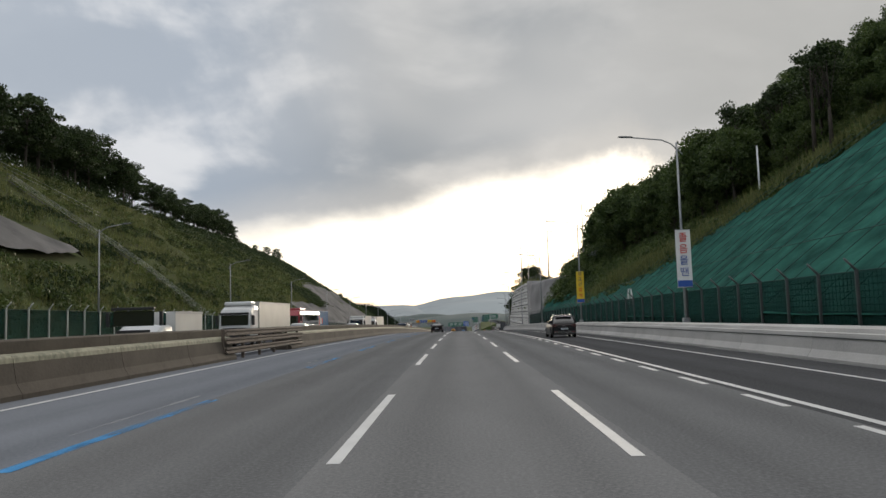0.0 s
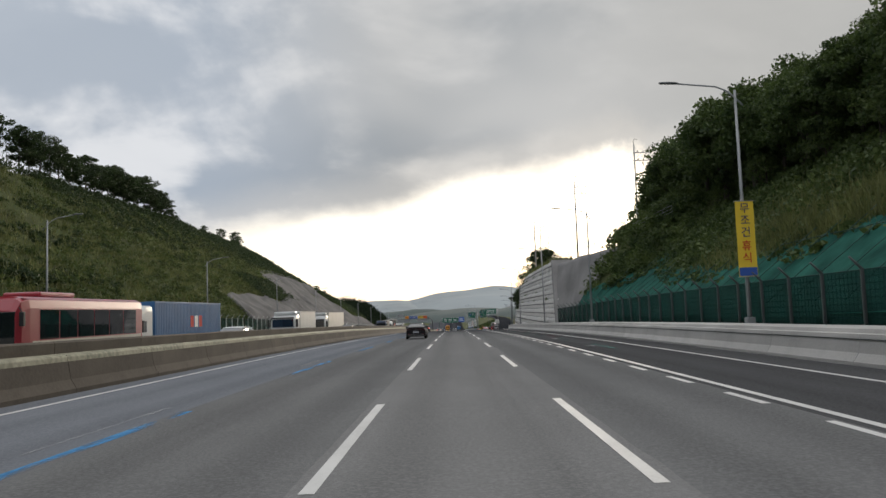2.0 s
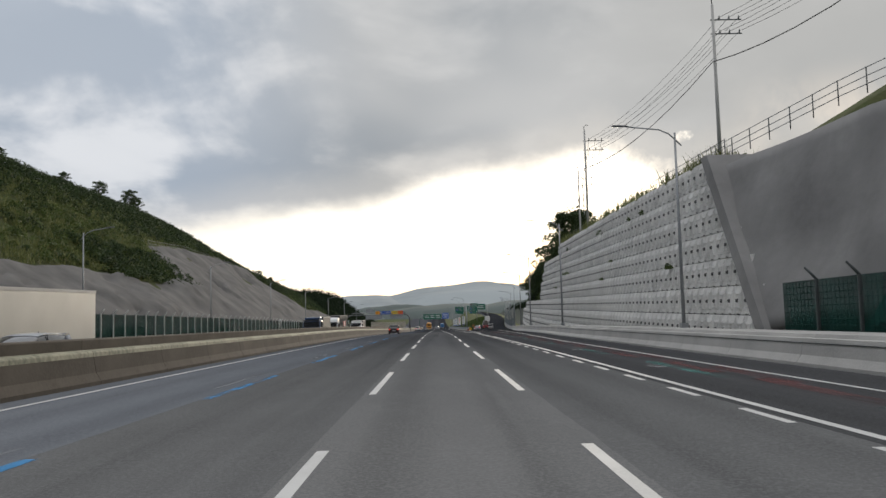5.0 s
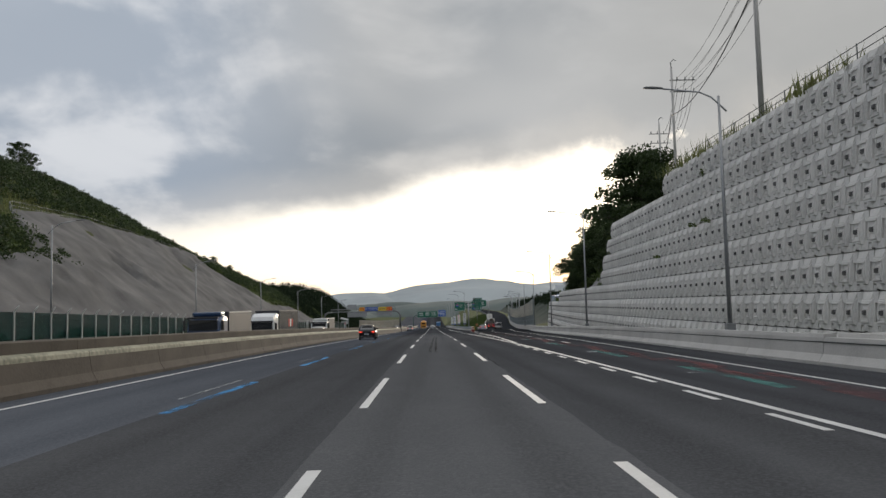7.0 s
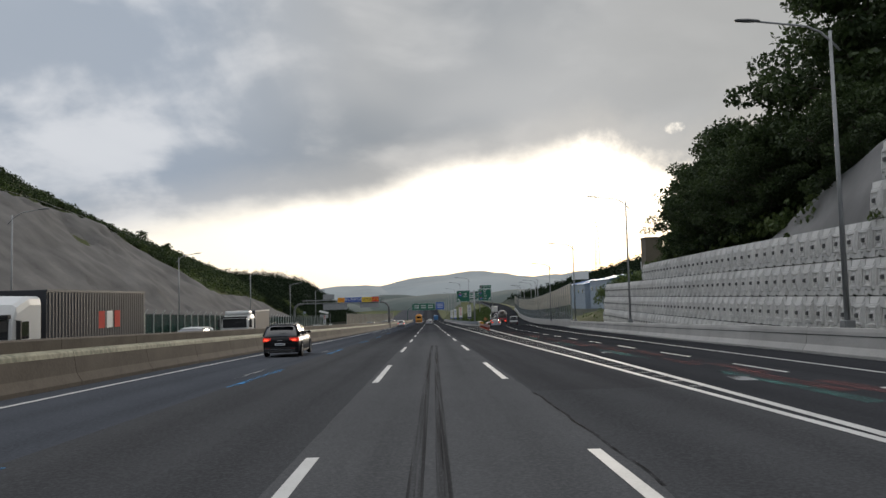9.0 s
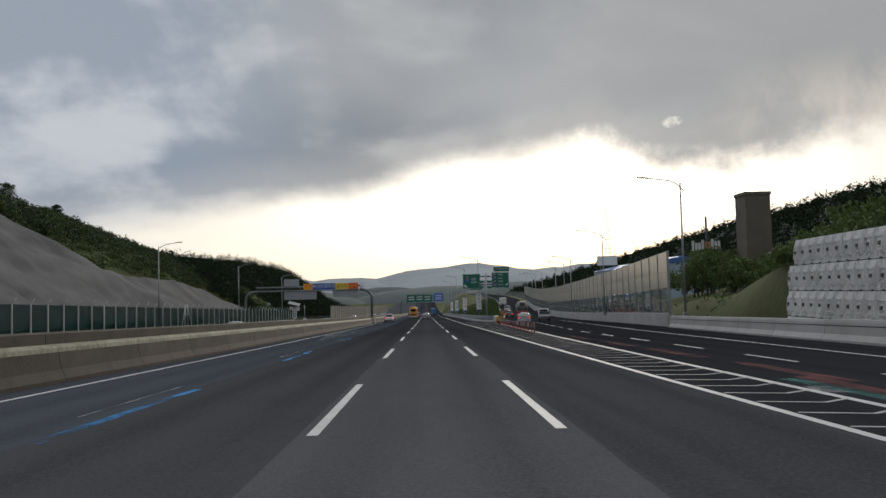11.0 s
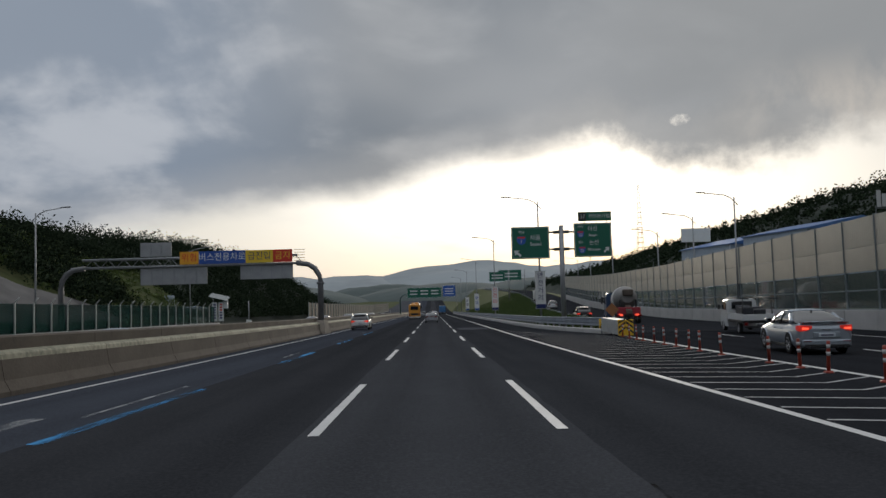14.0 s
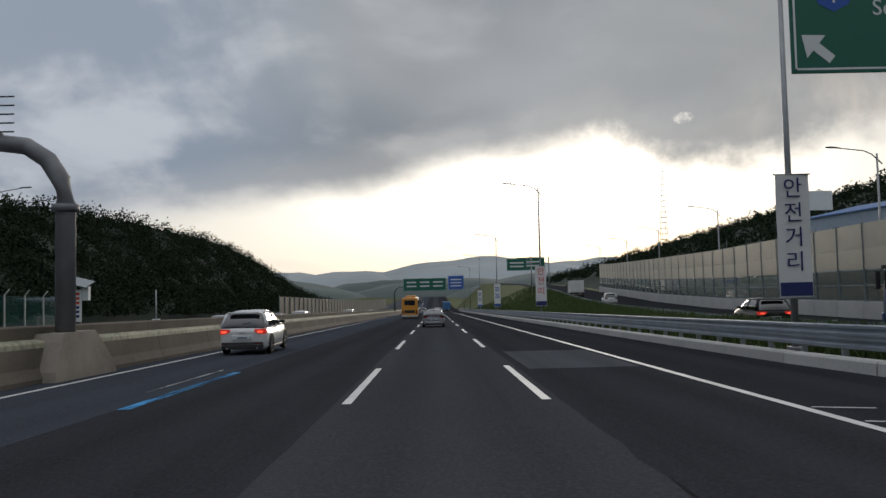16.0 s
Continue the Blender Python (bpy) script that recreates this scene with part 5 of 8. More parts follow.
def clump_cloud(centre, radii, clumps, leaves, rng, low=-0.6):
    """Leaf centres gathered in clumps over an uneven ellipsoid."""
    d = rng.normal(size=(clumps, 3))
    d /= np.linalg.norm(d, axis=1)[:, None]
    d[:, 2] = np.where(d[:, 2] < low, -d[:, 2] * 0.5, d[:, 2])
    r = rng.uniform(0.45, 1.0, (clumps, 1)) ** 0.6
    c = np.array(centre) + d * r * np.array(radii)
    spread = 0.23 * float(np.mean(radii)) * rng.uniform(0.6, 1.3, (clumps, 1, 1))
    q = rng.normal(size=(clumps, leaves, 3))
    q *= (rng.uniform(0.25, 1.0, (clumps, leaves, 1)) ** 0.5 * 1.45) / np.linalg.norm(q, axis=2, keepdims=True)
    p = c[:, None, :] + q * spread * np.array([1, 1, 0.75])
    return p.reshape(-1, 3), c


def make_tree(name, h, radii, clumps, leaves, leaf, seed, leaf_material, label, trunk_share=0.42):
    rng = np.random.default_rng(seed)
    e = empty(name, label, "tree")
    cz = h - radii[2] * 0.95
    pts, centres = clump_cloud((0, 0, cz), radii, clumps, leaves, rng)
    part("crown", quads_data("crown", leaf_quads(pts, leaf, rng), leaf_material), e)
    bm = bmesh.new()
    lean = rng.normal(size=2) * 0.25
    tube(bm, [(0, 0, -1.0), (lean[0] * 0.3, lean[1] * 0.3, h * 0.25), (lean[0], lean[1], h * 0.55), (lean[0] * 1.2, lean[1] * 1.2, h * 0.85)], 0.16 + h * 0.012, 0.04, 7)
    for k in range(9):
        c = centres[rng.integers(len(centres))]
        z = h * rng.uniform(0.3, 0.65)
        tube(bm, [(lean[0] * z / h, lean[1] * z / h, z), (c[0] * 0.5, c[1] * 0.5, (z + c[2]) / 2 + 0.3), tuple(c)], 0.07, 0.02, 5)
    part("trunk", bm, e, "bark")
    return e


def make_open_tree(name, h, spread, limbs, leaves, leaf, seed, leaf_material, label, low=0.30):
    """A tree whose forking limbs carry separate flat sprays of leaves, with sky between them."""
    rng = np.random.default_rng(seed)
    e = empty(name, label, "tree")
    bm = bmesh.new()
    lean = rng.normal(size=2) * 0.3
    axis = lambda f: Vector((lean[0] * f * f, lean[1] * f * f, h * f))
    tube(bm, [axis(f) - Vector((0, 0, 1.2 if f == 0 else 0)) for f in (0, 0.2, 0.45, 0.7, 0.9)], 0.10 + h * 0.014, 0.03, 7)
    tips = []
    for k in range(limbs):
        f = low + (0.92 - low) * (k + 0.5 * rng.random()) / limbs
        a = k * 2.4 + rng.uniform(-0.4, 0.4)
        reach = spread * (math.sin(math.pi * min(1.0, 0.22 + 0.80 * (f - low) / (1 - low))) ** 0.7) * rng.uniform(0.72, 1.12)
        root = axis(f)
        out = Vector((math.cos(a), math.sin(a), 0))
        mid = root + out * reach * 0.5 + Vector((0, 0, 0.10 * reach + 0.25))
        end = root + out * reach + Vector((0, 0, 0.42 * reach * rng.uniform(0.4, 1.1) + 0.2))
        tube(bm, [root, mid, end], 0.05 + 0.012 * reach, 0.015, 5)
        tips += [end, mid + Vector((0, 0, 0.3))]
        for m in range(3):
            q = mid.lerp(end, rng.uniform(0.1, 0.9))
            t = q + Vector((rng.normal() * 0.28 * reach, rng.normal() * 0.28 * reach, rng.uniform(0.1, 0.3) * reach))
            tube(bm, [q, t], 0.03, 0.01, 4)
            tips.append(t)
    tips.append(axis(1.0))
    tips.append(axis(0.95) + Vector((0.5, -0.4, 0)))
    c = np.array([tuple(t) for t in tips])
    n = len(c)
    q = rng.normal(size=(n, leaves, 3))
    q *= rng.uniform(0.1, 1.0, (n, leaves, 1)) ** 0.45 / np.linalg.norm(q, axis=2, keepdims=True)
    size = rng.uniform(0.20, 0.36, (n, 1, 1)) * spread
    pts = c[:, None, :] + q * size * np.array([1, 1, 0.55])
    part("crown", quads_data("crown", leaf_quads(pts.reshape(-1, 3), leaf, rng), leaf_material), e)
    part("trunk", bm, e, "bark")
    return e


TREES = [make_open_tree("tree", 10.5, 3.6, 15, 52, 0.42, 11, "leaf_dark", "dark broadleaf tree with an uneven crown on the hill"),
         make_open_tree("tree", 12.0, 3.9, 16, 52, 0.42, 12, "leaf_dark", "dark broadleaf tree with an uneven crown on the hill"),
         make_tree("tree", 8.0, (3.2, 2.8, 2.7), 40, 42, 0.40, 13, "leaf_mid", "green broadleaf tree with a rounded crown on the slope"),
         make_tree("tree", 9.0, (3.4, 3.2, 3.4), 52, 48, 0.40, 14, "leaf_mid", "green broadleaf tree with a rounded crown on the slope"),
         make_open_tree("tree", 12.0, 4.6, 22, 230, 0.27, 17, "leaf_dark", "large dark broadleaf tree leaning over the panel wall", 0.12),
         make_open_tree("tree", 10.5, 4.2, 20, 230, 0.27, 18, "leaf_dark", "large dark broadleaf tree leaning over the panel wall", 0.10),
         make_tree("tree", 10.0, (3.6, 3.4, 4.0), 90, 80, 0.36, 19, "leaf_wood", "dark green broadleaf tree crowding the wooded slope"),
         make_open_tree("tree", 11.0, 3.8, 18, 120, 0.36, 20, "leaf_wood", "dark green broadleaf tree crowding the wooded slope", 0.2)]
PINES = [make_tree("pine_tree", 12.5, (2.5, 2.5, 2.3), 22, 46, 0.45, 15, "leaf_dark", "tall pine with a bare trunk and a ragged top")]
rng = np.random.default_rng(21)


def proto_home(protos, spots, group):
    """Stand a prototype on the first of its spots and copies on the others."""
    first = {}
    for which, x, y, z, s, spin in spots:
        p = protos[which]
        p["group"] = group
        if which not in first and not p.get("placed"):
            first[which] = True
            p.matrix_world = pose(x, y, z, 0, 0, spin)
            p.scale = (s, s, s)
            p["placed"] = 1
        else:
            c = copy_thing(p, pose(x, y, z, 0, 0, spin))
            c.scale = (s, s, s)
            c["group"] = group


def left_z(x, y):
    return float(rz(y)) + float(left_hill(-36 - x, y))


def right_z(x, y):
    return float(rz(y)) + float(right_hill(x - right_foot(y), y))


spots = []
for y in np.arange(20, 178, 4.2):                      # dense wood on the left crest
    for k in range(2):
        yy = y + rng.uniform(-2, 2)
        x = -36 - (left_top(yy) - 1.2) / 0.8 - rng.uniform(-1.0, 4.0) - 7 * k
        spots.append((int(rng.integers(0, 2)), x, yy, left_z(x, yy) - 0.5, rng.uniform(0.85, 1.2) * float(lin(yy, (60, 1.15), (150, 1.05), (166, 0.95), (178, 0.7))), rng.uniform(0, 360)))
for y, s in ((181, 0.8), (184, 0.7), (187.5, 0.75), (191, 0.6), (194, 0.7), (198, 0.6), (202, 0.62), (205, 0.72), (209, 0.6), (213, 0.75), (216, 0.8), (219, 0.85), (222, 0.7), (225, 0.8), (228, 0.7), (231, 0.6), (234, 0.75), (238, 0.8), (242, 0.7), (246, 0.6), (250, 0.75), (253, 0.62), (258, 0.4), (284, 0.35), (262, 0.3), (300, 0.42), (318, 0.5), (322, 0.4), (386, 0.3), (398, 0.3)):
    x = -36 - (left_top(y) - 1.2) / 0.8 - 1.5
    spots.append((int(rng.integers(0, 2)), x, y, left_z(x, y) - 0.4, s, rng.uniform(0, 360)))
proto_home(TREES, spots, "trees on the crest of the slope")
spots = []
for y in np.arange(26, 172, 4.6):                      # the wood on the right slope
    for s0 in (13.5, 18.0, 23.0, 28.5, 35.0):
        yy = y + rng.uniform(-2.4, 2.4)
        lowest = float(lin(yy, *NET_TOP)) + float(lin(yy, (60, 3.0), (80, 7.0), (100, 6.5), (125, 3.0), (150, 3.5), (172, 6.0)))
        s = max(s0, lowest) + rng.uniform(-1.2, 1.2)
        if s0 < lowest - 4:
            continue
        x = float(right_foot(yy)) + s
        spots.append((2 if s0 < 15 else 6 if rng.random() < 0.6 else 7, x, yy, right_z(x, yy) - 0.5, rng.uniform(0.50, 0.78) * (1.0 if s0 > 22 else 0.85), rng.uniform(0, 360)))
for y in np.arange(82, 160, 3.2):                     # tall trees that make the skyline of the slope
    for k in range(2):
        yy = y + rng.uniform(-1.2, 1.2)
        x = float(lin(yy, (82, 28.4), (108, 29.3), (130, 28.6), (145, 28.4), (160, 29.0))) + 5.5 * k + rng.uniform(-0.8, 0.8)
        z = right_z(x, yy) - 0.5
        top = float(rz(yy)) + float(lin(yy, (82, 20.8), (94, 22.4), (108, 22.8), (120, 22.0), (132, 22.8), (145, 23.2), (155, 23.4), (160, 22.6))) + 2.6 * k * float(lin(yy, (150, 1), (162, 0))) + rng.uniform(-1.6, 0.4)
        which = 6 if rng.random() < 0.5 else 7
        spots.append((which, x, yy, z, max(0.3, (top - z) / (10.2 if which == 6 else 12.8)), rng.uniform(0, 360)))
for y, x, top in ((165, 28.2, 19.5), (168, 29.5, 19.0), (171, 28.0, 17.0)):
    z = right_z(x, y) - 0.5
    spots.append((7, x, y, z, (top + float(rz(y)) - z) / 12.8, rng.uniform(0, 360)))
# the wood over the low end of the panel wall: (along, across, foot, crown top)
for y, x, z, top in ((270.5, 25.0, 1.8, 20.2), (267, 27.0, 3.0, 15.6), (276, 29.0, 2.0, 17.0), (281, 25.4, 1.5, 11.6), (288, 28.6, 1.2, 14.2), (294, 26.0, 0.2, 12.4), (300, 29.4, 0.0, 17.0), (306, 29.6, -1.0, 14.6), (312, 30.5, -1.4, 11.0),
                     (264, 20.4, 1.6, 9.6), (273, 20.2, 0.9, 9.0), (279, 20.3, 0.6, 8.2), (285, 20.6, 0.3, 7.6), (291, 21.6, 0.0, 7.0), (299, 24.4, -0.8, 6.0), (307, 26.0, -1.6, 4.4), (258, 25.5, 3.0, 10.5)):
    which = 4 if top - z > 10.5 else 5
    spots.append((which, x, y, z, (top - z) / (14.0 if which == 4 else 12.4), rng.uniform(0, 360)))
for y in np.arange(150, 162, 2.6):                     # low trees crowding the slope over the sprayed concrete
    for s0 in (9.5, 14.0, 19.0):
        s = s0 + rng.uniform(-1.5, 1.5) + float(lin(y, (160, 0), (164, 2.0), (178, -1.0)))
        x = float(right_foot(y)) + s
        spots.append((2 if rng.random() < 0.5 else 3, x, y, right_z(x, y) - 1.0, rng.uniform(0.3, 0.5), rng.uniform(0, 360)))
proto_home(TREES, spots, "trees on the roadside slope")
spots = [(0, 31.5 + rng.uniform(-2, 3), y, right_z(32.5, y) - 0.5, rng.uniform(0.6, 0.8), rng.uniform(0, 360)) for y in np.arange(66, 112, 3.6)]
proto_home(PINES, spots, "pines on the crest")


def scatter_leaves(name, spots, leaves, leaf, material, label, category, flat=0.0):
    """Low growth in one mesh: spots are (x, y, z, radius, height)."""
    sp = np.array(spots)
    n = len(sp)
    p = RNG.normal(size=(n, leaves, 3))
    p *= (RNG.uniform(0.1, 1.0, (n, leaves, 1)) ** 0.45 * 0.85) / np.linalg.norm(p, axis=2, keepdims=True)
    p[:, :, 2] = np.abs(p[:, :, 2])
    p = p * np.stack([sp[:, 3], sp[:, 3], sp[:, 4]], 1)[:, None, :] + sp[:, None, :3]
    ob = new(name, quads_data(name, leaf_quads(p.reshape(-1, 3), leaf, RNG, flat), material))
    return tagged(ob, label, category, kind="stuff")


def shot_left(y):
    return lin(y, (190, 0), (197, 0.2), (206, 9.0), (212, 10.0), (240, 10.5), (249, 9.6), (262, 10.4), (270, 11.5), (277, 17), (284, 22.0), (313, 24.4), (345, 24.2), (358, 23.4), (366, 22.4), (371, 20.8), (377, 13.5), (382, 9.0), (412, 7.8), (425, 6.2), (436, 2.8), (442, 0.1))


sh = []
while len(sh) < 2600:
    y = RNG.uniform(30, 470)
    s = RNG.uniform(0.5, 33)
    if s * 0.8 > left_top(y) - 1 or s < shot_left(y) + 0.8 or (70 < y < 103 and 9.5 < s < 17.5):
        continue
    dens = 0.35 + 0.65 * (noise.noise((s * 0.09, y * 0.05, 9.0)) > -0.05)
    if s > 12 and y < 170:
        dens *= 0.45
    if RNG.random() < dens:
        sh.append((-36 - s, y, left_z(-36 - s, y) + 0.2, RNG.uniform(0.7, 1.9), RNG.uniform(0.5, 1.3)))
scatter_leaves("shrubs", sh, 60, 0.36, "leaf_olive", "olive green shrubs and creepers covering the cut slope", "shrubs")
sh = []
while len(sh) < 1500:
    y = RNG.uniform(20, 158)
    top = float(lin(y, *NET_TOP))
    s = top + abs(RNG.normal()) * 9.0 - 0.4
    if s < 34 and s > lin(y, (155, 0), (157, 3.5), (162, 10)):
        x = float(right_foot(y)) + s
        sh.append((x, y, right_z(x, y) + 0.3, RNG.uniform(0.8, 1.9), RNG.uniform(0.8, 1.8)))
for k in range(160):
    y = RNG.uniform(175, 233)
    x = float(xw(y)) + RNG.uniform(1.9, 5)
    sh.append((x, y, WALL_TOP - 0.2, RNG.uniform(0.3, 0.8), RNG.uniform(0.4, 1.1)))
for k in range(320):                                    # creepers trailing over the netting
    y = RNG.uniform(58, 142)
    s = float(lin(y, *NET_TOP)) + RNG.uniform(-1.8, 2.2)
    x = float(right_foot(y)) + s
    sh.append((x, y, right_z(x, y) + 0.5, RNG.uniform(0.6, 1.3), RNG.uniform(0.4, 0.9)))
for k in range(90):
    y = RNG.uniform(162, 178)
    x = float(right_foot(y)) + RNG.uniform(lin(y, (158, 7.5), (164, 9.5), (170, 7), (178, 5.4)), 24)
    sh.append((x, y, right_z(x, y) + 0.2, RNG.uniform(0.4, 0.9), RNG.uniform(0.4, 1.0)))
for k in range(260):
    y = RNG.uniform(262, 335)
    x = float(xw(y)) + RNG.uniform(1.9, 8)
    sh.append((x, y, float(lin(y, (262, 2.2), (297, 1.4), (300, 0.0), (322, -0.3), (335, -1.5))) + 0.12 * (x - float(xw(y)) - 2), RNG.uniform(0.7, 1.6), RNG.uniform(0.8, 1.9)))
for k in range(130):                                    # bushes past the end of the wall, up to the noise barrier
    y = RNG.uniform(327, 376)
    x = float(lin(y, (327, 24.5), (345, 25.5), (376, 28.5))) + RNG.uniform(0.5, 7)
    sh.append((x, y, float(rz(y)) - 0.5, RNG.uniform(0.9, 2.0), RNG.uniform(2.0, 4.6)))
scatter_leaves("shrubs", sh, 90, 0.34, "leaf_mid", "green bushes crowding the slope above the netting", "shrubs")
sh = []
for k in range(1300):                                   # leafy creepers between the netting and the sprayed concrete
    y = RNG.uniform(108, 145)
    s = float(lin(y, *NET_TOP)) + RNG.uniform(-1.6, 11) * float(lin(y, (108, 0.5), (125, 1), (138, 0.9), (148, 0.4), (160, 0.3)))
    x = float(right_foot(y)) + s
    sh.append((x, y, right_z(x, y) + 0.35, RNG.uniform(0.7, 1.3), RNG.uniform(0.35, 0.7)))
scatter_leaves("creepers", sh, 90, 0.26, "leaf_wood", "dark leafy creepers hanging over the slope netting", "creepers")
sh = []
for k in range(22):                                     # tufts rooted in the panel wall and creepers on its crest
    y = RNG.uniform(180, 300)
    r = int(RNG.integers(1, 6))
    if y > ROW_END[r] - 1 or row_top(r) < float(rz(y)) + 1.2:
        continue
    sh.append((row_x(y, r) - 0.12, y, row_top(r) - 0.1, RNG.uniform(0.15, 0.45), RNG.uniform(0.25, 0.6)))
scatter_leaves("wall_tufts", sh, 60, 0.14, "leaf_olive", "small weeds rooted in the joints of the panel wall", "weeds")


def blades(name, spots, per, h, material, label):
    """Grass in one mesh: bent triangular blades gathered round the spots (x, y, z, radius)."""
    sp = np.array(spots)
    n = len(sp) * per
    base = np.repeat(sp[:, :3], per, 0) + np.concatenate([RNG.normal(size=(n, 2)) * np.repeat(sp[:, 3:4], per, 0), np.zeros((n, 1))], 1)
    a = RNG.uniform(0, 2 * math.pi, n)
    w = 0.05 * RNG.uniform(0.6, 1.5, n)
    hh = h * RNG.uniform(0.5, 1.3, n)
    side = np.stack([np.cos(a) * w, np.sin(a) * w, 0 * a], 1)
    lean = np.stack([RNG.normal(size=n) * 0.25 * hh, RNG.normal(size=n) * 0.25 * hh, hh], 1)
    co = np.stack([base - side, base + side, base + lean], 1).reshape(-1, 3)
    return tagged(new(name, quads_data(name, co, material, per=3)), label, "grass", kind="stuff")


gs = []
while len(gs) < 9000:
    y, s = RNG.uniform(30, 300), RNG.uniform(0, 33)
    if s * 0.8 > left_top(y) or s < shot_left(y) + 0.4 or (70 < y < 103 and 9.5 < s < 17.5):
        continue
    gs.append((-36 - s, y, left_z(-36 - s, y) - 0.1, 0.7))
blades("grass", gs, 14, 0.75, "grass", "yellow-green tall grass on the cut slope")
sh = []
while len(sh) < 2300:                                   # dense dark growth above the sprayed concrete and along the crest
    y = RNG.uniform(180, 440)
    top = (float(left_top(y)) - 1.2) / 0.8
    s = top - abs(RNG.normal()) * 5.5 + 1.5
    if s > shot_left(y) + 1.4:
        sh.append((-36 - s, y, left_z(-36 - s, y) + 0.2, RNG.uniform(0.9, 1.9), RNG.uniform(0.9, 1.9)))
for k in range(500):                                    # growth between the crest rail and the skyline
    y = RNG.uniform(284, 350)
    s = RNG.uniform(float(shot_left(y)) + 2.0, (float(left_top(y)) - 1.2) / 0.8 + 1.0)
    sh.append((-36 - s, y, left_z(-36 - s, y) + 0.2, RNG.uniform(1.0, 2.0), RNG.uniform(0.9, 1.9)))
for k in range(240):                                    # bushes rooted in the sprayed concrete
    y, s = RNG.uniform(240, 279), RNG.uniform(9.5, 17.5)
    sh.append((-36 - s, y, left_z(-36 - s, y) + 0.7, RNG.uniform(0.9, 1.8), RNG.uniform(0.8, 1.6)))
for k in range(1500):                                   # bushes along the berms that cross the grass slope
    y = RNG.uniform(40, 236)
    s = float(RNG.choice((8.0, 15.5, 22.5))) + 0.035 * (y - 140) + 2.2 * noise.noise((y * 0.06, 4.0, 0.0)) + RNG.normal() * 0.7
    if noise.noise((y * 0.045, s * 0.05, 21.0)) < -0.12 or s < shot_left(y) + 1.2 or (70 < y < 103 and 9.5 < s < 17.5) or s * 0.8 > left_top(y) - 2:
        continue
    sh.append((-36 - s, y, left_z(-36 - s, y) + 0.2, RNG.uniform(0.6, 1.3), RNG.uniform(0.5, 1.0)))
for k in range(420):                                    # undergrowth that closes the foot of the wood on the crest
    y = RNG.uniform(10, 180)
    s = (float(left_top(y)) - 1.2) / 0.8 + RNG.uniform(-0.6, 5.0)
    sh.append((-36 - s, y, left_z(-36 - s, y), RNG.uniform(1.2, 2.2), RNG.uniform(1.6, 3.6)))
thicket = []
for k in range(900):                                    # the dark thicket that closes the end of the slope
    y = RNG.uniform(432, 476)
    s = RNG.uniform(float(lin(y, (432, 5), (442, 0.5))), 22)
    if y > 452 and 1.2 < s < 9:
        continue
    thicket.append((-36 - s, y, left_z(-36 - s, y) + 0.2, RNG.uniform(1.2, 2.4), RNG.uniform(1.4, 3.2) * (0.4 if s < 2 else 1.0)))
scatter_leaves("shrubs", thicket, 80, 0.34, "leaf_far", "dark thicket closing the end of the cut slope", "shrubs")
scatter_leaves("shrubs", sh, 80, 0.34, "leaf_dark", "dense dark green bushes above the sprayed concrete", "shrubs")
gs = []
while len(gs) < 3400:
    y = RNG.uniform(40, 116)
    s = float(lin(y, *NET_TOP)) + abs(RNG.normal()) * 3.0
    x = float(right_foot(y)) + s
    gs.append((x, y, right_z(x, y) - 0.1, 0.6))
for k in range(3200):                                   # sunlit fringe of grass along the top of the netting
    y = RNG.uniform(20, 112)
    s = float(lin(y, *NET_TOP)) + RNG.uniform(-0.5, 3.2)
    x = float(right_foot(y)) + s
    gs.append((x, y, right_z(x, y) + 0.3, 0.5))
for k in range(230):
    y = RNG.uniform(174, 234)
    gs.append((row_x(y, 0) + RNG.uniform(0.5, 2.5), y, WALL_TOP - 0.2, 0.35))
blades("grass", gs, 16, 1.0, "grass", "tall yellow-green grass above the slope netting")
gs, sh = [], []
for k in range(5200):                                   # bank between motorway and ramp
    y = RNG.uniform(419, 640)
    x0, x1 = 11.2, float(ramp_l(y)) - 0.3
    if x1 < x0 + 0.6:
        continue
    f = RNG.uniform(0, 1)
    z = float(rz(y)) + (float(ramp_z(y)) - float(rz(y))) * min(1, f * 1.15)
    gs.append((x0 + (x1 - x0) * f, y, z - 0.05, 0.45))
    if k % 9 == 0:
        sh.append((x0 + (x1 - x0) * f, y, z, RNG.uniform(0.4, 1.0), RNG.uniform(0.4, 0.9)))
blades("grass", gs, 14, 0.8, "grass_dark", "dark green grass on the bank beside the ramp")
scatter_leaves("shrubs", sh, 70, 0.25, "leaf_mid", "low green shrubs on the bank beside the ramp", "shrubs")


# ---- wooded hills behind ----
def far_hill(name, cx, cy, rx, ry, h, z0, material, label, n=26, rough=0.12):
    vs, fs = [], []
    for i in range(n + 1):
        for j in range(n + 1):
            u, v = i / n * 2 - 1, j / n * 2 - 1
            k = max(0.0, 1 - (u * u + v * v)) ** 0.8
            w = 1 + rough * (noise.noise((u * 3 + cx, v * 3, 1.0)) + noise.noise((u * 9, v * 9 + cy, 4.0)) * 0.5)
            vs.append((cx + u * rx, cy + v * ry, z0 + h * k * w - 2))
            if i and j:
                o = i * (n + 1) + j
                fs.append((o - n - 2, o - 1, o, o - n - 1))
    return tagged(new(name, mesh_data(name, vs, fs, material, True)), label, "hill", kind="structure"), vs


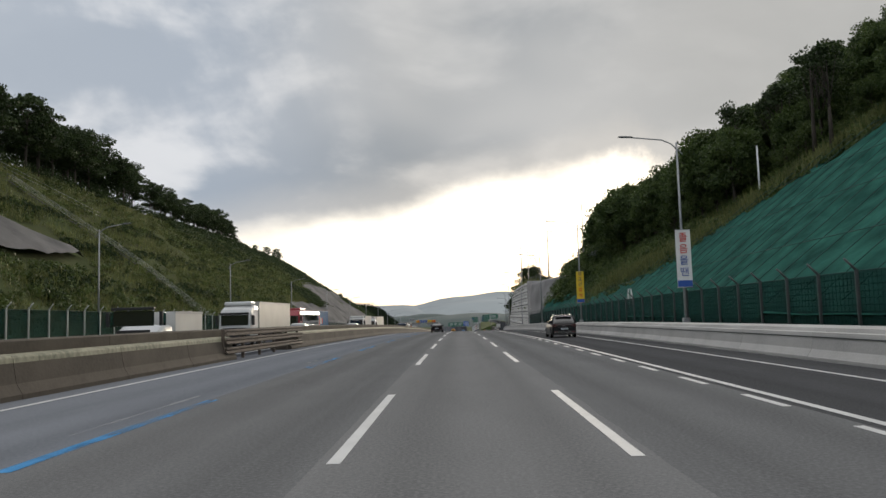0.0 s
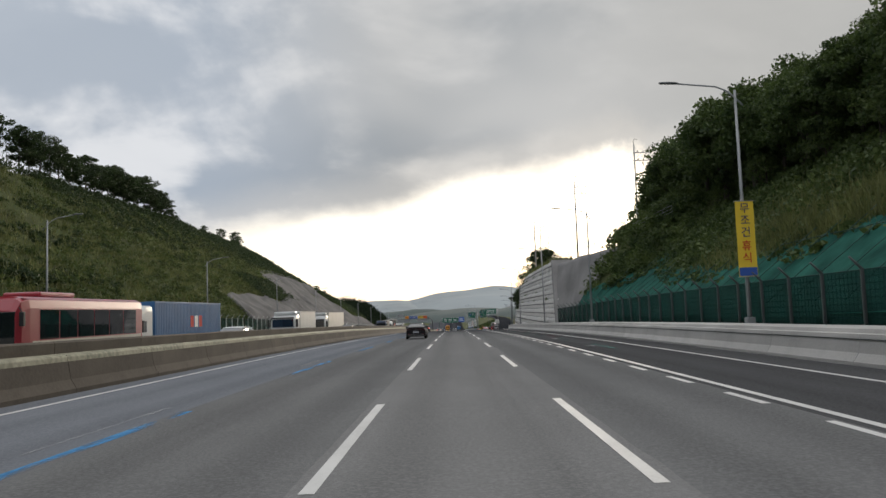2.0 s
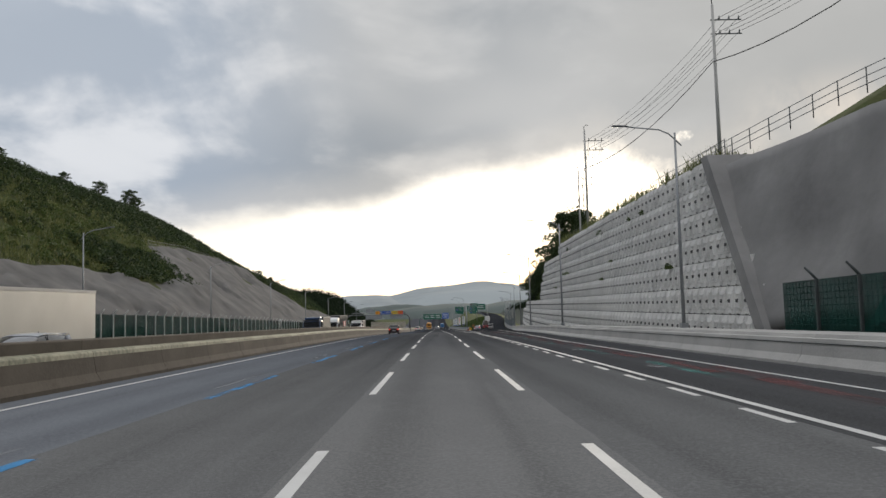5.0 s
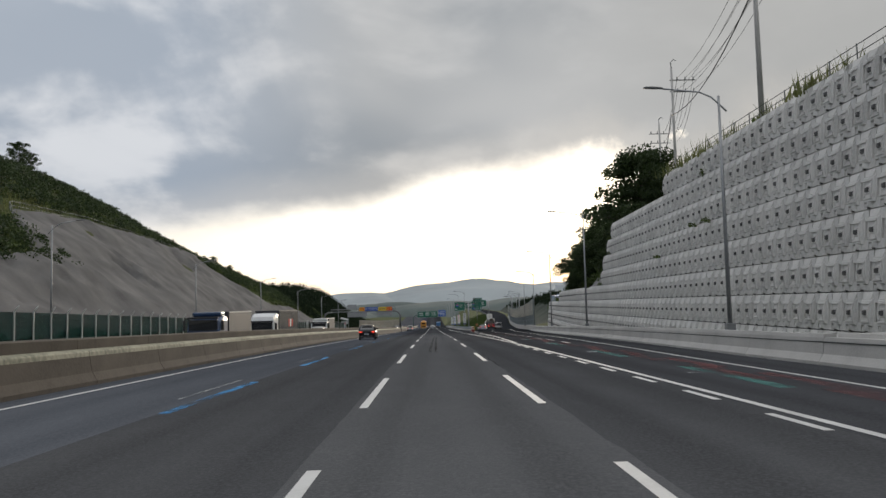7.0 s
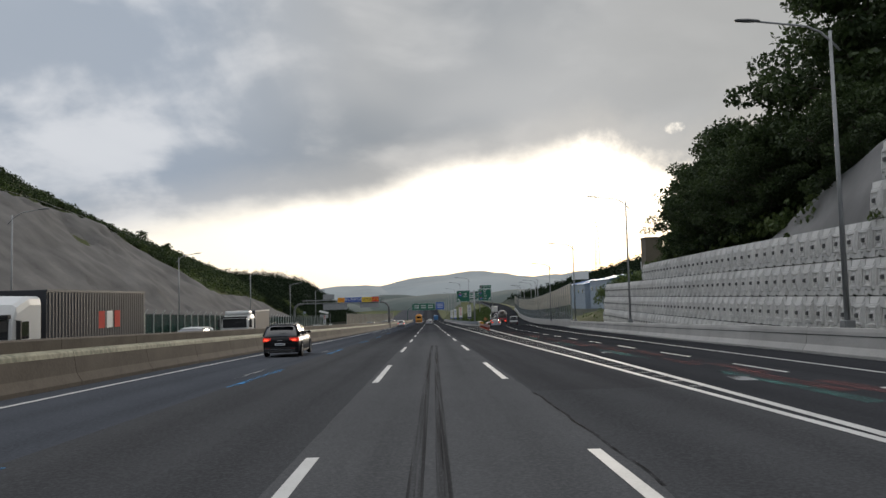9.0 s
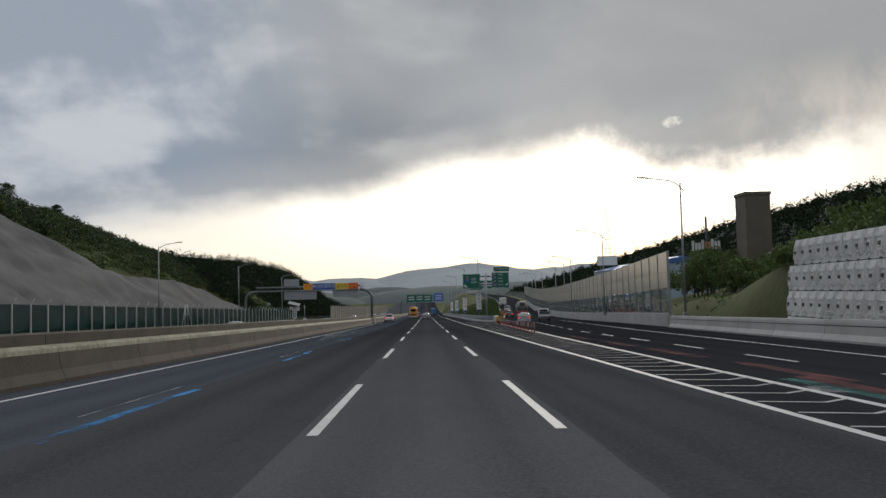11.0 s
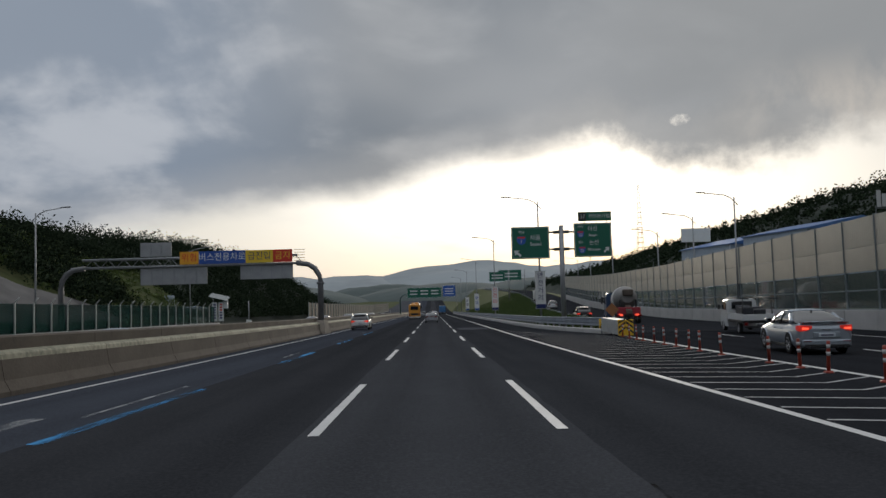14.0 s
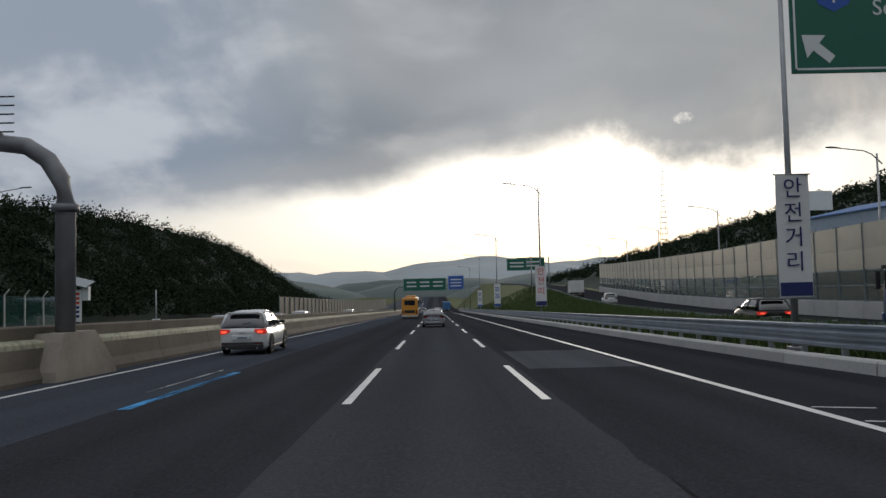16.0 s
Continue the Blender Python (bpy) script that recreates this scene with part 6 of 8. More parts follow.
def wood_cover(name, fz, ylim, xlim, count, leaf, label, material="leaf_far", r=3.6, lift=0.0):
    sp = []
    while len(sp) < count:
        x, y = RNG.uniform(*xlim), RNG.uniform(*ylim)
        z = fz(x, y)
        if z is not None and z > -50:
            sp.append((x, y, z + lift, r * RNG.uniform(0.6, 1.2), r * RNG.choice((0.7, 1.1, 1.5, 2.2)) * RNG.uniform(0.8, 1.2)))
    return scatter_leaves(name, sp, 80, leaf, material, label, "wood")


def hill_left_far(x, y):
    """The wooded hill behind the left slope."""
    k = float(lin(y, (400, 0.0), (450, 0.68), (520, 0.86), (580, 1.02), (640, 1.07), (690, 0.90), (730, 0.50), (775, 0.0)))
    f = min(1.0, max(0.0, (-45 - x) / 22))
    return float(rz(y)) + 18.5 * k * f - 1.0


vs, fs = [], []
hx, hy = np.arange(-190, -38, 3.0), np.arange(400, 792, 3.5)
for i, y in enumerate(hy):
    for j, x in enumerate(hx):
        vs.append((x, y, hill_left_far(x, y) + min(1.0, max(0.0, (-44 - x) / 6)) * float(lin(y, (428, 0), (446, 1), (750, 1), (785, 0))) * (3.2 + 2.0 * noise.noise((x * 0.16, y * 0.13, 0)) + 1.3 * noise.noise((x * 0.42, y * 0.36, 5)))))
        if i and j:
            o = i * len(hx) + j
            fs.append((o - len(hx) - 1, o - len(hx), o, o - 1))
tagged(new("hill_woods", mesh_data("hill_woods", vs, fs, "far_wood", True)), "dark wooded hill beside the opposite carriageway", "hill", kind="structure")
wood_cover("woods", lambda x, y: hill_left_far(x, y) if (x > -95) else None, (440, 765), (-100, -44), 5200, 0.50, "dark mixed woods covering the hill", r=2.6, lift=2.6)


def hill_right_far(x, y):
    """The long wooded hill beyond the noise barrier."""
    ridge = float(lin(x, (40, 0), (60, 2.0), (90, 14), (130, 30), (190, 46), (300, 60)))
    return -14.0 + ridge * float(lin(y, (380, 0.2), (470, 0.9), (600, 1.0), (800, 0.8), (1000, 0.5)))


vs, fs = [], []
hx, hy = np.arange(44, 420, 5.0), np.arange(380, 1010, 5.0)
for i, y in enumerate(hy):
    for j, x in enumerate(hx):
        vs.append((x, y, hill_right_far(x, y) + min(1.0, max(0.0, (x - 66) / 14)) * (4.2 + 2.6 * noise.noise((x * 0.1, y * 0.1, 3)) + 1.6 * noise.noise((x * 0.27, y * 0.25, 6)))))
        if i and j:
            o = i * len(hx) + j
            fs.append((o - len(hx) - 1, o - len(hx), o, o - 1))
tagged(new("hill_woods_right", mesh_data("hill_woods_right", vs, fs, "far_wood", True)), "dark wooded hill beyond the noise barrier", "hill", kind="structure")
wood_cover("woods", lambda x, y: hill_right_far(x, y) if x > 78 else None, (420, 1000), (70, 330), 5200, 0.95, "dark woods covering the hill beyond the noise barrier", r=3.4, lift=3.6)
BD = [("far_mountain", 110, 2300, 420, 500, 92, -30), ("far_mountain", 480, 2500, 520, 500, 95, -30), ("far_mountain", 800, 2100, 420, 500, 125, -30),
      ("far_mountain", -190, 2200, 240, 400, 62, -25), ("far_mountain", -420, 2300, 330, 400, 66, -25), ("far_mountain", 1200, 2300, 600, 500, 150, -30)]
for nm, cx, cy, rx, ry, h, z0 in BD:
    far_hill(nm, cx, cy, rx, ry, h, z0, "far_hill", "mountain on the horizon with haze put into its grey-blue colour")
for nm, cx, cy, rx, ry, h, z0 in (("far_hill", 25, 1330, 150, 160, 24, -18), ("far_hill", 190, 1200, 190, 180, 30, -18), ("far_hill", -260, 1250, 200, 160, 30, -18), ("far_hill", -70, 1500, 120, 120, 26, -18)):
    far_hill(nm, cx, cy, rx, ry, h, z0, "mid_hill", "dusky wooded hill in the distance")
# trees behind the low end of the panel wall and round the tower
spots = []
for k in range(34):
    y = rng.uniform(312, 412)
    x = float(lin(y, (312, 29), (345, 34), (400, 40))) + rng.uniform(0, 16)
    spots.append((2 if k % 2 else 3, x, y, float(rz(y)) - 0.6 + 0.12 * (x - 28), rng.uniform(0.7, 1.1), rng.uniform(0, 360)))
proto_home(TREES, spots, "trees behind the wall")

# ---- exit: noise barrier, posts, signs, gantry ----
noise_wall = empty("noise_barrier", "tall noise barrier with dark panes below and beige metal panels above", "noise barrier", kind="structure")
BAY = 4.0
nb_post = bm_data("post", box(boxm(-0.02, 0.02, -0.09, 0.09, 1.1, 6.75), -0.12, 0.12, -0.10, -0.07, 1.1, 6.75), "noise_base")
nb_base = bm_data("base", boxm(-0.25, 0.3, 0.01, BAY - 0.01, -0.4, 1.15, bevel=0.03), "concrete")
nb_pane = bm_data("pane", boxm(-0.02, 0.02, 0.10, BAY - 0.10, 0.0, 1.02, bevel=0.008), "noise_dark")
nb_rail = bm_data("pane_rail", boxm(-0.05, 0.05, 0.08, BAY - 0.08, 0.0, 0.07, bevel=0.01), "noise_base")
bm = boxm(-0.05, 0.05, 0.09, BAY - 0.09, 0.0, 1.45)
for k in range(2):
    box(bm, -0.062, -0.045, 0.09, BAY - 0.09, 0.02 + 0.72 * k, 0.70 + 0.72 * k, 0.006)
nb_low = bm_data("panel", bm, "noise_panel")
bm = boxm(-0.05, 0.05, 0.09, BAY - 0.09, 0.0, 1.75)
for k in range(15):
    yy = 0.16 + 0.25 * k
    box(bm, -0.062, -0.045, yy, yy + 0.2, 0.03, 1.72)
nb_high = bm_data("panel", bm, "noise_grey")
y = 345.0
while y < 592:
    dxdy = float(xb(y + BAY) - xb(y)) / BAY
    zz = float(ramp_z(y)) if y > 405 else float(rz(y))
    z2 = float(ramp_z(y + BAY)) if y + BAY > 405 else float(rz(y + BAY))
    m = pose(float(xb(y)) + 0.9, y, zz, 0, 0, -math.degrees(math.atan(dxdy))) @ pose(0, 0, 0, math.degrees(math.atan((z2 - zz) / BAY)))
    part("post", nb_post, noise_wall, m=m)
    part("base", nb_base, noise_wall, m=m)
    for dz in (1.25, 2.38):
        part("pane", nb_pane, noise_wall, m=m @ pose(0, 0, dz))
        part("pane_rail", nb_rail, noise_wall, m=m @ pose(0, 0, dz - 0.09))
    part("panel", nb_low, noise_wall, m=m @ pose(0, 0, 3.46))
    part("panel", nb_high, noise_wall, m=m @ pose(0, 0, 4.93))
    y += BAY

# flexible delineator posts along the gore
bm = bmesh.new()
tube(bm, [(0, 0, 0), (0, 0, 0.05)], 0.13, 0.10, 10)
tube(bm, [(0, 0, 0.05), (0, 0, 0.72), (0, 0, 0.78)], 0.045, 0.04, 10)
dl_body = bm_data("tube", bm, "orange_plastic")
dl_band = bm_data("band", tube(bmesh.new(), [(0, 0, 0), (0, 0, 0.09)], 0.049, 0.049, 10), "trim_pale")
dl = empty("delineator_post", "orange flexible delineator post with pale bands", "delineator post", "posts along the gore")
part("tube", dl_body, dl)
for z in (0.42, 0.6):
    part("band", dl_band, dl, m=pose(0, 0, z))
first = True
for k in range(31):
    y = 336.5 + 2.05 * k + (0.5 if k % 5 == 2 else 0)
    m = at(float(gore_r(y)) - 0.45, y)
    if first:
        dl.matrix_world, first = m, False
    elif k not in (12, 20):
        copy_thing(dl, m @ pose(0, 0, 0, 0, (k * 37 % 7) - 3, 0))

# crash cushion at the nose of the gore
cush = empty("crash_cushion", "steel crash cushion with a black and yellow chevron face", "crash cushion", at=(11.35, 398.6, float(rz(398.6))))
part("body", boxm(-0.42, 0.42, 0.1, 4.6, 0.12, 0.95, bevel=0.06), cush, "steel_white")
for k in range(4):
    for s in (-1, 1):
        part("beam", loft(bmesh.new(), [[(s * (0.43 + 0.4 * px), yy, 0.10 + 0.22 * k + pz * 0.6) for px, pz in W_BEAM] for yy in (0.12, 4.6)], smooth=False), cush, "steel_white")
face = part("face_plate", boxm(-0.46, 0.46, -0.02, 0.10, 0.05, 1.0, bevel=0.03), cush, "yellow_paint")
for k in range(3):
    for s in (-1, 1):
        bm = bmesh.new()
        z = 0.15 + 0.3 * k
        loft(bm, [[(s * 0.02, yy, z + 0.32), (s * 0.44, yy, z), (s * 0.44, yy, z + 0.13), (s * 0.02, yy, z + 0.45 if k < 2 else 0.98)] for yy in (-0.028, -0.022)], smooth=False)
        bmesh.ops.recalc_face_normals(bm, faces=bm.faces)
        part("chevron", bm, face, "black_paint")
nose = empty("hazard_board", "black and yellow striped hazard board on the rail end", "hazard board", at=(11.55, 404.3, float(rz(404.3))))
part("board", boxm(-0.55, 0.55, -0.03, 0.03, 0.35, 1.0, bevel=0.01), nose, "yellow_paint")
for k in range(5):
    x = -0.52 + 0.22 * k
    part("stripe", loft(bmesh.new(), [[(x, yy, 0.37), (x + 0.1, yy, 0.37), (min(0.53, x + 0.34), yy, 0.98), (min(0.5, x + 0.24), yy, 0.98)] for yy in (-0.04, -0.034)], smooth=False), nose, "black_paint")
for s in (-0.4, 0.4):
    part("leg", boxm(s - 0.05, s + 0.05, 0.03, 0.12, -0.05, 0.6), nose, "steel_grey")
warn = empty("warning_sign", "rusty orange diamond warning sign on a short post", "road sign", at=(13.0, 409.0, float(rz(409))))
part("post", tube(bmesh.new(), [(0, 0, -0.3), (0, 0, 1.3)], 0.035, 0.035, 8), warn, "steel_dark")
part("plate", boxm(-0.36, 0.36, -0.02, 0.02, -0.36, 0.36, bevel=0.01), warn, "sign_orange", m=pose(0, -0.04, 1.55, 0, 45, 0))


# ---- direction signs ----
def sheet(parent, name, x0, x1, z0, z1, material, y=-0.06, rim=True, label=""):
    p = part(name, boxm(x0, x1, y, y + 0.05, z0, z1, bevel=0.012), parent, material, label)
    if rim:
        for a, b, c, d in ((x0, x1, z1 - 0.10, z1 - 0.06), (x0, x1, z0 + 0.06, z0 + 0.10), (x0 + 0.06, x0 + 0.10, z0, z1), (x1 - 0.10, x1 - 0.06, z0, z1)):
            part("border", boxm(max(a, x0 + 0.06), min(b, x1 - 0.06), y - 0.006, y - 0.001, max(c, z0 + 0.06), min(d, z1 - 0.06)), p, "sign_white")
    return p


def text_at(parent, body, x, z, size, material, y):
    return text_part("lettering", body, size, material, parent, Matrix.Translation((x, y, z)) @ FACING)


def shield(parent, x, z, s, y, number):
    bm = bmesh.new()
    out = [(-0.42, 0.40), (0, 0.48), (0.42, 0.40), (0.50, 0.05), (0.36, -0.30), (0, -0.48), (-0.36, -0.30), (-0.50, 0.05)]
    loft(bm, [[(x + s * a, yy, z + s * b) for a, b in out] for yy in (y - 0.006, y - 0.001)], smooth=False)
    sh_ = part("shield", bm, parent, "sign_blue")
    part("shield_top", boxm(x - 0.40 * s, x + 0.40 * s, y - 0.010, y - 0.0065, z + 0.22 * s, z + 0.40 * s), sh_, "cloth_red")
    text_at(sh_, number, x, z - 0.10 * s, 0.55 * s, "sign_white", y - 0.012)


def arrow(parent, x, z, s, turn, y, material="sign_white"):
    bm = bmesh.new()
    pts = [(-0.12, -0.5), (0.12, -0.5), (0.12, 0.02), (0.38, 0.02), (0, 0.5), (-0.38, 0.02), (-0.12, 0.02)]
    c, sn = math.cos(radians(turn)), math.sin(radians(turn))
    loft(bm, [[(x + s * (a * c - b * sn), yy, z + s * (a * sn + b * c)) for a, b in pts] for yy in (y - 0.007, y - 0.001)], smooth=False)
    part("arrow", bm, parent, material)


SY = 417.9
sgn = empty("direction_sign", "two green direction panels on one tall steel post", "road sign", at=(11.0, SY, float(rz(SY))))
part("post", tube(bmesh.new(), [(0, 0, -0.3), (0, 0, 8.75)], 0.22, 0.20, 16), sgn, "steel_grey")
for z in (6.75, 8.2):
    for s in (-1, 1):
        part("arm", tube(bmesh.new(), [(s * 0.15, 0, z), (s * 1.2, 0, z)], 0.075, 0.075, 10), sgn, "steel_dark")
        part("clamp", tube(bmesh.new(), [(s * 0.2, 0, z), (s * 0.32, 0, z), (s * 0.55, 0, z), (s * 0.66, 0, z)], 0.14, 0.14, 10), sgn, "steel_dark")
lp = sheet(sgn, "sign_panel", -4.27, -1.05, 5.98, 8.70, "sign_green", -0.14)
FY = -0.141
shield(lp, -3.42, 7.55, 0.80, FY, "1")
text_at(lp, "북N", -3.42, 8.22, 0.30, "sign_white", FY - 0.003)
text_at(lp, "서울", -2.25, 7.75, 0.52, "sign_white", FY - 0.003)
text_at(lp, "Seoul", -2.2, 7.22, 0.44, "sign_white", FY - 0.003)
arrow(lp, -3.78, 6.48, 0.75, 50, FY)
rp = sheet(sgn, "sign_panel", 1.05, 4.25, 6.02, 8.90, "sign_green", -0.14)
shield(rp, 1.62, 7.95, 0.62, FY, "32")
shield(rp, 1.72, 6.62, 0.62, FY, "25")
text_at(rp, "서W", 1.62, 8.58, 0.26, "sign_white", FY - 0.003)
text_at(rp, "남S", 1.62, 7.28, 0.26, "sign_white", FY - 0.003)
text_at(rp, "아산", 2.65, 8.40, 0.46, "sign_white", FY - 0.003)
text_at(rp, "Asan", 2.65, 7.86, 0.36, "sign_white", FY - 0.003)
text_at(rp, "논산", 2.75, 7.22, 0.46, "sign_white", FY - 0.003)
text_at(rp, "Nonsan", 2.75, 6.65, 0.36, "sign_white", FY - 0.003)
arrow(rp, 3.80, 6.62, 0.62, -45, FY)
ex = sheet(sgn, "exit_panel", 1.45, 4.30, 9.06, 9.85, "sign_green", -0.12, False)
part("number_plate", boxm(1.52, 2.15, -0.128, -0.122, 9.12, 9.79), ex, "black_paint")
text_at(ex, "37", 1.84, 9.45, 0.46, "sign_white", -0.134)
text_at(ex, "천안분기점", 3.25, 9.45, 0.40, "sign_white", -0.126)
for x in (2.0, 3.0, 3.9):
    part("strut", boxm(x - 0.03, x + 0.03, -0.10, -0.05, 8.8, 9.2), sgn, "steel_dark")


def banner(x, y, z0, z1, w, cloth, words, label, foot="cloth_blue"):
    """A cloth banner on a lamp post: letters stacked, each (character, material, height share)."""
    b = empty("banner", label, "banner", "banners on the lamp posts", at=(x, y, float(rz(y))))
    bm = bmesh.new()
    n = 12
    rings = []
    for i in range(n + 1):
        z = z0 + (z1 - z0) * i / n
        wv = 0.015 * math.sin(i * 0.9)
        rings.append([(-w / 2, -0.20 + wv, z), (w / 2, -0.20 - wv, z), (w / 2, -0.192 - wv, z), (-w / 2, -0.192 + wv, z)])
    loft(bm, rings, smooth=False)
    bmesh.ops.recalc_face_normals(bm, faces=bm.faces)
    c = part("cloth", bm, b, cloth)
    part("hem", boxm(-w / 2 + 0.02, w / 2 - 0.02, -0.226, -0.218, z0 + 0.04, z0 + 0.04 + 0.11 * (z1 - z0)), c, foot)
    for z in (z0 - 0.01, z1 + 0.01):
        part("rod", tube(bmesh.new(), [(-w / 2 - 0.05, -0.2, z), (w / 2 + 0.05, -0.2, z)], 0.02, 0.02, 6), b, "steel_grey")
        part("bracket", tube(bmesh.new(), [(0, -0.2, z), (0, 0.02, z)], 0.03, 0.03, 6), b, "steel_grey")
    for ch, m_, f, s in words:
        if ch:
            text_part("lettering", ch, s, m_, c, Matrix.Translation((0, -0.225, z0 + (z1 - z0) * f)) @ FACING)
        else:
            for q in (-0.10, 0.0, 0.10):
                part("bar", boxm(-s * 0.42, s * 0.42, -0.226, -0.219, z0 + (z1 - z0) * f + q * s * 3 - 0.05, z0 + (z1 - z0) * f + q * s * 3 + 0.05), c, m_)
    return b


banner(13.6, 52.5, 3.1, 6.62, 0.92, "cloth_white", [("졸", "cloth_red", 0.86, 0.62), ("음", "cloth_red", 0.66, 0.62), ("올", "cloth_blue", 0.46, 0.62), ("땐", "cloth_blue", 0.26, 0.62)], "white road safety banner with red and blue letters")
banner(13.6, 92.5, 3.15, 6.70, 0.86, "cloth_yellow", [("무", "cloth_navy", 0.90, 0.52), ("조", "cloth_navy", 0.74, 0.52), ("건", "cloth_navy", 0.58, 0.52), ("휴", "cloth_red", 0.40, 0.52), ("식", "cloth_red", 0.24, 0.52)], "yellow road safety banner with dark blue and red letters")
banner(10.1, 425.3, 1.75, 5.25, 0.96, "cloth_white", [("안", "cloth_navy", 0.88, 0.62), ("전", "cloth_navy", 0.68, 0.62), ("거", "cloth_navy", 0.48, 0.62), ("리", "cloth_navy", 0.28, 0.62)], "white road safety banner with navy letters", "cloth_navy")
banner(10.0, 477, 1.6, 5.4, 1.05, "cloth_white", [("안", "cloth_red", 0.86, 0.8), ("전", "cloth_red", 0.62, 0.8), ("띠", "cloth_red", 0.36, 0.8)], "white road safety banner with red letters", "cloth_navy")
banner(10.0, 529, 1.6, 5.4, 1.05, "cloth_white", [("", "cloth_blue", 0.75, 0.8), ("", "cloth_blue", 0.45, 0.8)], "white road safety banner with blue lettering")
banner(10.0, 578, 1.6, 5.4, 1.05, "cloth_white", [("", "cloth_navy", 0.75, 0.8), ("", "cloth_navy", 0.45, 0.8)], "white road safety banner with dark lettering")

# gantry over the opposite carriageway
GY = 425.0
gan = empty("sign_gantry", "grey steel sign gantry arching over the opposite carriageway", "sign gantry", at=(0, GY, float(rz(GY))))
arch = lambda sx, x0: [(x0, 0, 0.6), (x0, 0, 4.8), (x0 + sx * 0.12, 0, 5.5), (x0 + sx * 0.5, 0, 6.1), (x0 + sx * 1.1, 0, 6.5), (x0 + sx * 2.2, 0, 6.65)]
part("column", tube(bmesh.new(), arch(-1, -10.5), 0.27, 0.24, 14), gan, "steel_bronze")
part("column", tube(bmesh.new(), arch(1, -34.6), 0.27, 0.24, 14), gan, "steel_bronze")
part("collar", tube(bmesh.new(), [(-10.5, 0, 4.62), (-10.5, 0, 4.72), (-10.5, 0, 4.82)], 0.36, 0.36, 14), gan, "steel_bronze")
for dz in (0, 0.75):
    part("beam", tube(bmesh.new(), [(-32.6, 0, 6.65 + dz), (-12.6, 0, 6.65 + dz)], 0.12, 0.12, 10), gan, "steel_grey")
for k in range(14):
    x = -32.4 + 1.45 * k
    part("brace", tube(bmesh.new(), [(x, 0, 6.65), (x + 0.72, 0, 7.4), (x + 1.45, 0, 6.65)], 0.04, 0.04, 6), gan, "steel_grey")
for x0, x1, z0, z1 in ((-27.25, -21.1, 4.95, 6.5), (-17.95, -13.1, 5.25, 6.6), (-27.25, -24.4, 7.6, 8.9)):
    b = part("sign_back", boxm(x0, x1, 0.16, 0.22, z0, z1, bevel=0.01), gan, "sign_back")
    n = int((x1 - x0) / 0.95)
    for k in range(n + 1):
        x = x0 + (x1 - x0) * k / n
        part("rib", boxm(x - 0.03, x + 0.03, 0.10, 0.16, z0, z1), b, "steel_grey")
for x0, x1, m_, word, col in ((-23.5, -21.75, "cloth_orange", "위험", "cloth_red"), (-21.75, -17.4, "cloth_blue", "버스전용차로", "sign_white"), (-17.4, -14.85, "cloth_yellow", "급진입", "cloth_navy"), (-14.85, -13.05, "cloth_red", "금지", "cloth_yellow")):
    c = part("banner_cloth", boxm(x0, x1 - 0.005, -0.24, -0.18, 6.78, 7.95), gan, m_)
    text_part("lettering", word, 0.80, col, c, Matrix.Translation(((x0 + x1) / 2, -0.246, 7.36)) @ FACING)
for k in range(5):
    part("ladder_rung", tube(bmesh.new(), [(-12.9, -0.1, 6.9 + 0.25 * k), (-11.9, -0.1, 6.9 + 0.25 * k)], 0.025, 0.025, 5), gan, "steel_dark")
part("footing", loft(bmesh.new(), [[(-10.5 + sx * w, sy * l, z) for sx, sy in ((-1, -1), (1, -1), (1, 1), (-1, 1))] for w, l, z in ((0.66, 1.9, -0.1), (0.60, 1.75, 0.3), (0.46, 1.15, 1.05), (0.42, 0.95, 1.25))], smooth=False), gan, "concrete_stain")

# overhead signs further along
far = empty("sign_gantry", "green and blue overhead signs on a curved mast", "sign gantry", at=(0, 600, float(rz(600))))
part("mast", tube(bmesh.new(), [(-10.6, 0, 0.5), (-10.6, 0, 5.5), (-10.3, 0, 6.5), (-9.4, 0, 7.1), (7.5, 0, 7.3)], 0.22, 0.16, 10), far, "steel_green")
f1 = sheet(far, "sign_panel", -8.3, 2.7, 6.0, 9.2, "sign_green", -0.3)
f2 = sheet(far, "sign_panel", 3.2, 7.2, 6.2, 9.7, "sign_blue", -0.3)
for x in (-6.2, -2.8, 0.6):
    for z in (8.2, 7.2):
        part("bar", boxm(x - 1.2, x + 1.2, -0.31, -0.301, z - 0.18, z + 0.18), f1, "sign_white")
for z in (8.7, 7.9, 7.1):
    part("bar", boxm(3.8, 6.6, -0.31, -0.301, z - 0.15, z + 0.15), f2, "sign_white")
for x0, y0, w, hgt in ((20.5, 596, 5.0, 3.0), (27.0, 620, 8.0, 3.6)):
    zb = float(ramp_z(y0))
    s_ = empty("ramp_sign", "green overhead sign on the exit ramp", "road sign", at=(x0, y0, zb))
    part("post", tube(bmesh.new(), [(w / 2 + 1.2, 0.2, -1), (w / 2 + 1.2, 0.2, 9.2)], 0.2, 0.18, 10), s_, "steel_grey")
    part("arm", tube(bmesh.new(), [(-w / 2, 0.1, 7.3), (w / 2 + 1.2, 0.1, 7.3)], 0.1, 0.1, 8), s_, "steel_grey")
    p = sheet(s_, "sign_panel", -w / 2, w / 2, 5.6, 5.6 + hgt, "sign_green", -0.1)
    for z in (0.65, 0.35):
        part("bar", boxm(-w * 0.35, w * 0.35, -0.11, -0.101, 5.6 + hgt * z - 0.2, 5.6 + hgt * z + 0.2), p, "sign_white")


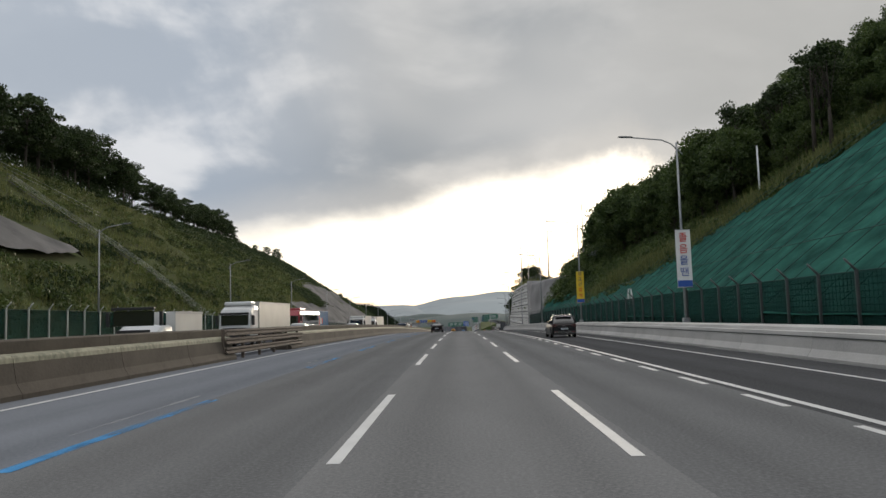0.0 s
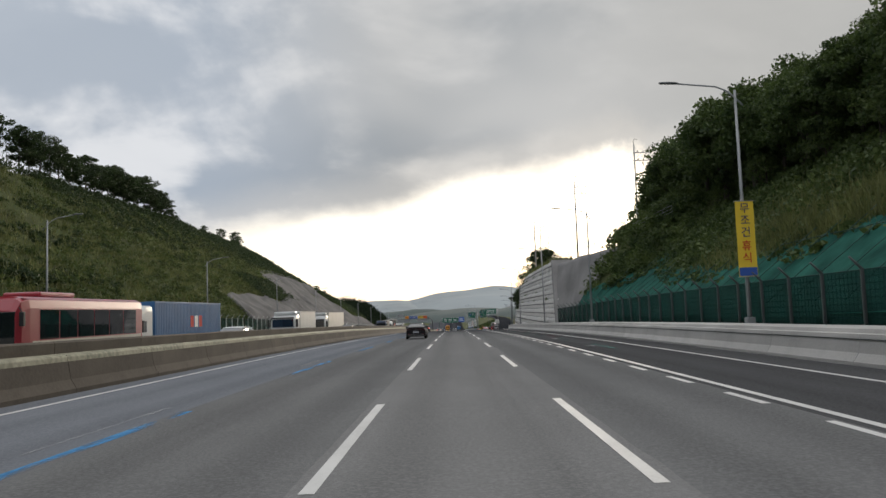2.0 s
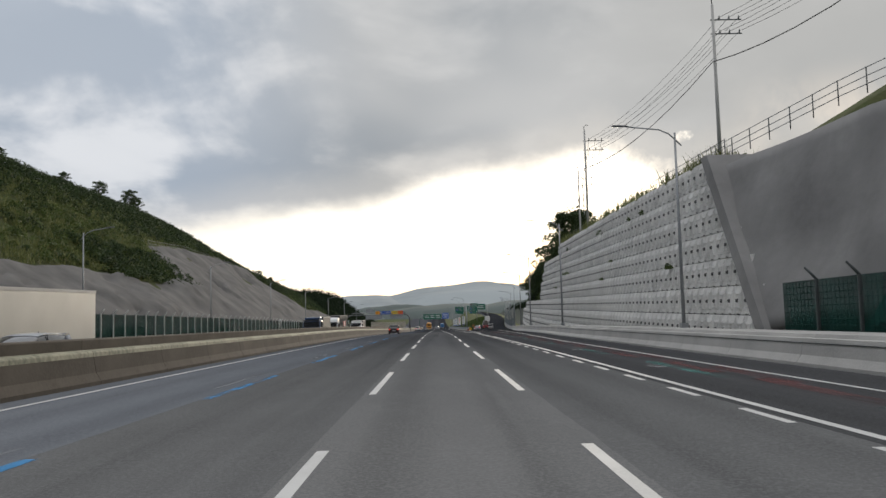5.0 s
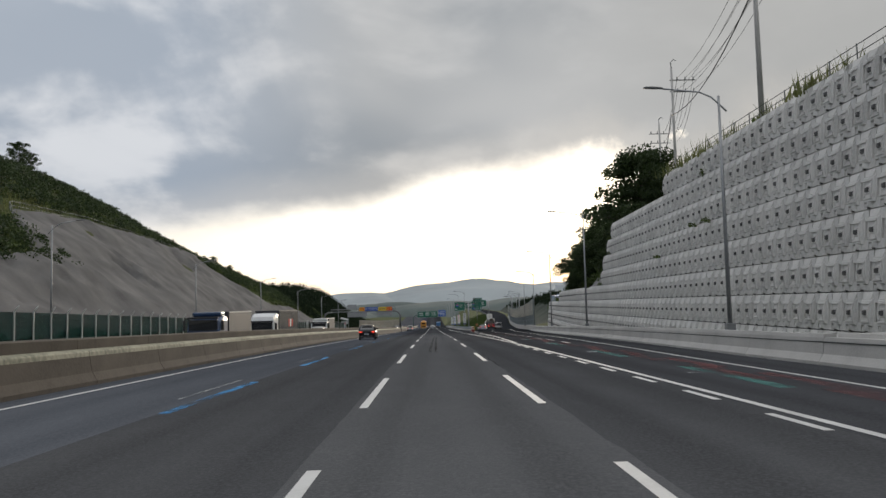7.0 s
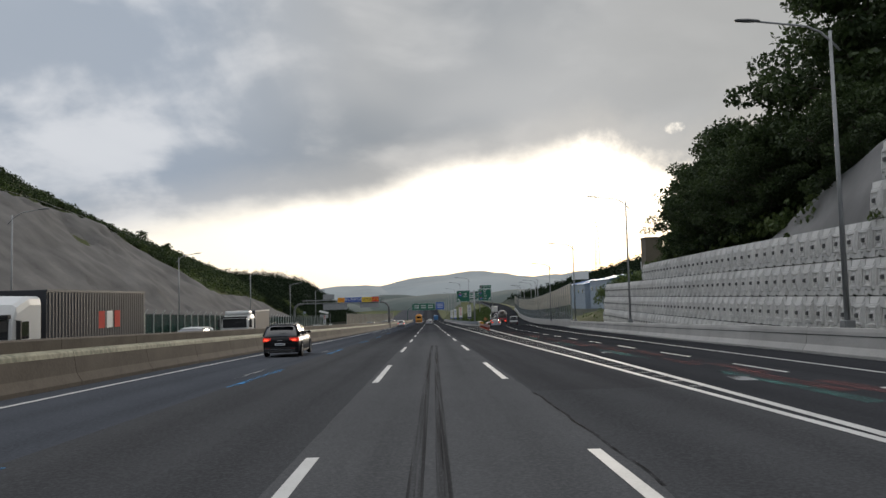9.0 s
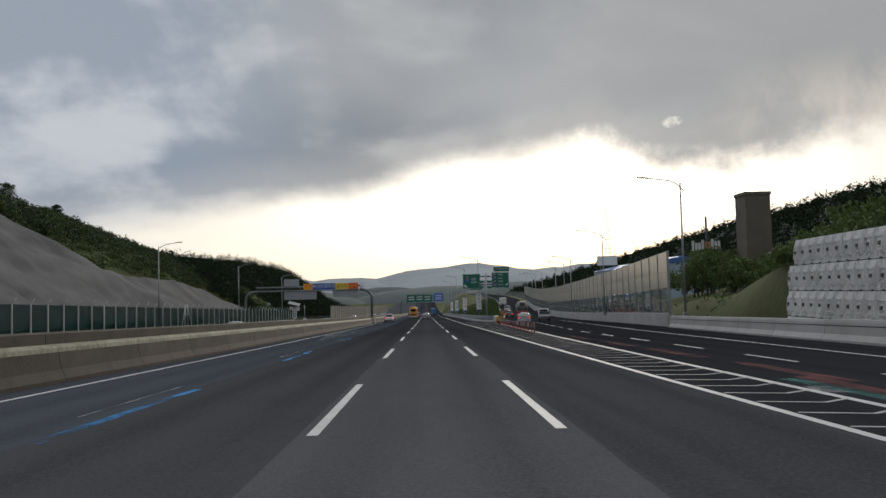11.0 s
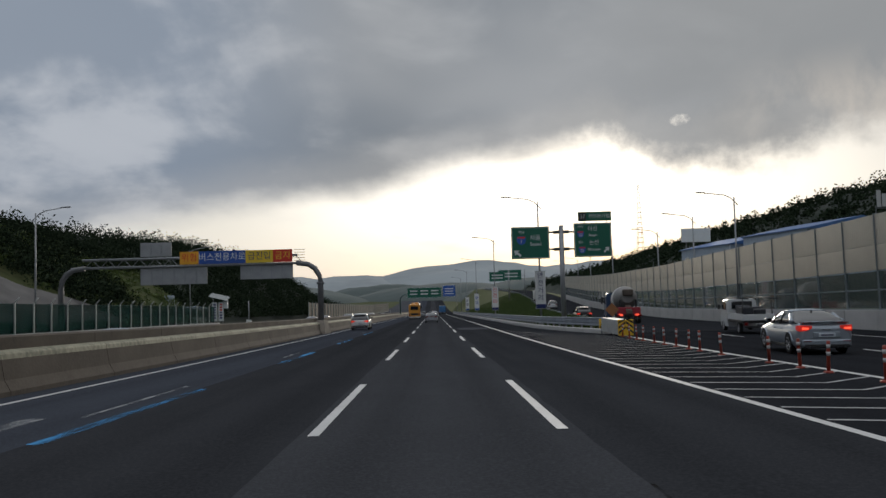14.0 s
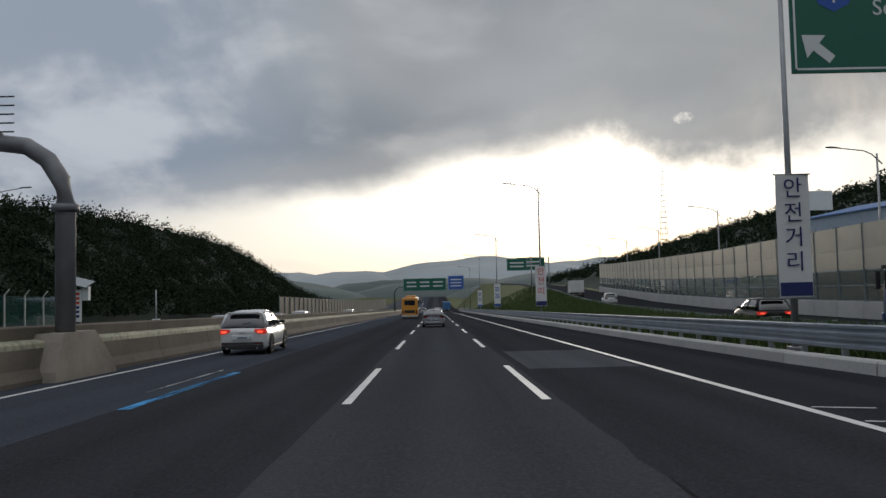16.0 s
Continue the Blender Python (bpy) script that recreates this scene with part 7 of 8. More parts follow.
def brace_frame(x, y, turn, h=2.9):
    b = empty("brace_frame", "white-painted steel brace frame at a gap in the fence", "brace frame", "brace frames along the fence", at=(x, y, float(rz(y)) + 0.85), turn=turn)
    for a, c in (((0, 0, 0), (0, 0, h)), ((0, 1.0, 0), (0, 1.0, h)), ((0, -1.6, 0), (0, -0.02, h - 0.1)), ((0, 2.6, 0), (0, 1.02, h - 0.1)), ((0, 0, h), (0, 1.0, h)), ((0, 0, h * 0.55), (0, 1.0, h * 0.55))):
        part("bar", tube(bmesh.new(), [a, c], 0.06, 0.06, 6), b, "steel_white")
    return b


brace_frame(14.6, 71.5, 0)
brace_frame(-33.9, 100.5, 0)
brace_frame(-33.9, 146, 0)
brace_frame(-33.9, 297, 0)
brace_frame(-33.9, 386, 0)
st2 = empty("concrete_steps", "pale concrete steps rising behind the fence", "steps", kind="structure")
for k in range(9):
    part("step", boxm(15.0 + 0.42 * k, 16.4 + 0.42 * k, 76.0, 78.6, 0.4, 1.0 + 0.30 * k, bevel=0.02), st2, "concrete", m=pose(0, 0, float(rz(77))))


# ---- buildings beyond ----
def shed(x, y, w, d, h, wall_m, roof_m, label, turn=0, z=None, roof_h=1.4, windows=4):
    zb = float(rz(y)) if z is None else z
    b = empty("industrial_building", label, "building", "buildings beyond the noise barrier", at=(x, y, zb), turn=turn)
    w_ = part("wall", boxm(-w / 2, w / 2, -d / 2, d / 2, -2, h), b, wall_m)
    bm = bmesh.new()
    loft(bm, [[(-w / 2 - 0.3, yy, h), (w / 2 + 0.3, yy, h), (w / 2 + 0.3, yy, h + 0.15), (0, yy, h + roof_h), (-w / 2 - 0.3, yy, h + 0.15)] for yy in (-d / 2 - 0.3, d / 2 + 0.3)], smooth=False)
    bmesh.ops.recalc_face_normals(bm, faces=bm.faces)
    part("roof", bm, b, roof_m)
    for k in range(windows):
        yy = -d / 2 + d * (k + 0.5) / windows
        win = part("window", boxm(-w / 2 - 0.06, -w / 2 + 0.02, yy - 0.8, yy + 0.8, h * 0.55, h * 0.55 + 1.3), b, "noise_dark")
        part("sill", boxm(-w / 2 - 0.12, -w / 2, yy - 0.9, yy + 0.9, h * 0.55 - 0.1, h * 0.55), win, "concrete")
    for k in range(max(2, windows // 2)):
        xx = -w / 2 + w * (k + 0.5) / max(2, windows // 2)
        part("window", boxm(xx - 0.7, xx + 0.7, -d / 2 - 0.06, -d / 2 + 0.02, h * 0.5, h * 0.5 + 1.2), b, "noise_dark")
    return b


shed(63.4, 476, 17, 20, 7.0, "clad_blue", "roof_blue", "pale blue clad factory hall with a shallow roof", 4, -3.9, 1.8)
shed(60.8, 500, 17, 22, 6.4, "clad_blue", "roof_blue", "long hall with a bright blue roof", 4, -4.2, 2.0)
shed(-41.0, 482, 4.0, 7.0, 3.0, "clad_white", "clad_blue", "small white site cabin behind the fence", 0, -9.6, 0.5, 2)
tank = empty("water_tank", "grey upright water tank on a short stand behind the fence", "tank", at=(-39.5, 468, float(rz(468)) + 0.4))
part("tank_body", tube(bmesh.new(), [(0, 0, 2.3), (0, 0, 4.6), (0, 0, 4.75)], 0.95, 0.9, 16), tank, "clad_blue")
for dx_, dy_ in ((-0.6, -0.6), (0.6, -0.6), (-0.6, 0.6), (0.6, 0.6)):
    part("leg", tube(bmesh.new(), [(dx_, dy_, -0.6), (dx_, dy_, 2.35)], 0.07, 0.07, 6), tank, "steel_dark")
notice = empty("solar_notice", "white roadside notice board with a solar panel roof", "notice board", at=(-34.3, 476, float(rz(476)) + 0.2))
for dx_ in (-0.75, 0.75):
    part("post", tube(bmesh.new(), [(dx_, 0, -0.4), (dx_, 0, 4.4)], 0.06, 0.06, 8), notice, "steel_grey")
part("panel_left", boxm(-0.95, -0.15, -0.06, 0.0, 0.9, 3.9, bevel=0.01), notice, "sign_white")
part("panel_right", boxm(0.05, 0.85, -0.06, 0.0, 0.9, 3.9, bevel=0.01), notice, "sign_white")
for k in range(6):
    part("bar", boxm(-0.75, -0.35, -0.075, -0.062, 1.3 + 0.42 * k, 1.55 + 0.42 * k), notice, "cloth_navy")
    part("bar", boxm(0.25, 0.65, -0.075, -0.062, 1.3 + 0.42 * k, 1.55 + 0.42 * k), notice, "cloth_red" if k > 2 else "cloth_navy")
part("control_box", boxm(0.9, 1.5, -0.1, 0.4, 2.9, 4.2, bevel=0.03), notice, "sign_white")
part("solar_panel", boxm(-1.3, 1.7, -0.9, 0.9, 0.0, 0.08, bevel=0.01), notice, "noise_dark", m=pose(0, 0, 4.75, 20, 14, 0))
cab = empty("control_cabinet", "small pale control cabinet on a post beside the road", "cabinet", at=(-35.2, 500, float(rz(500)) + 0.1))
part("post", tube(bmesh.new(), [(0, 0, -0.4), (0, 0, 4.6)], 0.10, 0.09, 8), cab, "steel_grey")
part("box", boxm(-0.45, 0.45, -0.25, 0.25, 0.2, 0.95, bevel=0.03), cab, "sign_white")
tw = empty("hill_tower", "square brown clad tower standing among the trees", "tower", at=(44.6, 380, -0.8))
part("wall", boxm(-1.7, 1.7, -1.7, 1.7, -8, 10.2, bevel=0.05), tw, "screen_brown")
part("parapet", boxm(-1.8, 1.8, -1.8, 1.8, 10.2, 10.6), tw, "screen_brown")
rs = empty("rooftop_sign", "rooftop sign of pale and orange bars on a steel frame", "sign", at=(65.9, 465, 5.8))
SW = 7.31
part("frame", boxm(0, SW, 0.1, 0.2, -0.1, 0.1), rs, "steel_dark")
for k in range(5):
    part("leg", tube(bmesh.new(), [(SW * k / 4, 0.2, -9.0), (SW * k / 4, 0.2, 0.4)], 0.09, 0.09, 6), rs, "steel_dark")
for k in range(9):
    zz = 0.15 + 0.06 * k
    part("bar", boxm(SW * (k + 0.12) / 9, SW * (k + 0.88) / 9, -0.05, 0.1, zz, zz + 3.10 * (0.62 if k % 3 else 0.8), bevel=0.03), rs, "sign_orange" if 3 < k < 6 else "trim_pale")
part("flue", tube(bmesh.new(), [(SW * 0.56, 0.6, -9), (SW * 0.56, 0.6, 8.7)], 0.28, 0.26, 10), rs, "trim_black")
bb = empty("billboard", "white billboard on steel legs above the noise barrier", "billboard", at=(58, 520, -5))
part("board", boxm(-3.2, 3.2, -0.15, 0.15, 9.5, 12.5, bevel=0.03), bb, "sign_white")
for s in (-2.2, 2.2):
    part("leg", tube(bmesh.new(), [(s, 0, -1), (s, 0, 9.6)], 0.16, 0.14, 8), bb, "steel_dark")
lat = empty("lattice_mast", "thin red and white lattice mast on the hill", "mast", at=(150, 900, 22))
for a in range(4):
    sx, sy = (1, 1, -1, -1)[a], (1, -1, -1, 1)[a]
    part("leg", tube(bmesh.new(), [(sx * 2.2, sy * 2.2, -6), (sx * 0.4, sy * 0.4, 46)], 0.16, 0.10, 5), lat, "steel_white")
for k in range(12):
    z = 3.6 * k
    r = 2.2 - 1.8 * (z + 6) / 52
    part("ring", boxm(-r, r, -r, r, z, z + 0.25), lat, "cloth_red" if k % 2 else "steel_white")
# low noise screen beside the far lanes
scr = empty("noise_screen", "low brown noise screen beside the distant opposite lanes", "noise barrier", kind="structure")
scr_panel = bm_data("panel", boxm(-0.06, 0.06, 0.06, 5.94, 0, 5.5, bevel=0.02), "screen_brown")
scr_post = bm_data("post", boxm(-0.1, 0.1, -0.1, 0.1, 0, 5.8), "noise_base")
for k in range(45):
    y = 600 + 6.0 * k
    x = float(lin(y, (600, -40), (870, -30)))
    part("panel", scr_panel, scr, m=pose(x, y, float(rz(y)) - 0.2))
    part("post", scr_post, scr, m=pose(x, y, float(rz(y)) - 0.2))

# ---- vehicles ----
def ring_mirror(half):
    """A closed ring from its right half (x >= 0), top to bottom."""
    return half + [(-x, y, z) for x, y, z in reversed(half) if x > 1e-6]


def curve_at(f, nodes):
    a = np.array(nodes, float)
    return float(np.interp(f, a[:, 0], a[:, 1]))


WHEELS = {}


def wheel(parent, x, y, r, w, rim_mat):
    key = (r, w, rim_mat)
    if key not in WHEELS:
        bm = bmesh.new()
        prof = [(-w / 2, r * 0.66), (-w / 2, r * 0.90), (-w / 2 + 0.03, r * 0.985), (-w / 4, r), (w / 4, r), (w / 2 - 0.03, r * 0.985), (w / 2, r * 0.90), (w / 2, r * 0.66)]
        n = 24
        rings = [[(px, pr * math.sin(2 * math.pi * k / n), pr * math.cos(2 * math.pi * k / n)) for px, pr in prof] for k in range(n)]
        loft(bm, rings + [rings[0]], cap=False)
        bmesh.ops.remove_doubles(bm, verts=bm.verts, dist=1e-5)
        bmesh.ops.recalc_face_normals(bm, faces=bm.faces)
        tyre = bm_data("tyre", bm, "tyre")
        bm = bmesh.new()
        for sx in (-1, 1):
            tube(bm, [(sx * (w / 2 - 0.055), 0, 0), (sx * (w / 2 - 0.015), 0, 0)], r * 0.16, r * 0.12, 12)
            for k in range(5):
                a = 2 * math.pi * k / 5
                for da in (-0.16, 0.16):
                    tube(bm, [(sx * (w / 2 - 0.03), 0.1 * r * math.sin(a), 0.1 * r * math.cos(a)), (sx * (w / 2 - 0.02), 0.66 * r * math.sin(a + da), 0.66 * r * math.cos(a + da))], r * 0.065, r * 0.05, 5)
        n = 24
        rr = [[(px, pr * math.sin(2 * math.pi * k / n), pr * math.cos(2 * math.pi * k / n)) for px, pr in ((-w / 2 + 0.005, r * 0.68), (-w / 2 + 0.005, r * 0.62), (w / 2 - 0.005, r * 0.62), (w / 2 - 0.005, r * 0.68))] for k in range(n)]
        loft(bm, rr + [rr[0]], cap=False)
        bmesh.ops.recalc_face_normals(bm, faces=bm.faces)
        rim = bm_data("rim", bm, rim_mat)
        disc = bm_data("hub_back", tube(bmesh.new(), [(-w / 2 + 0.07, 0, 0), (w / 2 - 0.07, 0, 0)], r * 0.63, r * 0.63, 20), "rubber_black")
        WHEELS[key] = (tyre, rim, disc)
    tyre, rim, disc = WHEELS[key]
    e = new("wheel", tyre)
    e.parent, e.matrix_basis = parent, pose(x, y, r)
    part("rim", rim, e)
    part("hub", disc, e)
    return e


SHAPES = {
    "sedan": dict(deck=[(0, 0.86), (0.015, 1.00), (0.05, 1.075), (0.16, 1.07), (0.3, 1.00), (0.5, 0.97), (0.68, 0.97), (0.8, 0.92), (0.93, 0.82), (0.985, 0.70), (1, 0.58)],
                  roof=[(0.10, 1.06), (0.17, 1.22), (0.24, 1.345), (0.33, 1.43), (0.43, 1.46), (0.53, 1.42), (0.60, 1.30), (0.66, 1.14), (0.72, 0.98)], base=1.0),
    "suv": dict(deck=[(0, 0.86), (0.012, 0.98), (0.03, 1.06), (0.2, 1.06), (0.5, 1.03), (0.7, 1.06), (0.82, 1.03), (0.94, 0.95), (0.985, 0.82), (1, 0.66)],
                roof=[(0.025, 1.06), (0.05, 1.25), (0.085, 1.50), (0.13, 1.60), (0.30, 1.665), (0.45, 1.66), (0.54, 1.60), (0.61, 1.45), (0.68, 1.25), (0.74, 1.05)], base=1.03),
}


def car(name, label, shape, paint_m, L, W, H, at_, turn=0, rim="rim_silver", lamps="tail_red", bar=True, clad=None, group="", rack=False, plate="plate", extras=True):
    """A passenger car standing with its rear at the origin and its nose towards +y."""
    S = SHAPES[shape]
    e = empty(name, label, "car", group, at=at_, turn=turn)
    k = H / (1.46 if shape == "sedan" else 1.665)
    hw = W / 2
    wr = 0.335 if shape == "sedan" else 0.365
    y1, y2 = 0.215 * L, 0.80 * L
    fs = sorted({0, 0.015, 0.05, 0.10, 0.16, 0.3, 0.4, 0.5, 0.6, 0.68, 0.76, 0.84, 0.90, 0.95, 0.985, 1.0})
    width = [(0, 0.80), (0.015, 0.90), (0.05, 0.955), (0.12, 0.985), (0.25, 1.0), (0.7, 1.0), (0.85, 0.98), (0.95, 0.90), (0.985, 0.80), (1, 0.66)]
    rings = []
    for f in fs:
        y, w, zd = f * L, hw * curve_at(f, width), curve_at(f, S["deck"]) * k
        zb = curve_at(f, [(0, 0.36), (0.02, 0.27), (0.08, 0.21), (0.9, 0.20), (0.98, 0.24), (1, 0.30)])
        zm = zb + (zd - zb) * 0.55
        rings.append(ring_mirror([(0, y, zd), (w * 0.55, y, zd), (w * 0.80, y, zd - 0.015), (w * 0.93, y, zd - 0.07), (w * 0.985, y, zm + 0.1), (w, y, zm - 0.06), (w * 0.985, y, zb + 0.10), (w * 0.90, y, zb), (0, y, zb)]))
    bm = loft(bmesh.new(), rings)
    bmesh.ops.recalc_face_normals(bm, faces=bm.faces)
    body = part("body", bm, e, paint_m)
    # glasshouse and roof
    gr, rr = [], []
    rf = S["roof"]
    top = max(z for _, z in rf)
    for f, z in rf:
        y, z = f * L, z * k
        zb = min(z - 0.01, curve_at(f, S["deck"]) * k - 0.03)
        t = (z - zb) / (top * k - zb + 1e-6)
        wb = hw * (0.90 if 0.1 < f < 0.68 else 0.84)
        wt = hw * (0.90 - 0.20 * t)
        gr.append(ring_mirror([(0, y, z), (wt * 0.6, y, z - 0.004), (wt * 0.88, y, z - 0.035), (wt, y, z - 0.10 * t - 0.008), ((wt + wb) / 2 + 0.02, y, (z * 0.45 + zb * 0.55)), (wb, y, zb), (0, y, zb)]))
        if z > top * k * 0.93:
            rr.append([(-wt * 0.95, y, z - 0.055), (-wt * 0.86, y, z - 0.018), (-wt * 0.5, y, z + 0.010), (0, y, z + 0.016), (wt * 0.5, y, z + 0.010), (wt * 0.86, y, z - 0.018), (wt * 0.95, y, z - 0.055), (0, y, z - 0.07)])
    bm = loft(bmesh.new(), gr)
    bmesh.ops.recalc_face_normals(bm, faces=bm.faces)
    part("glasshouse", bm, e, "car_glass", "dark tinted windows")
    bm = loft(bmesh.new(), rr)
    bmesh.ops.recalc_face_normals(bm, faces=bm.faces)
    part("roof", bm, e, paint_m)

    def side_pt(f, t, s):
        """A point on the glasshouse side: t from 0 at the belt to 1 at the roof."""
        z = curve_at(f, rf) * k
        zb = min(z - 0.01, curve_at(f, S["deck"]) * k - 0.03)
        tt = (z - zb) / (top * k - zb + 1e-6)
        wb, wt = hw * 0.90, hw * (0.90 - 0.20 * tt)
        return Vector((s * (wb + (wt - wb) * t + 0.018), f * L, zb + (z - 0.05 - zb) * t))
    pil = [(0.44, 0.43, 0.05), (0.62, 0.57, 0.05), (0.16, 0.27, 0.16) if shape == "sedan" else (0.09, 0.13, 0.22)]
    for fb, ft, wid in pil:
        for s in (-1, 1):
            bm = bmesh.new()
            tube(bm, [side_pt(fb, 0.02, s), side_pt((fb + ft) / 2, 0.5, s), side_pt(ft, 0.98, s)], wid * 0.55, wid * 0.38, 6)
            part("pillar", bm, e, paint_m if wid > 0.06 else "trim_black")
    for s in (-1, 1):
        m = part("mirror", loft(bmesh.new(), [[(s * (hw * 0.93 + dx), 0.62 * L + dy * q, curve_at(0.6, S["deck"]) * k + 0.10 + dz * q) for dy, dz in ((-0.10, -0.06), (0.08, -0.05), (0.08, 0.05), (-0.10, 0.07))] for dx, q in ((0, 0.4), (0.06, 0.9), (0.2, 1.0), (0.23, 0.7))], smooth=False), e, paint_m if paint_m != "paint_white_car" else "trim_black")
        part("glass", boxm(s * (hw * 0.93 + 0.13) - 0.08, s * (hw * 0.93 + 0.13) + 0.08, 0.62 * L - 0.115, 0.62 * L - 0.10, curve_at(0.6, S["deck"]) * k + 0.05, curve_at(0.6, S["deck"]) * k + 0.15), m, "car_glass")
        for f in (0.40, 0.575):
            part("door_handle", boxm(s * hw * 0.985 - 0.02, s * hw * 0.985 + 0.025, f * L - 0.24, f * L - 0.05, 0.80 * k, 0.825 * k, bevel=0.006), e, "trim_chrome" if extras else paint_m)
        part("sill", boxm(s * hw * 0.93 - 0.05, s * hw * 0.93 + 0.05, y1 + 0.4, y2 - 0.4, 0.19, 0.29, bevel=0.02), e, clad or "trim_black")
        for yy in (y1, y2):
            bm = bmesh.new()
            n = 14
            arc = [(math.cos(math.pi * q / n), math.sin(math.pi * q / n)) for q in range(n + 1)]
            loft(bm, [[(s * hw * 0.955, yy + c * (wr + 0.075), max(0.20, wr + d * (wr + 0.075))), (s * (hw * 1.0 + 0.012), yy + c * (wr + 0.07), max(0.20, wr + d * (wr + 0.07))),
                       (s * (hw * 1.0 + 0.008), yy + c * (wr + 0.03), max(0.20, wr + d * (wr + 0.03))), (s * hw * 0.94, yy + c * (wr + 0.03), max(0.20, wr + d * (wr + 0.03)))] for c, d in arc])
            bmesh.ops.recalc_face_normals(bm, faces=bm.faces)
            part("wheel_arch", bm, e, clad or paint_m)
            bm = bmesh.new()
            tube(bm, [(s * hw * 0.90, yy, wr + 0.01), (s * hw * 1.001, yy, wr + 0.01)], wr + 0.045, wr + 0.045, 20)
            part("arch_well", bm, e, "rubber_black")
    for yy in (y1, y2):
        for s in (-1, 1):
            wheel(e, s * (hw - 0.09), yy, wr, 0.22, rim)
    # rear end
    zr = 0.86 * k
    bp = part("bumper", boxm(-hw * 0.86, hw * 0.86, -0.035, 0.30, 0.27, 0.52, bevel=0.06), e, clad or paint_m)
    part("valance", boxm(-hw * 0.80, hw * 0.80, -0.045, 0.1, 0.23, 0.36, bevel=0.03), bp, "trim_black")
    if extras:
        part("chrome_strip", boxm(-hw * 0.82, hw * 0.82, -0.052, -0.03, 0.395, 0.415), bp, "trim_chrome")
    pl = part("number_plate", boxm(-0.26, 0.26, -0.062, -0.035, 0.60 * k, 0.60 * k + 0.115, bevel=0.005), e, plate)
    part("bar", boxm(-0.19, 0.20, -0.066, -0.061, 0.60 * k + 0.035, 0.60 * k + 0.08), pl, "plate_ink")
    part("plate_recess", boxm(-0.42, 0.42, -0.036, 0.02, 0.57 * k, 0.76 * k, bevel=0.02), e, paint_m)
    for s in (-1, 1):
        bm = bmesh.new()
        loft(bm, [[(s * hw * a, y_, z_ + zr) for a, y_, z_ in row] for row in (((0.50, -0.015, 0.02), (0.50, -0.015, 0.11), (0.50, 0.05, 0.11), (0.50, 0.05, 0.02)), ((0.72, -0.02, -0.06), (0.72, -0.02, 0.12), (0.72, 0.08, 0.12), (0.72, 0.08, -0.06)), ((0.93, 0.06, -0.08), (0.93, 0.05, 0.12), (0.93, 0.14, 0.12), (0.93, 0.14, -0.08)), ((0.975, 0.28, -0.02), (0.975, 0.28, 0.10), (0.94, 0.28, 0.10), (0.94, 0.28, -0.02)))], smooth=False)
        bmesh.ops.recalc_face_normals(bm, faces=bm.faces)
        t_ = part("tail_lamp", bm, e, lamps)
        part("lamp_cell", boxm(s * hw * 0.74 - 0.10, s * hw * 0.74 + 0.10, -0.028, -0.012, zr - 0.015, zr + 0.05, bevel=0.006), t_, "tail_bright" if lamps == "tail_lit" else lamps)
        part("reflector", boxm(s * hw * 0.68 - 0.12, s * hw * 0.68 + 0.12, -0.050, -0.03, 0.44, 0.465), bp, "tail_red")
        part("exhaust", tube(bmesh.new(), [(s * hw * 0.62, 0.1, 0.27), (s * hw * 0.62, -0.05, 0.27)], 0.04, 0.04, 8), e, "trim_chrome" if lamps == "tail_lit" else "trim_black")
        hl = part("headlamp", boxm(s * hw * 0.62 - 0.2, s * hw * 0.62 + 0.2, 0.965 * L, 0.985 * L, 0.62 * k, 0.72 * k, bevel=0.03), e, "lamp_glass")
        part("lamp_cell", boxm(s * hw * 0.62 - 0.1, s * hw * 0.62 + 0.1, 0.984 * L, 0.988 * L, 0.64 * k, 0.70 * k), hl, "trim_chrome")
    if bar:
        part("light_bar", boxm(-hw * 0.55, hw * 0.55, -0.03, 0.02, zr + 0.05, zr + 0.085, bevel=0.008), e, lamps)
    if shape == "sedan":
        bm = bmesh.new()
        loft(bm, [[(x, 0.02 + 0.10 * abs(x / hw) ** 2 + dy, 1.065 * k + dz - 0.02 * abs(x / hw) ** 2) for dy, dz in ((-0.045, 0.03), (-0.03, 0.05), (0.16, 0.02), (0.1, -0.02))] for x in np.linspace(-hw * 0.84, hw * 0.84, 9)])
        bmesh.ops.recalc_face_normals(bm, faces=bm.faces)
        part("spoiler", bm, e, paint_m)
    else:
        part("spoiler", boxm(-hw * 0.66, hw * 0.66, 0.055 * L, 0.11 * L, 1.575 * k, 1.62 * k, bevel=0.018), e, paint_m)
        part("wiper", tube(bmesh.new(), [(0, 0.045 * L - 0.04, 1.18 * k), (0.32, 0.05 * L - 0.03, 1.22 * k)], 0.012, 0.008, 5), e, "trim_black")
    if rack:
        for s in (-1, 1):
            part("roof_rail", tube(bmesh.new(), [(s * hw * 0.64, f * L, curve_at(f, rf) * k + (0.05 if 0.15 < f < 0.5 else -0.02)) for f in (0.13, 0.16, 0.3, 0.44, 0.5, 0.53)], 0.02, 0.02, 6), e, "trim_black" if paint_m != "paint_dark_suv" else "trim_chrome")
    part("badge", boxm(-0.13, 0.13, -0.03, -0.005, zr - 0.035, zr - 0.005, bevel=0.004), e, "trim_chrome")
    part("antenna", loft(bmesh.new(), [[(dx * q, 0.28 * L + dy, curve_at(0.28, rf) * k + dz) for dx in (-0.03, 0.03)] + [(0, 0.28 * L + dy + 0.02, curve_at(0.28, rf) * k + dz)] for q, dy, dz in ((1, 0.0, 0.0), (0.4, -0.05, 0.06))], smooth=False), e, "trim_black")
    return e


def gz_(y):
    return float(rz(y))


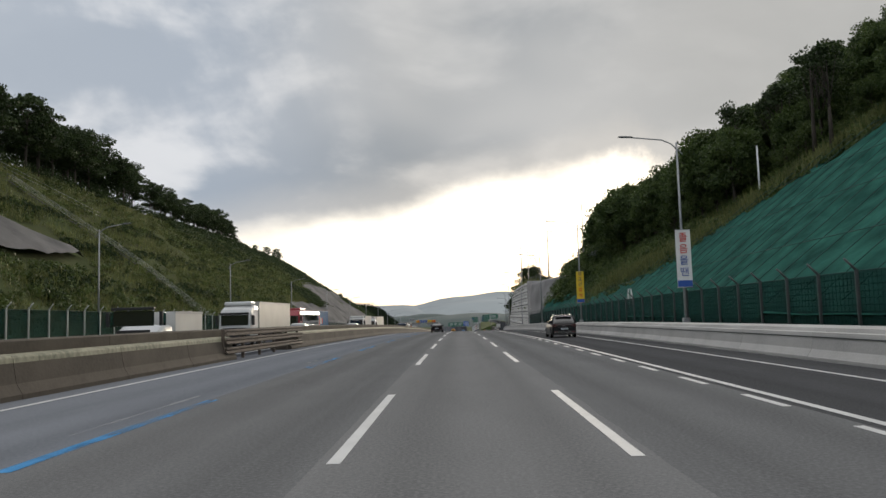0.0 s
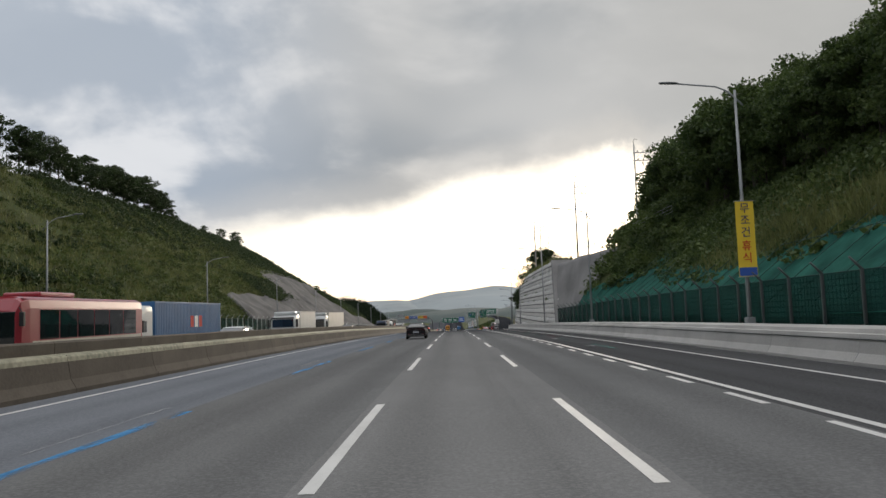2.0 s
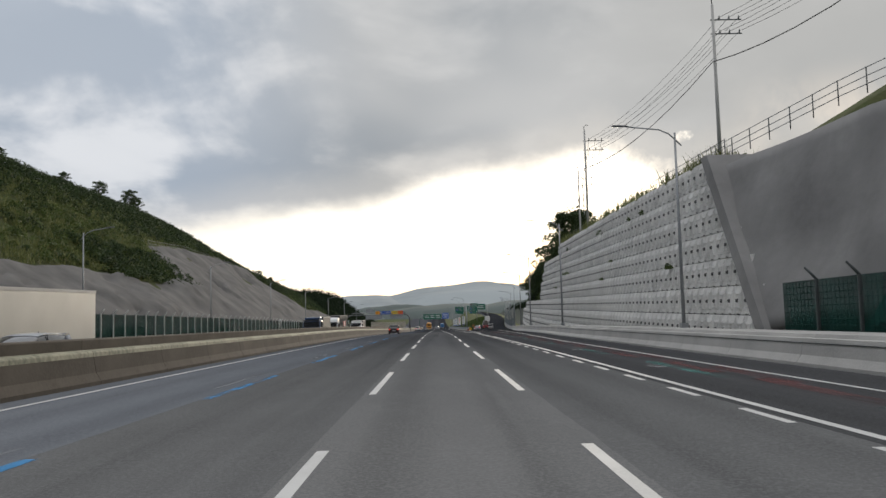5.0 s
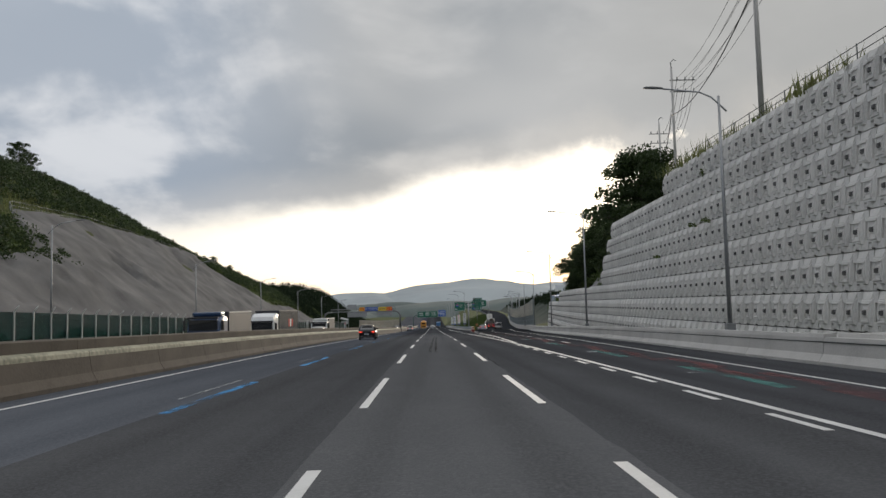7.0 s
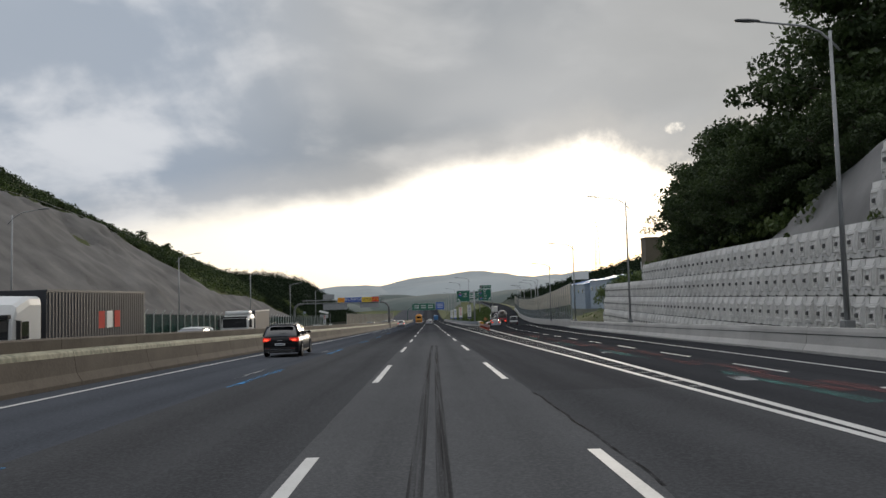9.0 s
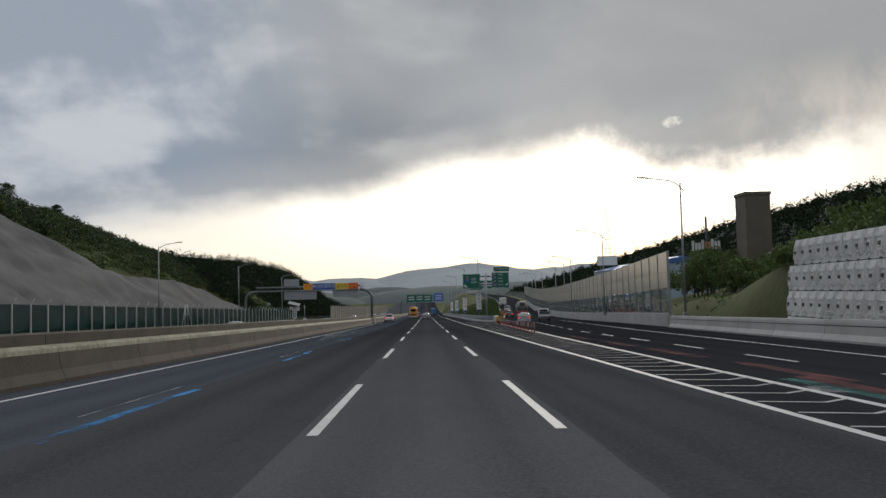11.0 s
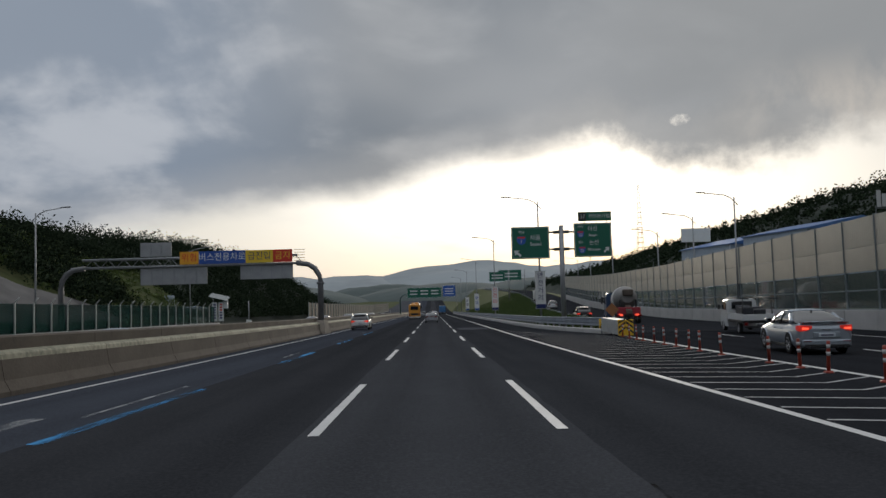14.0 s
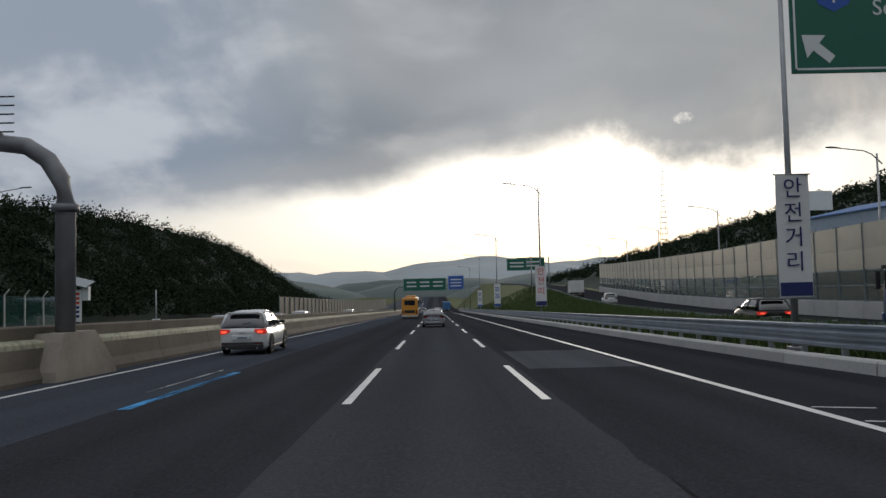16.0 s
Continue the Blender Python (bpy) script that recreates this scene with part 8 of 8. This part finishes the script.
car("sedan", "glossy black saloon with a full-width tail light and white plate", "sedan", "paint_black_car", 4.95, 1.88, 1.46, (-3.83, 128.3, gz_(128.3)), rim="rim_dark", lamps="tail_dark")
car("sedan", "silver-grey saloon driving in the middle lane", "sedan", "paint_silver_car", 4.85, 1.86, 1.47, (-0.35, 468.2, gz_(468.2)))
car("sedan", "silver-blue compact saloon with lit red tail lights", "sedan", "paint_silver_blue", 4.55, 1.78, 1.44, (12.75, 378.1, gz_(378.1)), -7, lamps="tail_lit", bar=False, extras=False)
car("suv", "dark navy sport utility car with roof rails and bright wheels", "suv", "paint_dark_suv", 4.64, 1.87, 1.67, (7.5, 62.2, gz_(62.2)), lamps="tail_dark", clad="trim_black", rack=True)
car("suv", "black sport utility car with lit red tail lights", "suv", "paint_black_car", 4.7, 1.9, 1.67, (-7.85, 267.4, gz_(267.4)), lamps="tail_lit", bar=False, rack=True)
car("suv", "white sport utility car with dark glass and a black lower bumper", "suv", "paint_white_car", 4.6, 1.9, 1.72, (-7.75, 433.6, gz_(433.6)), lamps="tail_lit", bar=False, clad="trim_black", rim="rim_dark")
car("suv", "dark sport utility car on the exit ramp", "suv", "paint_black_car", 4.6, 1.88, 1.66, (17.9, 444, float(ramp_z(444))), -4, lamps="tail_lit", bar=False)
car("suv", "white sport utility car on the exit ramp", "suv", "paint_white_car", 4.5, 1.86, 1.66, (24.8, 512, float(ramp_z(512))), -5, bar=False)
for nm, sh, pm, x, y, lb in (("sedan", "sedan", "paint_white_car", 0.4, 560, "white saloon far ahead in the middle lane"), ("suv", "suv", "paint_silver_car", -3.4, 590, "grey sport utility car far ahead"),
                             ("sedan", "sedan", "paint_black_car", -3.7, 640, "black saloon far ahead near the signs"), ("sedan", "sedan", "paint_white_car", 0.3, 690, "white saloon in the distant traffic"),
                             ("suv", "suv", "paint_white_car", 3.6, 720, "white sport utility car in the distant traffic"), ("sedan", "sedan", "paint_silver_car", -7.6, 700, "grey saloon in the distant bus lane")):
    car(nm, lb, sh, pm, 4.7, 1.85, 1.5 if sh == "sedan" else 1.68, (x, y, gz_(y)), bar=False, extras=False)
# oncoming cars: nose towards -y
for nm, sh, pm, x, y, lb in (("suv", "suv", "paint_white_car", -14.3, 74.5, "white sport utility car on the opposite carriageway"), ("suv", "suv", "paint_white_car", -14.2, 107, "white sport utility car behind the median"),
                             ("sedan", "sedan", "paint_white_car", -14.2, 133, "white saloon showing over the median barrier"), ("suv", "suv", "paint_silver_car", -14.3, 160, "silver sport utility car showing over the median barrier"),
                             ("sedan", "sedan", "paint_black_car", -14.3, 250, "black saloon on the opposite carriageway"), ("suv", "suv", "paint_white_car", -14.4, 276.5, "white van-like car on the opposite carriageway"),
                             ("sedan", "sedan", "paint_white_car", -18.0, 352, "white saloon showing over the median barrier"), ("sedan", "sedan", "paint_silver_car", -14.3, 390, "silver saloon on the opposite carriageway"),
                             ("sedan", "sedan", "paint_white_car", -18.2, 470, "white saloon in the oncoming traffic"), ("suv", "suv", "paint_white_car", -14.4, 486, "white sport utility car in the oncoming traffic"),
                             ("sedan", "sedan", "paint_silver_car", -22.0, 512, "silver saloon in the oncoming traffic"), ("suv", "suv", "paint_white_car", -14.4, 532, "white sport utility car in the oncoming queue"),
                             ("sedan", "sedan", "paint_black_car", -18.2, 556, "black saloon in the oncoming queue"), ("sedan", "sedan", "paint_white_car", -14.4, 574, "white saloon in the oncoming queue")):
    car(nm, lb, sh, pm, 4.7, 1.85, 1.48 if sh == "sedan" else 1.70, (x, y, gz_(y)), 180, bar=False, extras=False, group="oncoming cars")


def coach(label, at_, turn, body_m, top_m, L=11.5, W=2.5, H=3.35, band=None):
    e = empty("coach", label, "bus", at=at_, turn=turn)
    rings = []
    for y, q, zt in ((0, 0.95, H - 0.14), (0.12, 1.0, H - 0.03), (0.5, 1.0, H), (L - 0.8, 1.0, H), (L - 0.25, 0.98, H - 0.10), (L, 0.90, H - 0.55)):
        w = W / 2 * q
        rings.append(ring_mirror([(0, y, zt), (w * 0.80, y, zt - 0.03), (w * 0.96, y, zt - 0.16), (w, y, zt - 0.5), (w, y, 0.95), (w * 0.99, y, 0.38), (w * 0.9, y, 0.30), (0, y, 0.30)]))
    bm = loft(bmesh.new(), rings, smooth=False)
    bmesh.ops.recalc_face_normals(bm, faces=bm.faces)
    part("body", bm, e, body_m)
    rt = [[(x * W / 2, y, H - 0.02 - 0.13 * abs(x) ** 3 + dz) for x, dz in ((-0.93, 0), (-0.5, 0.03), (0, 0.04), (0.5, 0.03), (0.93, 0), (0, -0.1))] for y in (0.25, 1.2, L - 1.2, L - 0.5)]
    bm = loft(bmesh.new(), rt)
    bmesh.ops.recalc_face_normals(bm, faces=bm.faces)
    part("roof", bm, e, top_m)
    part("air_unit", boxm(-0.8, 0.8, L * 0.55, L * 0.80, H, H + 0.22, bevel=0.08), e, top_m)
    for s in (-1, 1):
        for k in range(6):
            y = 0.9 + (L - 2.4) * k / 6
            part("window", boxm(s * W / 2 - 0.012, s * W / 2 + 0.012, y + 0.03, y + (L - 2.4) / 6 - 0.05, 1.55, H - 0.55, bevel=0.006), e, "car_glass")
        if band:
            part("stripe", boxm(s * W / 2 - 0.008, s * W / 2 + 0.008, 0.3, L - 1.0, 0.55, 1.5), e, band)
        part("mirror", boxm(s * (W / 2 + 0.16) - 0.09, s * (W / 2 + 0.16) + 0.09, L - 0.05, L + 0.12, 2.1, 2.65, bevel=0.03), e, "trim_black")
        part("mirror_arm", tube(bmesh.new(), [(s * (W / 2 - 0.1), L - 0.2, 2.85), (s * (W / 2 + 0.16), L + 0.05, 2.62)], 0.02, 0.02, 5), e, "trim_black")
        part("tail_lamp", boxm(s * W * 0.42 - 0.09, s * W * 0.42 + 0.09, -0.03, 0.02, 0.75, 1.35, bevel=0.02), e, "tail_red")
        hl = part("headlamp", boxm(s * W * 0.36 - 0.18, s * W * 0.36 + 0.18, L - 0.03, L + 0.03, 0.65, 0.9, bevel=0.02), e, "lamp_glass")
        for y in (2.2, L - 2.6):
            wheel(e, s * (W / 2 - 0.16), y, 0.48, 0.28, "rim_silver")
    part("windscreen", boxm(-W * 0.44, W * 0.44, L - 0.06, L + 0.015, 1.25, H - 0.62, bevel=0.02), e, "car_glass")
    part("rear_window", boxm(-W * 0.34, W * 0.34, -0.02, 0.02, 2.1, H - 0.45, bevel=0.02), e, "car_glass")
    part("bumper", boxm(-W * 0.49, W * 0.49, -0.06, 0.1, 0.32, 0.62, bevel=0.03), e, "trim_pale")
    part("engine_grille", boxm(-W * 0.32, W * 0.32, -0.035, 0.0, 0.9, 1.35, bevel=0.01), e, "trim_black")
    pl = part("number_plate", boxm(-0.26, 0.26, -0.075, -0.06, 0.42, 0.54), e, "yellow_paint")
    part("bar", boxm(-0.19, 0.19, -0.079, -0.074, 0.46, 0.50), pl, "plate_ink")
    return e


coach("yellow-orange coach with a dark rear window", (-4.2, 523, gz_(523)), 0, "bus_yellow", "bus_yellow")
coach("red and cream coach with dark windows on the opposite carriageway", (-18.2, 97.5, gz_(97.5)), 180, "bus_red", "bus_red", band="bus_cream", L=11.8, H=3.3)


def truck(label, at_, turn, cab_m, box_m, L=15.0, boxed=True, ribs=False, H=3.75, cabover=True, mark=False, flat=False, name="truck"):
    """A lorry standing with its tail at the origin and its cab towards +y."""
    e = empty(name, label, "truck", at=at_, turn=turn)
    W = 2.48
    cl = 2.2
    y0 = L - cl
    ch = H - (0.25 if cabover else 0.7)
    rings = []
    for y, q, zt in ((y0, 1.0, ch), (y0 + 0.9, 1.0, ch), (L - 0.35, 0.99, ch - 0.35), (L - 0.06, 0.97, ch - 1.0), (L, 0.95, 1.2)):
        w = W / 2 * q
        rings.append(ring_mirror([(0, y, zt), (w * 0.85, y, zt - 0.03), (w * 0.97, y, zt - 0.14), (w, y, zt - 0.4), (w, y, 1.0), (w * 0.98, y, 0.5), (0, y, 0.45)]))
    bm = loft(bmesh.new(), rings, smooth=False)
    bmesh.ops.recalc_face_normals(bm, faces=bm.faces)
    cab = part("cab", bm, e, cab_m)
    part("windscreen", boxm(-W * 0.43, W * 0.43, L - 0.10, L + 0.02, 1.75, 2.55, bevel=0.02), cab, "car_glass")
    part("sun_visor", boxm(-W * 0.46, W * 0.46, L - 0.10, L + 0.14, 2.58, 2.74, bevel=0.03), cab, "trim_black")
    part("grille", boxm(-W * 0.36, W * 0.36, L - 0.02, L + 0.03, 0.85, 1.55, bevel=0.02), cab, "trim_black")
    part("bumper", boxm(-W * 0.50, W * 0.50, L - 0.15, L + 0.08, 0.38, 0.80, bevel=0.05), e, cab_m)
    for s in (-1, 1):
        part("side_window", boxm(s * W / 2 - 0.012, s * W / 2 + 0.012, L - 1.25, L - 0.35, 1.75, 2.45, bevel=0.01), cab, "car_glass")
        part("mirror", boxm(s * (W / 2 + 0.18) - 0.09, s * (W / 2 + 0.18) + 0.09, L - 0.2, L - 0.08, 1.75, 2.5, bevel=0.02), e, "trim_black")
        part("mirror_arm", tube(bmesh.new(), [(s * (W / 2 - 0.02), L - 0.25, 2.5), (s * (W / 2 + 0.18), L - 0.14, 2.48)], 0.02, 0.02, 5), e, "trim_black")
        hl = part("headlamp", boxm(s * W * 0.40 - 0.2, s * W * 0.40 + 0.2, L + 0.05, L + 0.1, 0.55, 0.75, bevel=0.02), e, "lamp_glass")
        part("tail_lamp", boxm(s * W * 0.42 - 0.16, s * W * 0.42 + 0.16, -0.03, 0.02, 0.75, 0.9, bevel=0.01), e, "tail_red")
        for y in [L - 1.3] + ([1.2, 2.4] if L < 11 else [1.2, 2.4, 3.6, y0 - 1.4]):
            wheel(e, s * (W / 2 - 0.16), y, 0.50, 0.30, "rim_silver")
    part("chassis", boxm(-0.5, 0.5, 0.1, L - 0.6, 0.62, 0.95, bevel=0.02), e, "trim_black")
    part("under_guard", boxm(-W * 0.47, W * 0.47, 0.0, 0.1, 0.42, 0.56, bevel=0.02), e, "trim_black")
    if boxed:
        bm = boxm(-W / 2, W / 2, 0.05, y0 - 0.45, 1.0, H, bevel=0.02)
        b = part("cargo_box", bm, e, box_m)
        if ribs:                                        # corrugated sheet on both sides
            n = int((y0 - 0.7) / 0.3)
            for s in (-1, 1):
                cv, cf = [], []
                for k in range(n):
                    for yy, dx_ in ((0.0, 0.004), (0.04, 0.03), (0.15, 0.03), (0.19, 0.004)):
                        for z in (1.15, H - 0.12):
                            cv.append((s * (W / 2 + dx_), 0.2 + 0.3 * k + yy, z))
                for k in range(4 * n - 1):
                    cf.append((2 * k, 2 * k + 1, 2 * k + 3, 2 * k + 2) if s < 0 else (2 * k, 2 * k + 2, 2 * k + 3, 2 * k + 1))
                part("corrugated_side", mesh_data("corrugated_side", cv, cf, box_m), b)
        for s in (-1, 1):
            part("side_rail", boxm(s * (W / 2 + 0.008) - 0.02, s * (W / 2 + 0.008) + 0.02, 0.05, y0 - 0.45, H - 0.1, H + 0.01), b, "trim_pale" if not ribs else box_m)
            part("side_rail", boxm(s * (W / 2 + 0.008) - 0.02, s * (W / 2 + 0.008) + 0.02, 0.05, y0 - 0.45, 1.0, 1.1), b, "trim_pale" if not ribs else box_m)
            if mark:
                ym, sc = (y0 - 0.45) * 0.45, 1.0
                for k in range(3):
                    part("mark", boxm(s * (W / 2 + 0.028) - 0.004, s * (W / 2 + 0.028) + 0.004, ym - 1.5 + 0.95 * k, ym - 0.8 + 0.95 * k, 1.9, 2.75), b, "cloth_red" if k < 1 or s < 0 and k == 2 else "sign_white")
        part("rear_door", boxm(-W * 0.47, W * 0.47, -0.01, 0.06, 1.1, H - 0.1, bevel=0.02), b, box_m)
        part("door_bar", tube(bmesh.new(), [(0.06, -0.03, 1.15), (0.06, -0.03, H - 0.15)], 0.02, 0.02, 6), b, "trim_chrome")
        if cabover and not ribs:
            part("wind_deflector", boxm(-W * 0.44, W * 0.44, y0 + 0.1, y0 + 1.3, ch - 0.05, ch + 0.25, bevel=0.1), e, cab_m)
    return e


truck("white cab lorry with a long silver box body", (-17.6, 78.5, gz_(78.5)), 180, "paint_white_car", "box_silver", 14.0, H=3.6)
truck("white cab lorry carrying a blue ribbed shipping container", (-21.3, 121.5, gz_(121.5)), 180, "paint_white_car", "box_blue", 17.0, ribs=True, H=3.75, mark=True)
truck("white cab lorry with a plain white box body", (-17.4, 144.8, gz_(144.8)), 180, "paint_white_car", "box_white", 11.5, H=3.3)
truck("white cab lorry with a grey wing body", (-17.4, 167.5, gz_(167.5)), 180, "paint_white_car", "box_silver", 16.0, H=3.55)
truck("dark blue cab lorry with a black tarpaulin body", (-17.4, 247.0, gz_(247)), 180, "paint_blue_cab", "box_dark", 10.0, H=3.1)
truck("white cab lorry carrying a dark ribbed shipping container", (-17.8, 272.6, gz_(272.6)), 180, "paint_white_car", "box_dark", 14.0, ribs=True, H=3.75, mark=True)
truck("white cab lorry with a dark box body", (-17.6, 306, gz_(306)), 180, "paint_white_car", "box_dark", 9.0, H=3.2)
truck("white camper van body showing over the median barrier", (-17.3, 52.5, gz_(52.5)), 180, "paint_white_car", "box_white", 7.2, H=2.5, cabover=False, name="camper_van")
truck("white box lorry climbing the exit ramp", (27.5, 552, float(ramp_z(552))), -5, "paint_white_car", "box_white", 8.5, H=3.3)
truck("teal tarpaulin lorry far ahead in the outer lane", (3.6, 660, gz_(660)), 0, "paint_white_car", "box_blue", 9.0, H=3.4)

# concrete mixer
mx = (18.6, 426, float(ramp_z(426)))
mixer = truck("concrete mixer lorry with a grey drum and white stripe", mx, -5, "paint_blue_cab", "box_dark", 8.6, boxed=False, H=3.2, name="mixer_truck")
prof_d = [(0.55, 0.55), (0.9, 0.78), (1.8, 1.12), (3.0, 1.22), (4.2, 1.12), (5.4, 0.72), (5.7, 0.5)]
for (ya, yb, mm, nm) in ((0.55, 5.7, "mixer_grey", "drum"), (2.35, 3.25, "box_white", "drum_stripe")):
    n = 24
    ys = [ya] + [y for y, _ in prof_d if ya < y < yb] + [yb]
    extra = 0.0 if nm == "drum" else 0.012
    bm = loft(bmesh.new(), [[(math.cos(2 * math.pi * k / n) * (curve_at(y, prof_d) + extra), y, 2.35 - 0.10 * (y - 3) + math.sin(2 * math.pi * k / n) * (curve_at(y, prof_d) + extra)) for k in range(n)] for y in ys])
    bmesh.ops.recalc_face_normals(bm, faces=bm.faces)
    part(nm, bm, mixer, mm)
part("chute", loft(bmesh.new(), [[(-0.3, y, z), (0.3, y, z), (0.25, y, z + 0.1), (-0.25, y, z + 0.1)] for y, z in ((0.55, 1.7), (-0.1, 1.2), (-0.15, 0.95))], smooth=False), mixer, "rust")
part("hopper", boxm(-0.5, 0.5, 0.2, 0.8, 2.7, 3.3, bevel=0.1), mixer, "rust")
part("rear_frame", boxm(-1.1, 1.1, 0.1, 0.3, 0.7, 1.6, bevel=0.04), mixer, "bus_red")
for s in (-1, 1):
    part("frame_leg", boxm(s * 0.75 - 0.08, s * 0.75 + 0.08, 0.5, 0.75, 0.9, 2.3, bevel=0.02), mixer, "trim_black")
    part("brake_lamp", boxm(s * 0.8 - 0.2, s * 0.8 + 0.2, 0.06, 0.1, 0.8, 0.95), mixer, "tail_bright")

# small pickup with a dark frame on its bed
pk = empty("pickup_truck", "small white cab-over pickup with a dark loaded bed", "pickup truck", at=(18.3, 396.3, gz_(396.3)), turn=-6)
W = 1.74
rings = []
for y, zt, q in ((3.1, 1.95, 1.0), (3.3, 1.98, 1.0), (4.2, 1.96, 0.98), (4.75, 1.15, 0.96), (4.95, 0.95, 0.92)):
    w = W / 2 * q
    rings.append(ring_mirror([(0, y, zt), (w * 0.85, y, zt - 0.03), (w * 0.96, y, zt - 0.12), (w, y, max(0.95, zt - 0.7)), (w, y, 0.6), (w * 0.97, y, 0.32), (0, y, 0.3)]))
bm = loft(bmesh.new(), rings, smooth=False)
bmesh.ops.recalc_face_normals(bm, faces=bm.faces)
cab = part("cab", bm, pk, "paint_white_car")
part("rear_window", boxm(-0.6, 0.6, 3.07, 3.11, 1.35, 1.80, bevel=0.01), cab, "car_glass")
part("bed", boxm(-W / 2, W / 2, 0.05, 3.0, 0.62, 0.78, bevel=0.02), pk, "trim_black")
for s in (-1, 1):
    part("side_board", boxm(s * (W / 2 - 0.03) - 0.03, s * (W / 2 - 0.03) + 0.03, 0.05, 3.0, 0.78, 1.15, bevel=0.01), pk, "paint_white_car")
    part("side_window", boxm(s * W / 2 - 0.03, s * W / 2 + 0.012, 3.35, 4.1, 1.30, 1.80, bevel=0.01), cab, "car_glass")
    part("tail_lamp", boxm(s * 0.68 - 0.1, s * 0.68 + 0.1, -0.02, 0.04, 0.50, 0.66, bevel=0.01), pk, "tail_red")
    part("mirror", boxm(s * (W / 2 + 0.14) - 0.07, s * (W / 2 + 0.14) + 0.07, 4.35, 4.45, 1.3, 1.6, bevel=0.02), pk, "trim_black")
    part("frame_post", tube(bmesh.new(), [(s * 0.8, 0.15, 0.7), (s * 0.8, 0.15, 2.0)], 0.03, 0.03, 6), pk, "trim_black")
    part("frame_rail", tube(bmesh.new(), [(s * 0.8, -0.9, 2.02), (s * 0.8, 3.4, 2.02)], 0.04, 0.04, 6), pk, "trim_black")
    for y in (1.0, 4.15):
        wheel(pk, s * (W / 2 - 0.12), y, 0.32, 0.2, "rim_silver")
part("tail_gate", boxm(-W / 2 + 0.03, W / 2 - 0.03, 0.0, 0.06, 0.78, 1.12, bevel=0.01), pk, "paint_white_car")
for k, (x, y, h) in enumerate(((-0.45, 0.8, 0.75), (0.35, 1.2, 0.6), (-0.2, 2.2, 0.8), (0.5, 2.4, 0.7))):
    part("load", boxm(x - 0.33, x + 0.33, y - 0.4, y + 0.4, 0.78, 0.78 + h, bevel=0.05), pk, "box_dark")
part("bumper", boxm(-0.8, 0.8, -0.06, 0.05, 0.36, 0.48, bevel=0.02), pk, "trim_black")
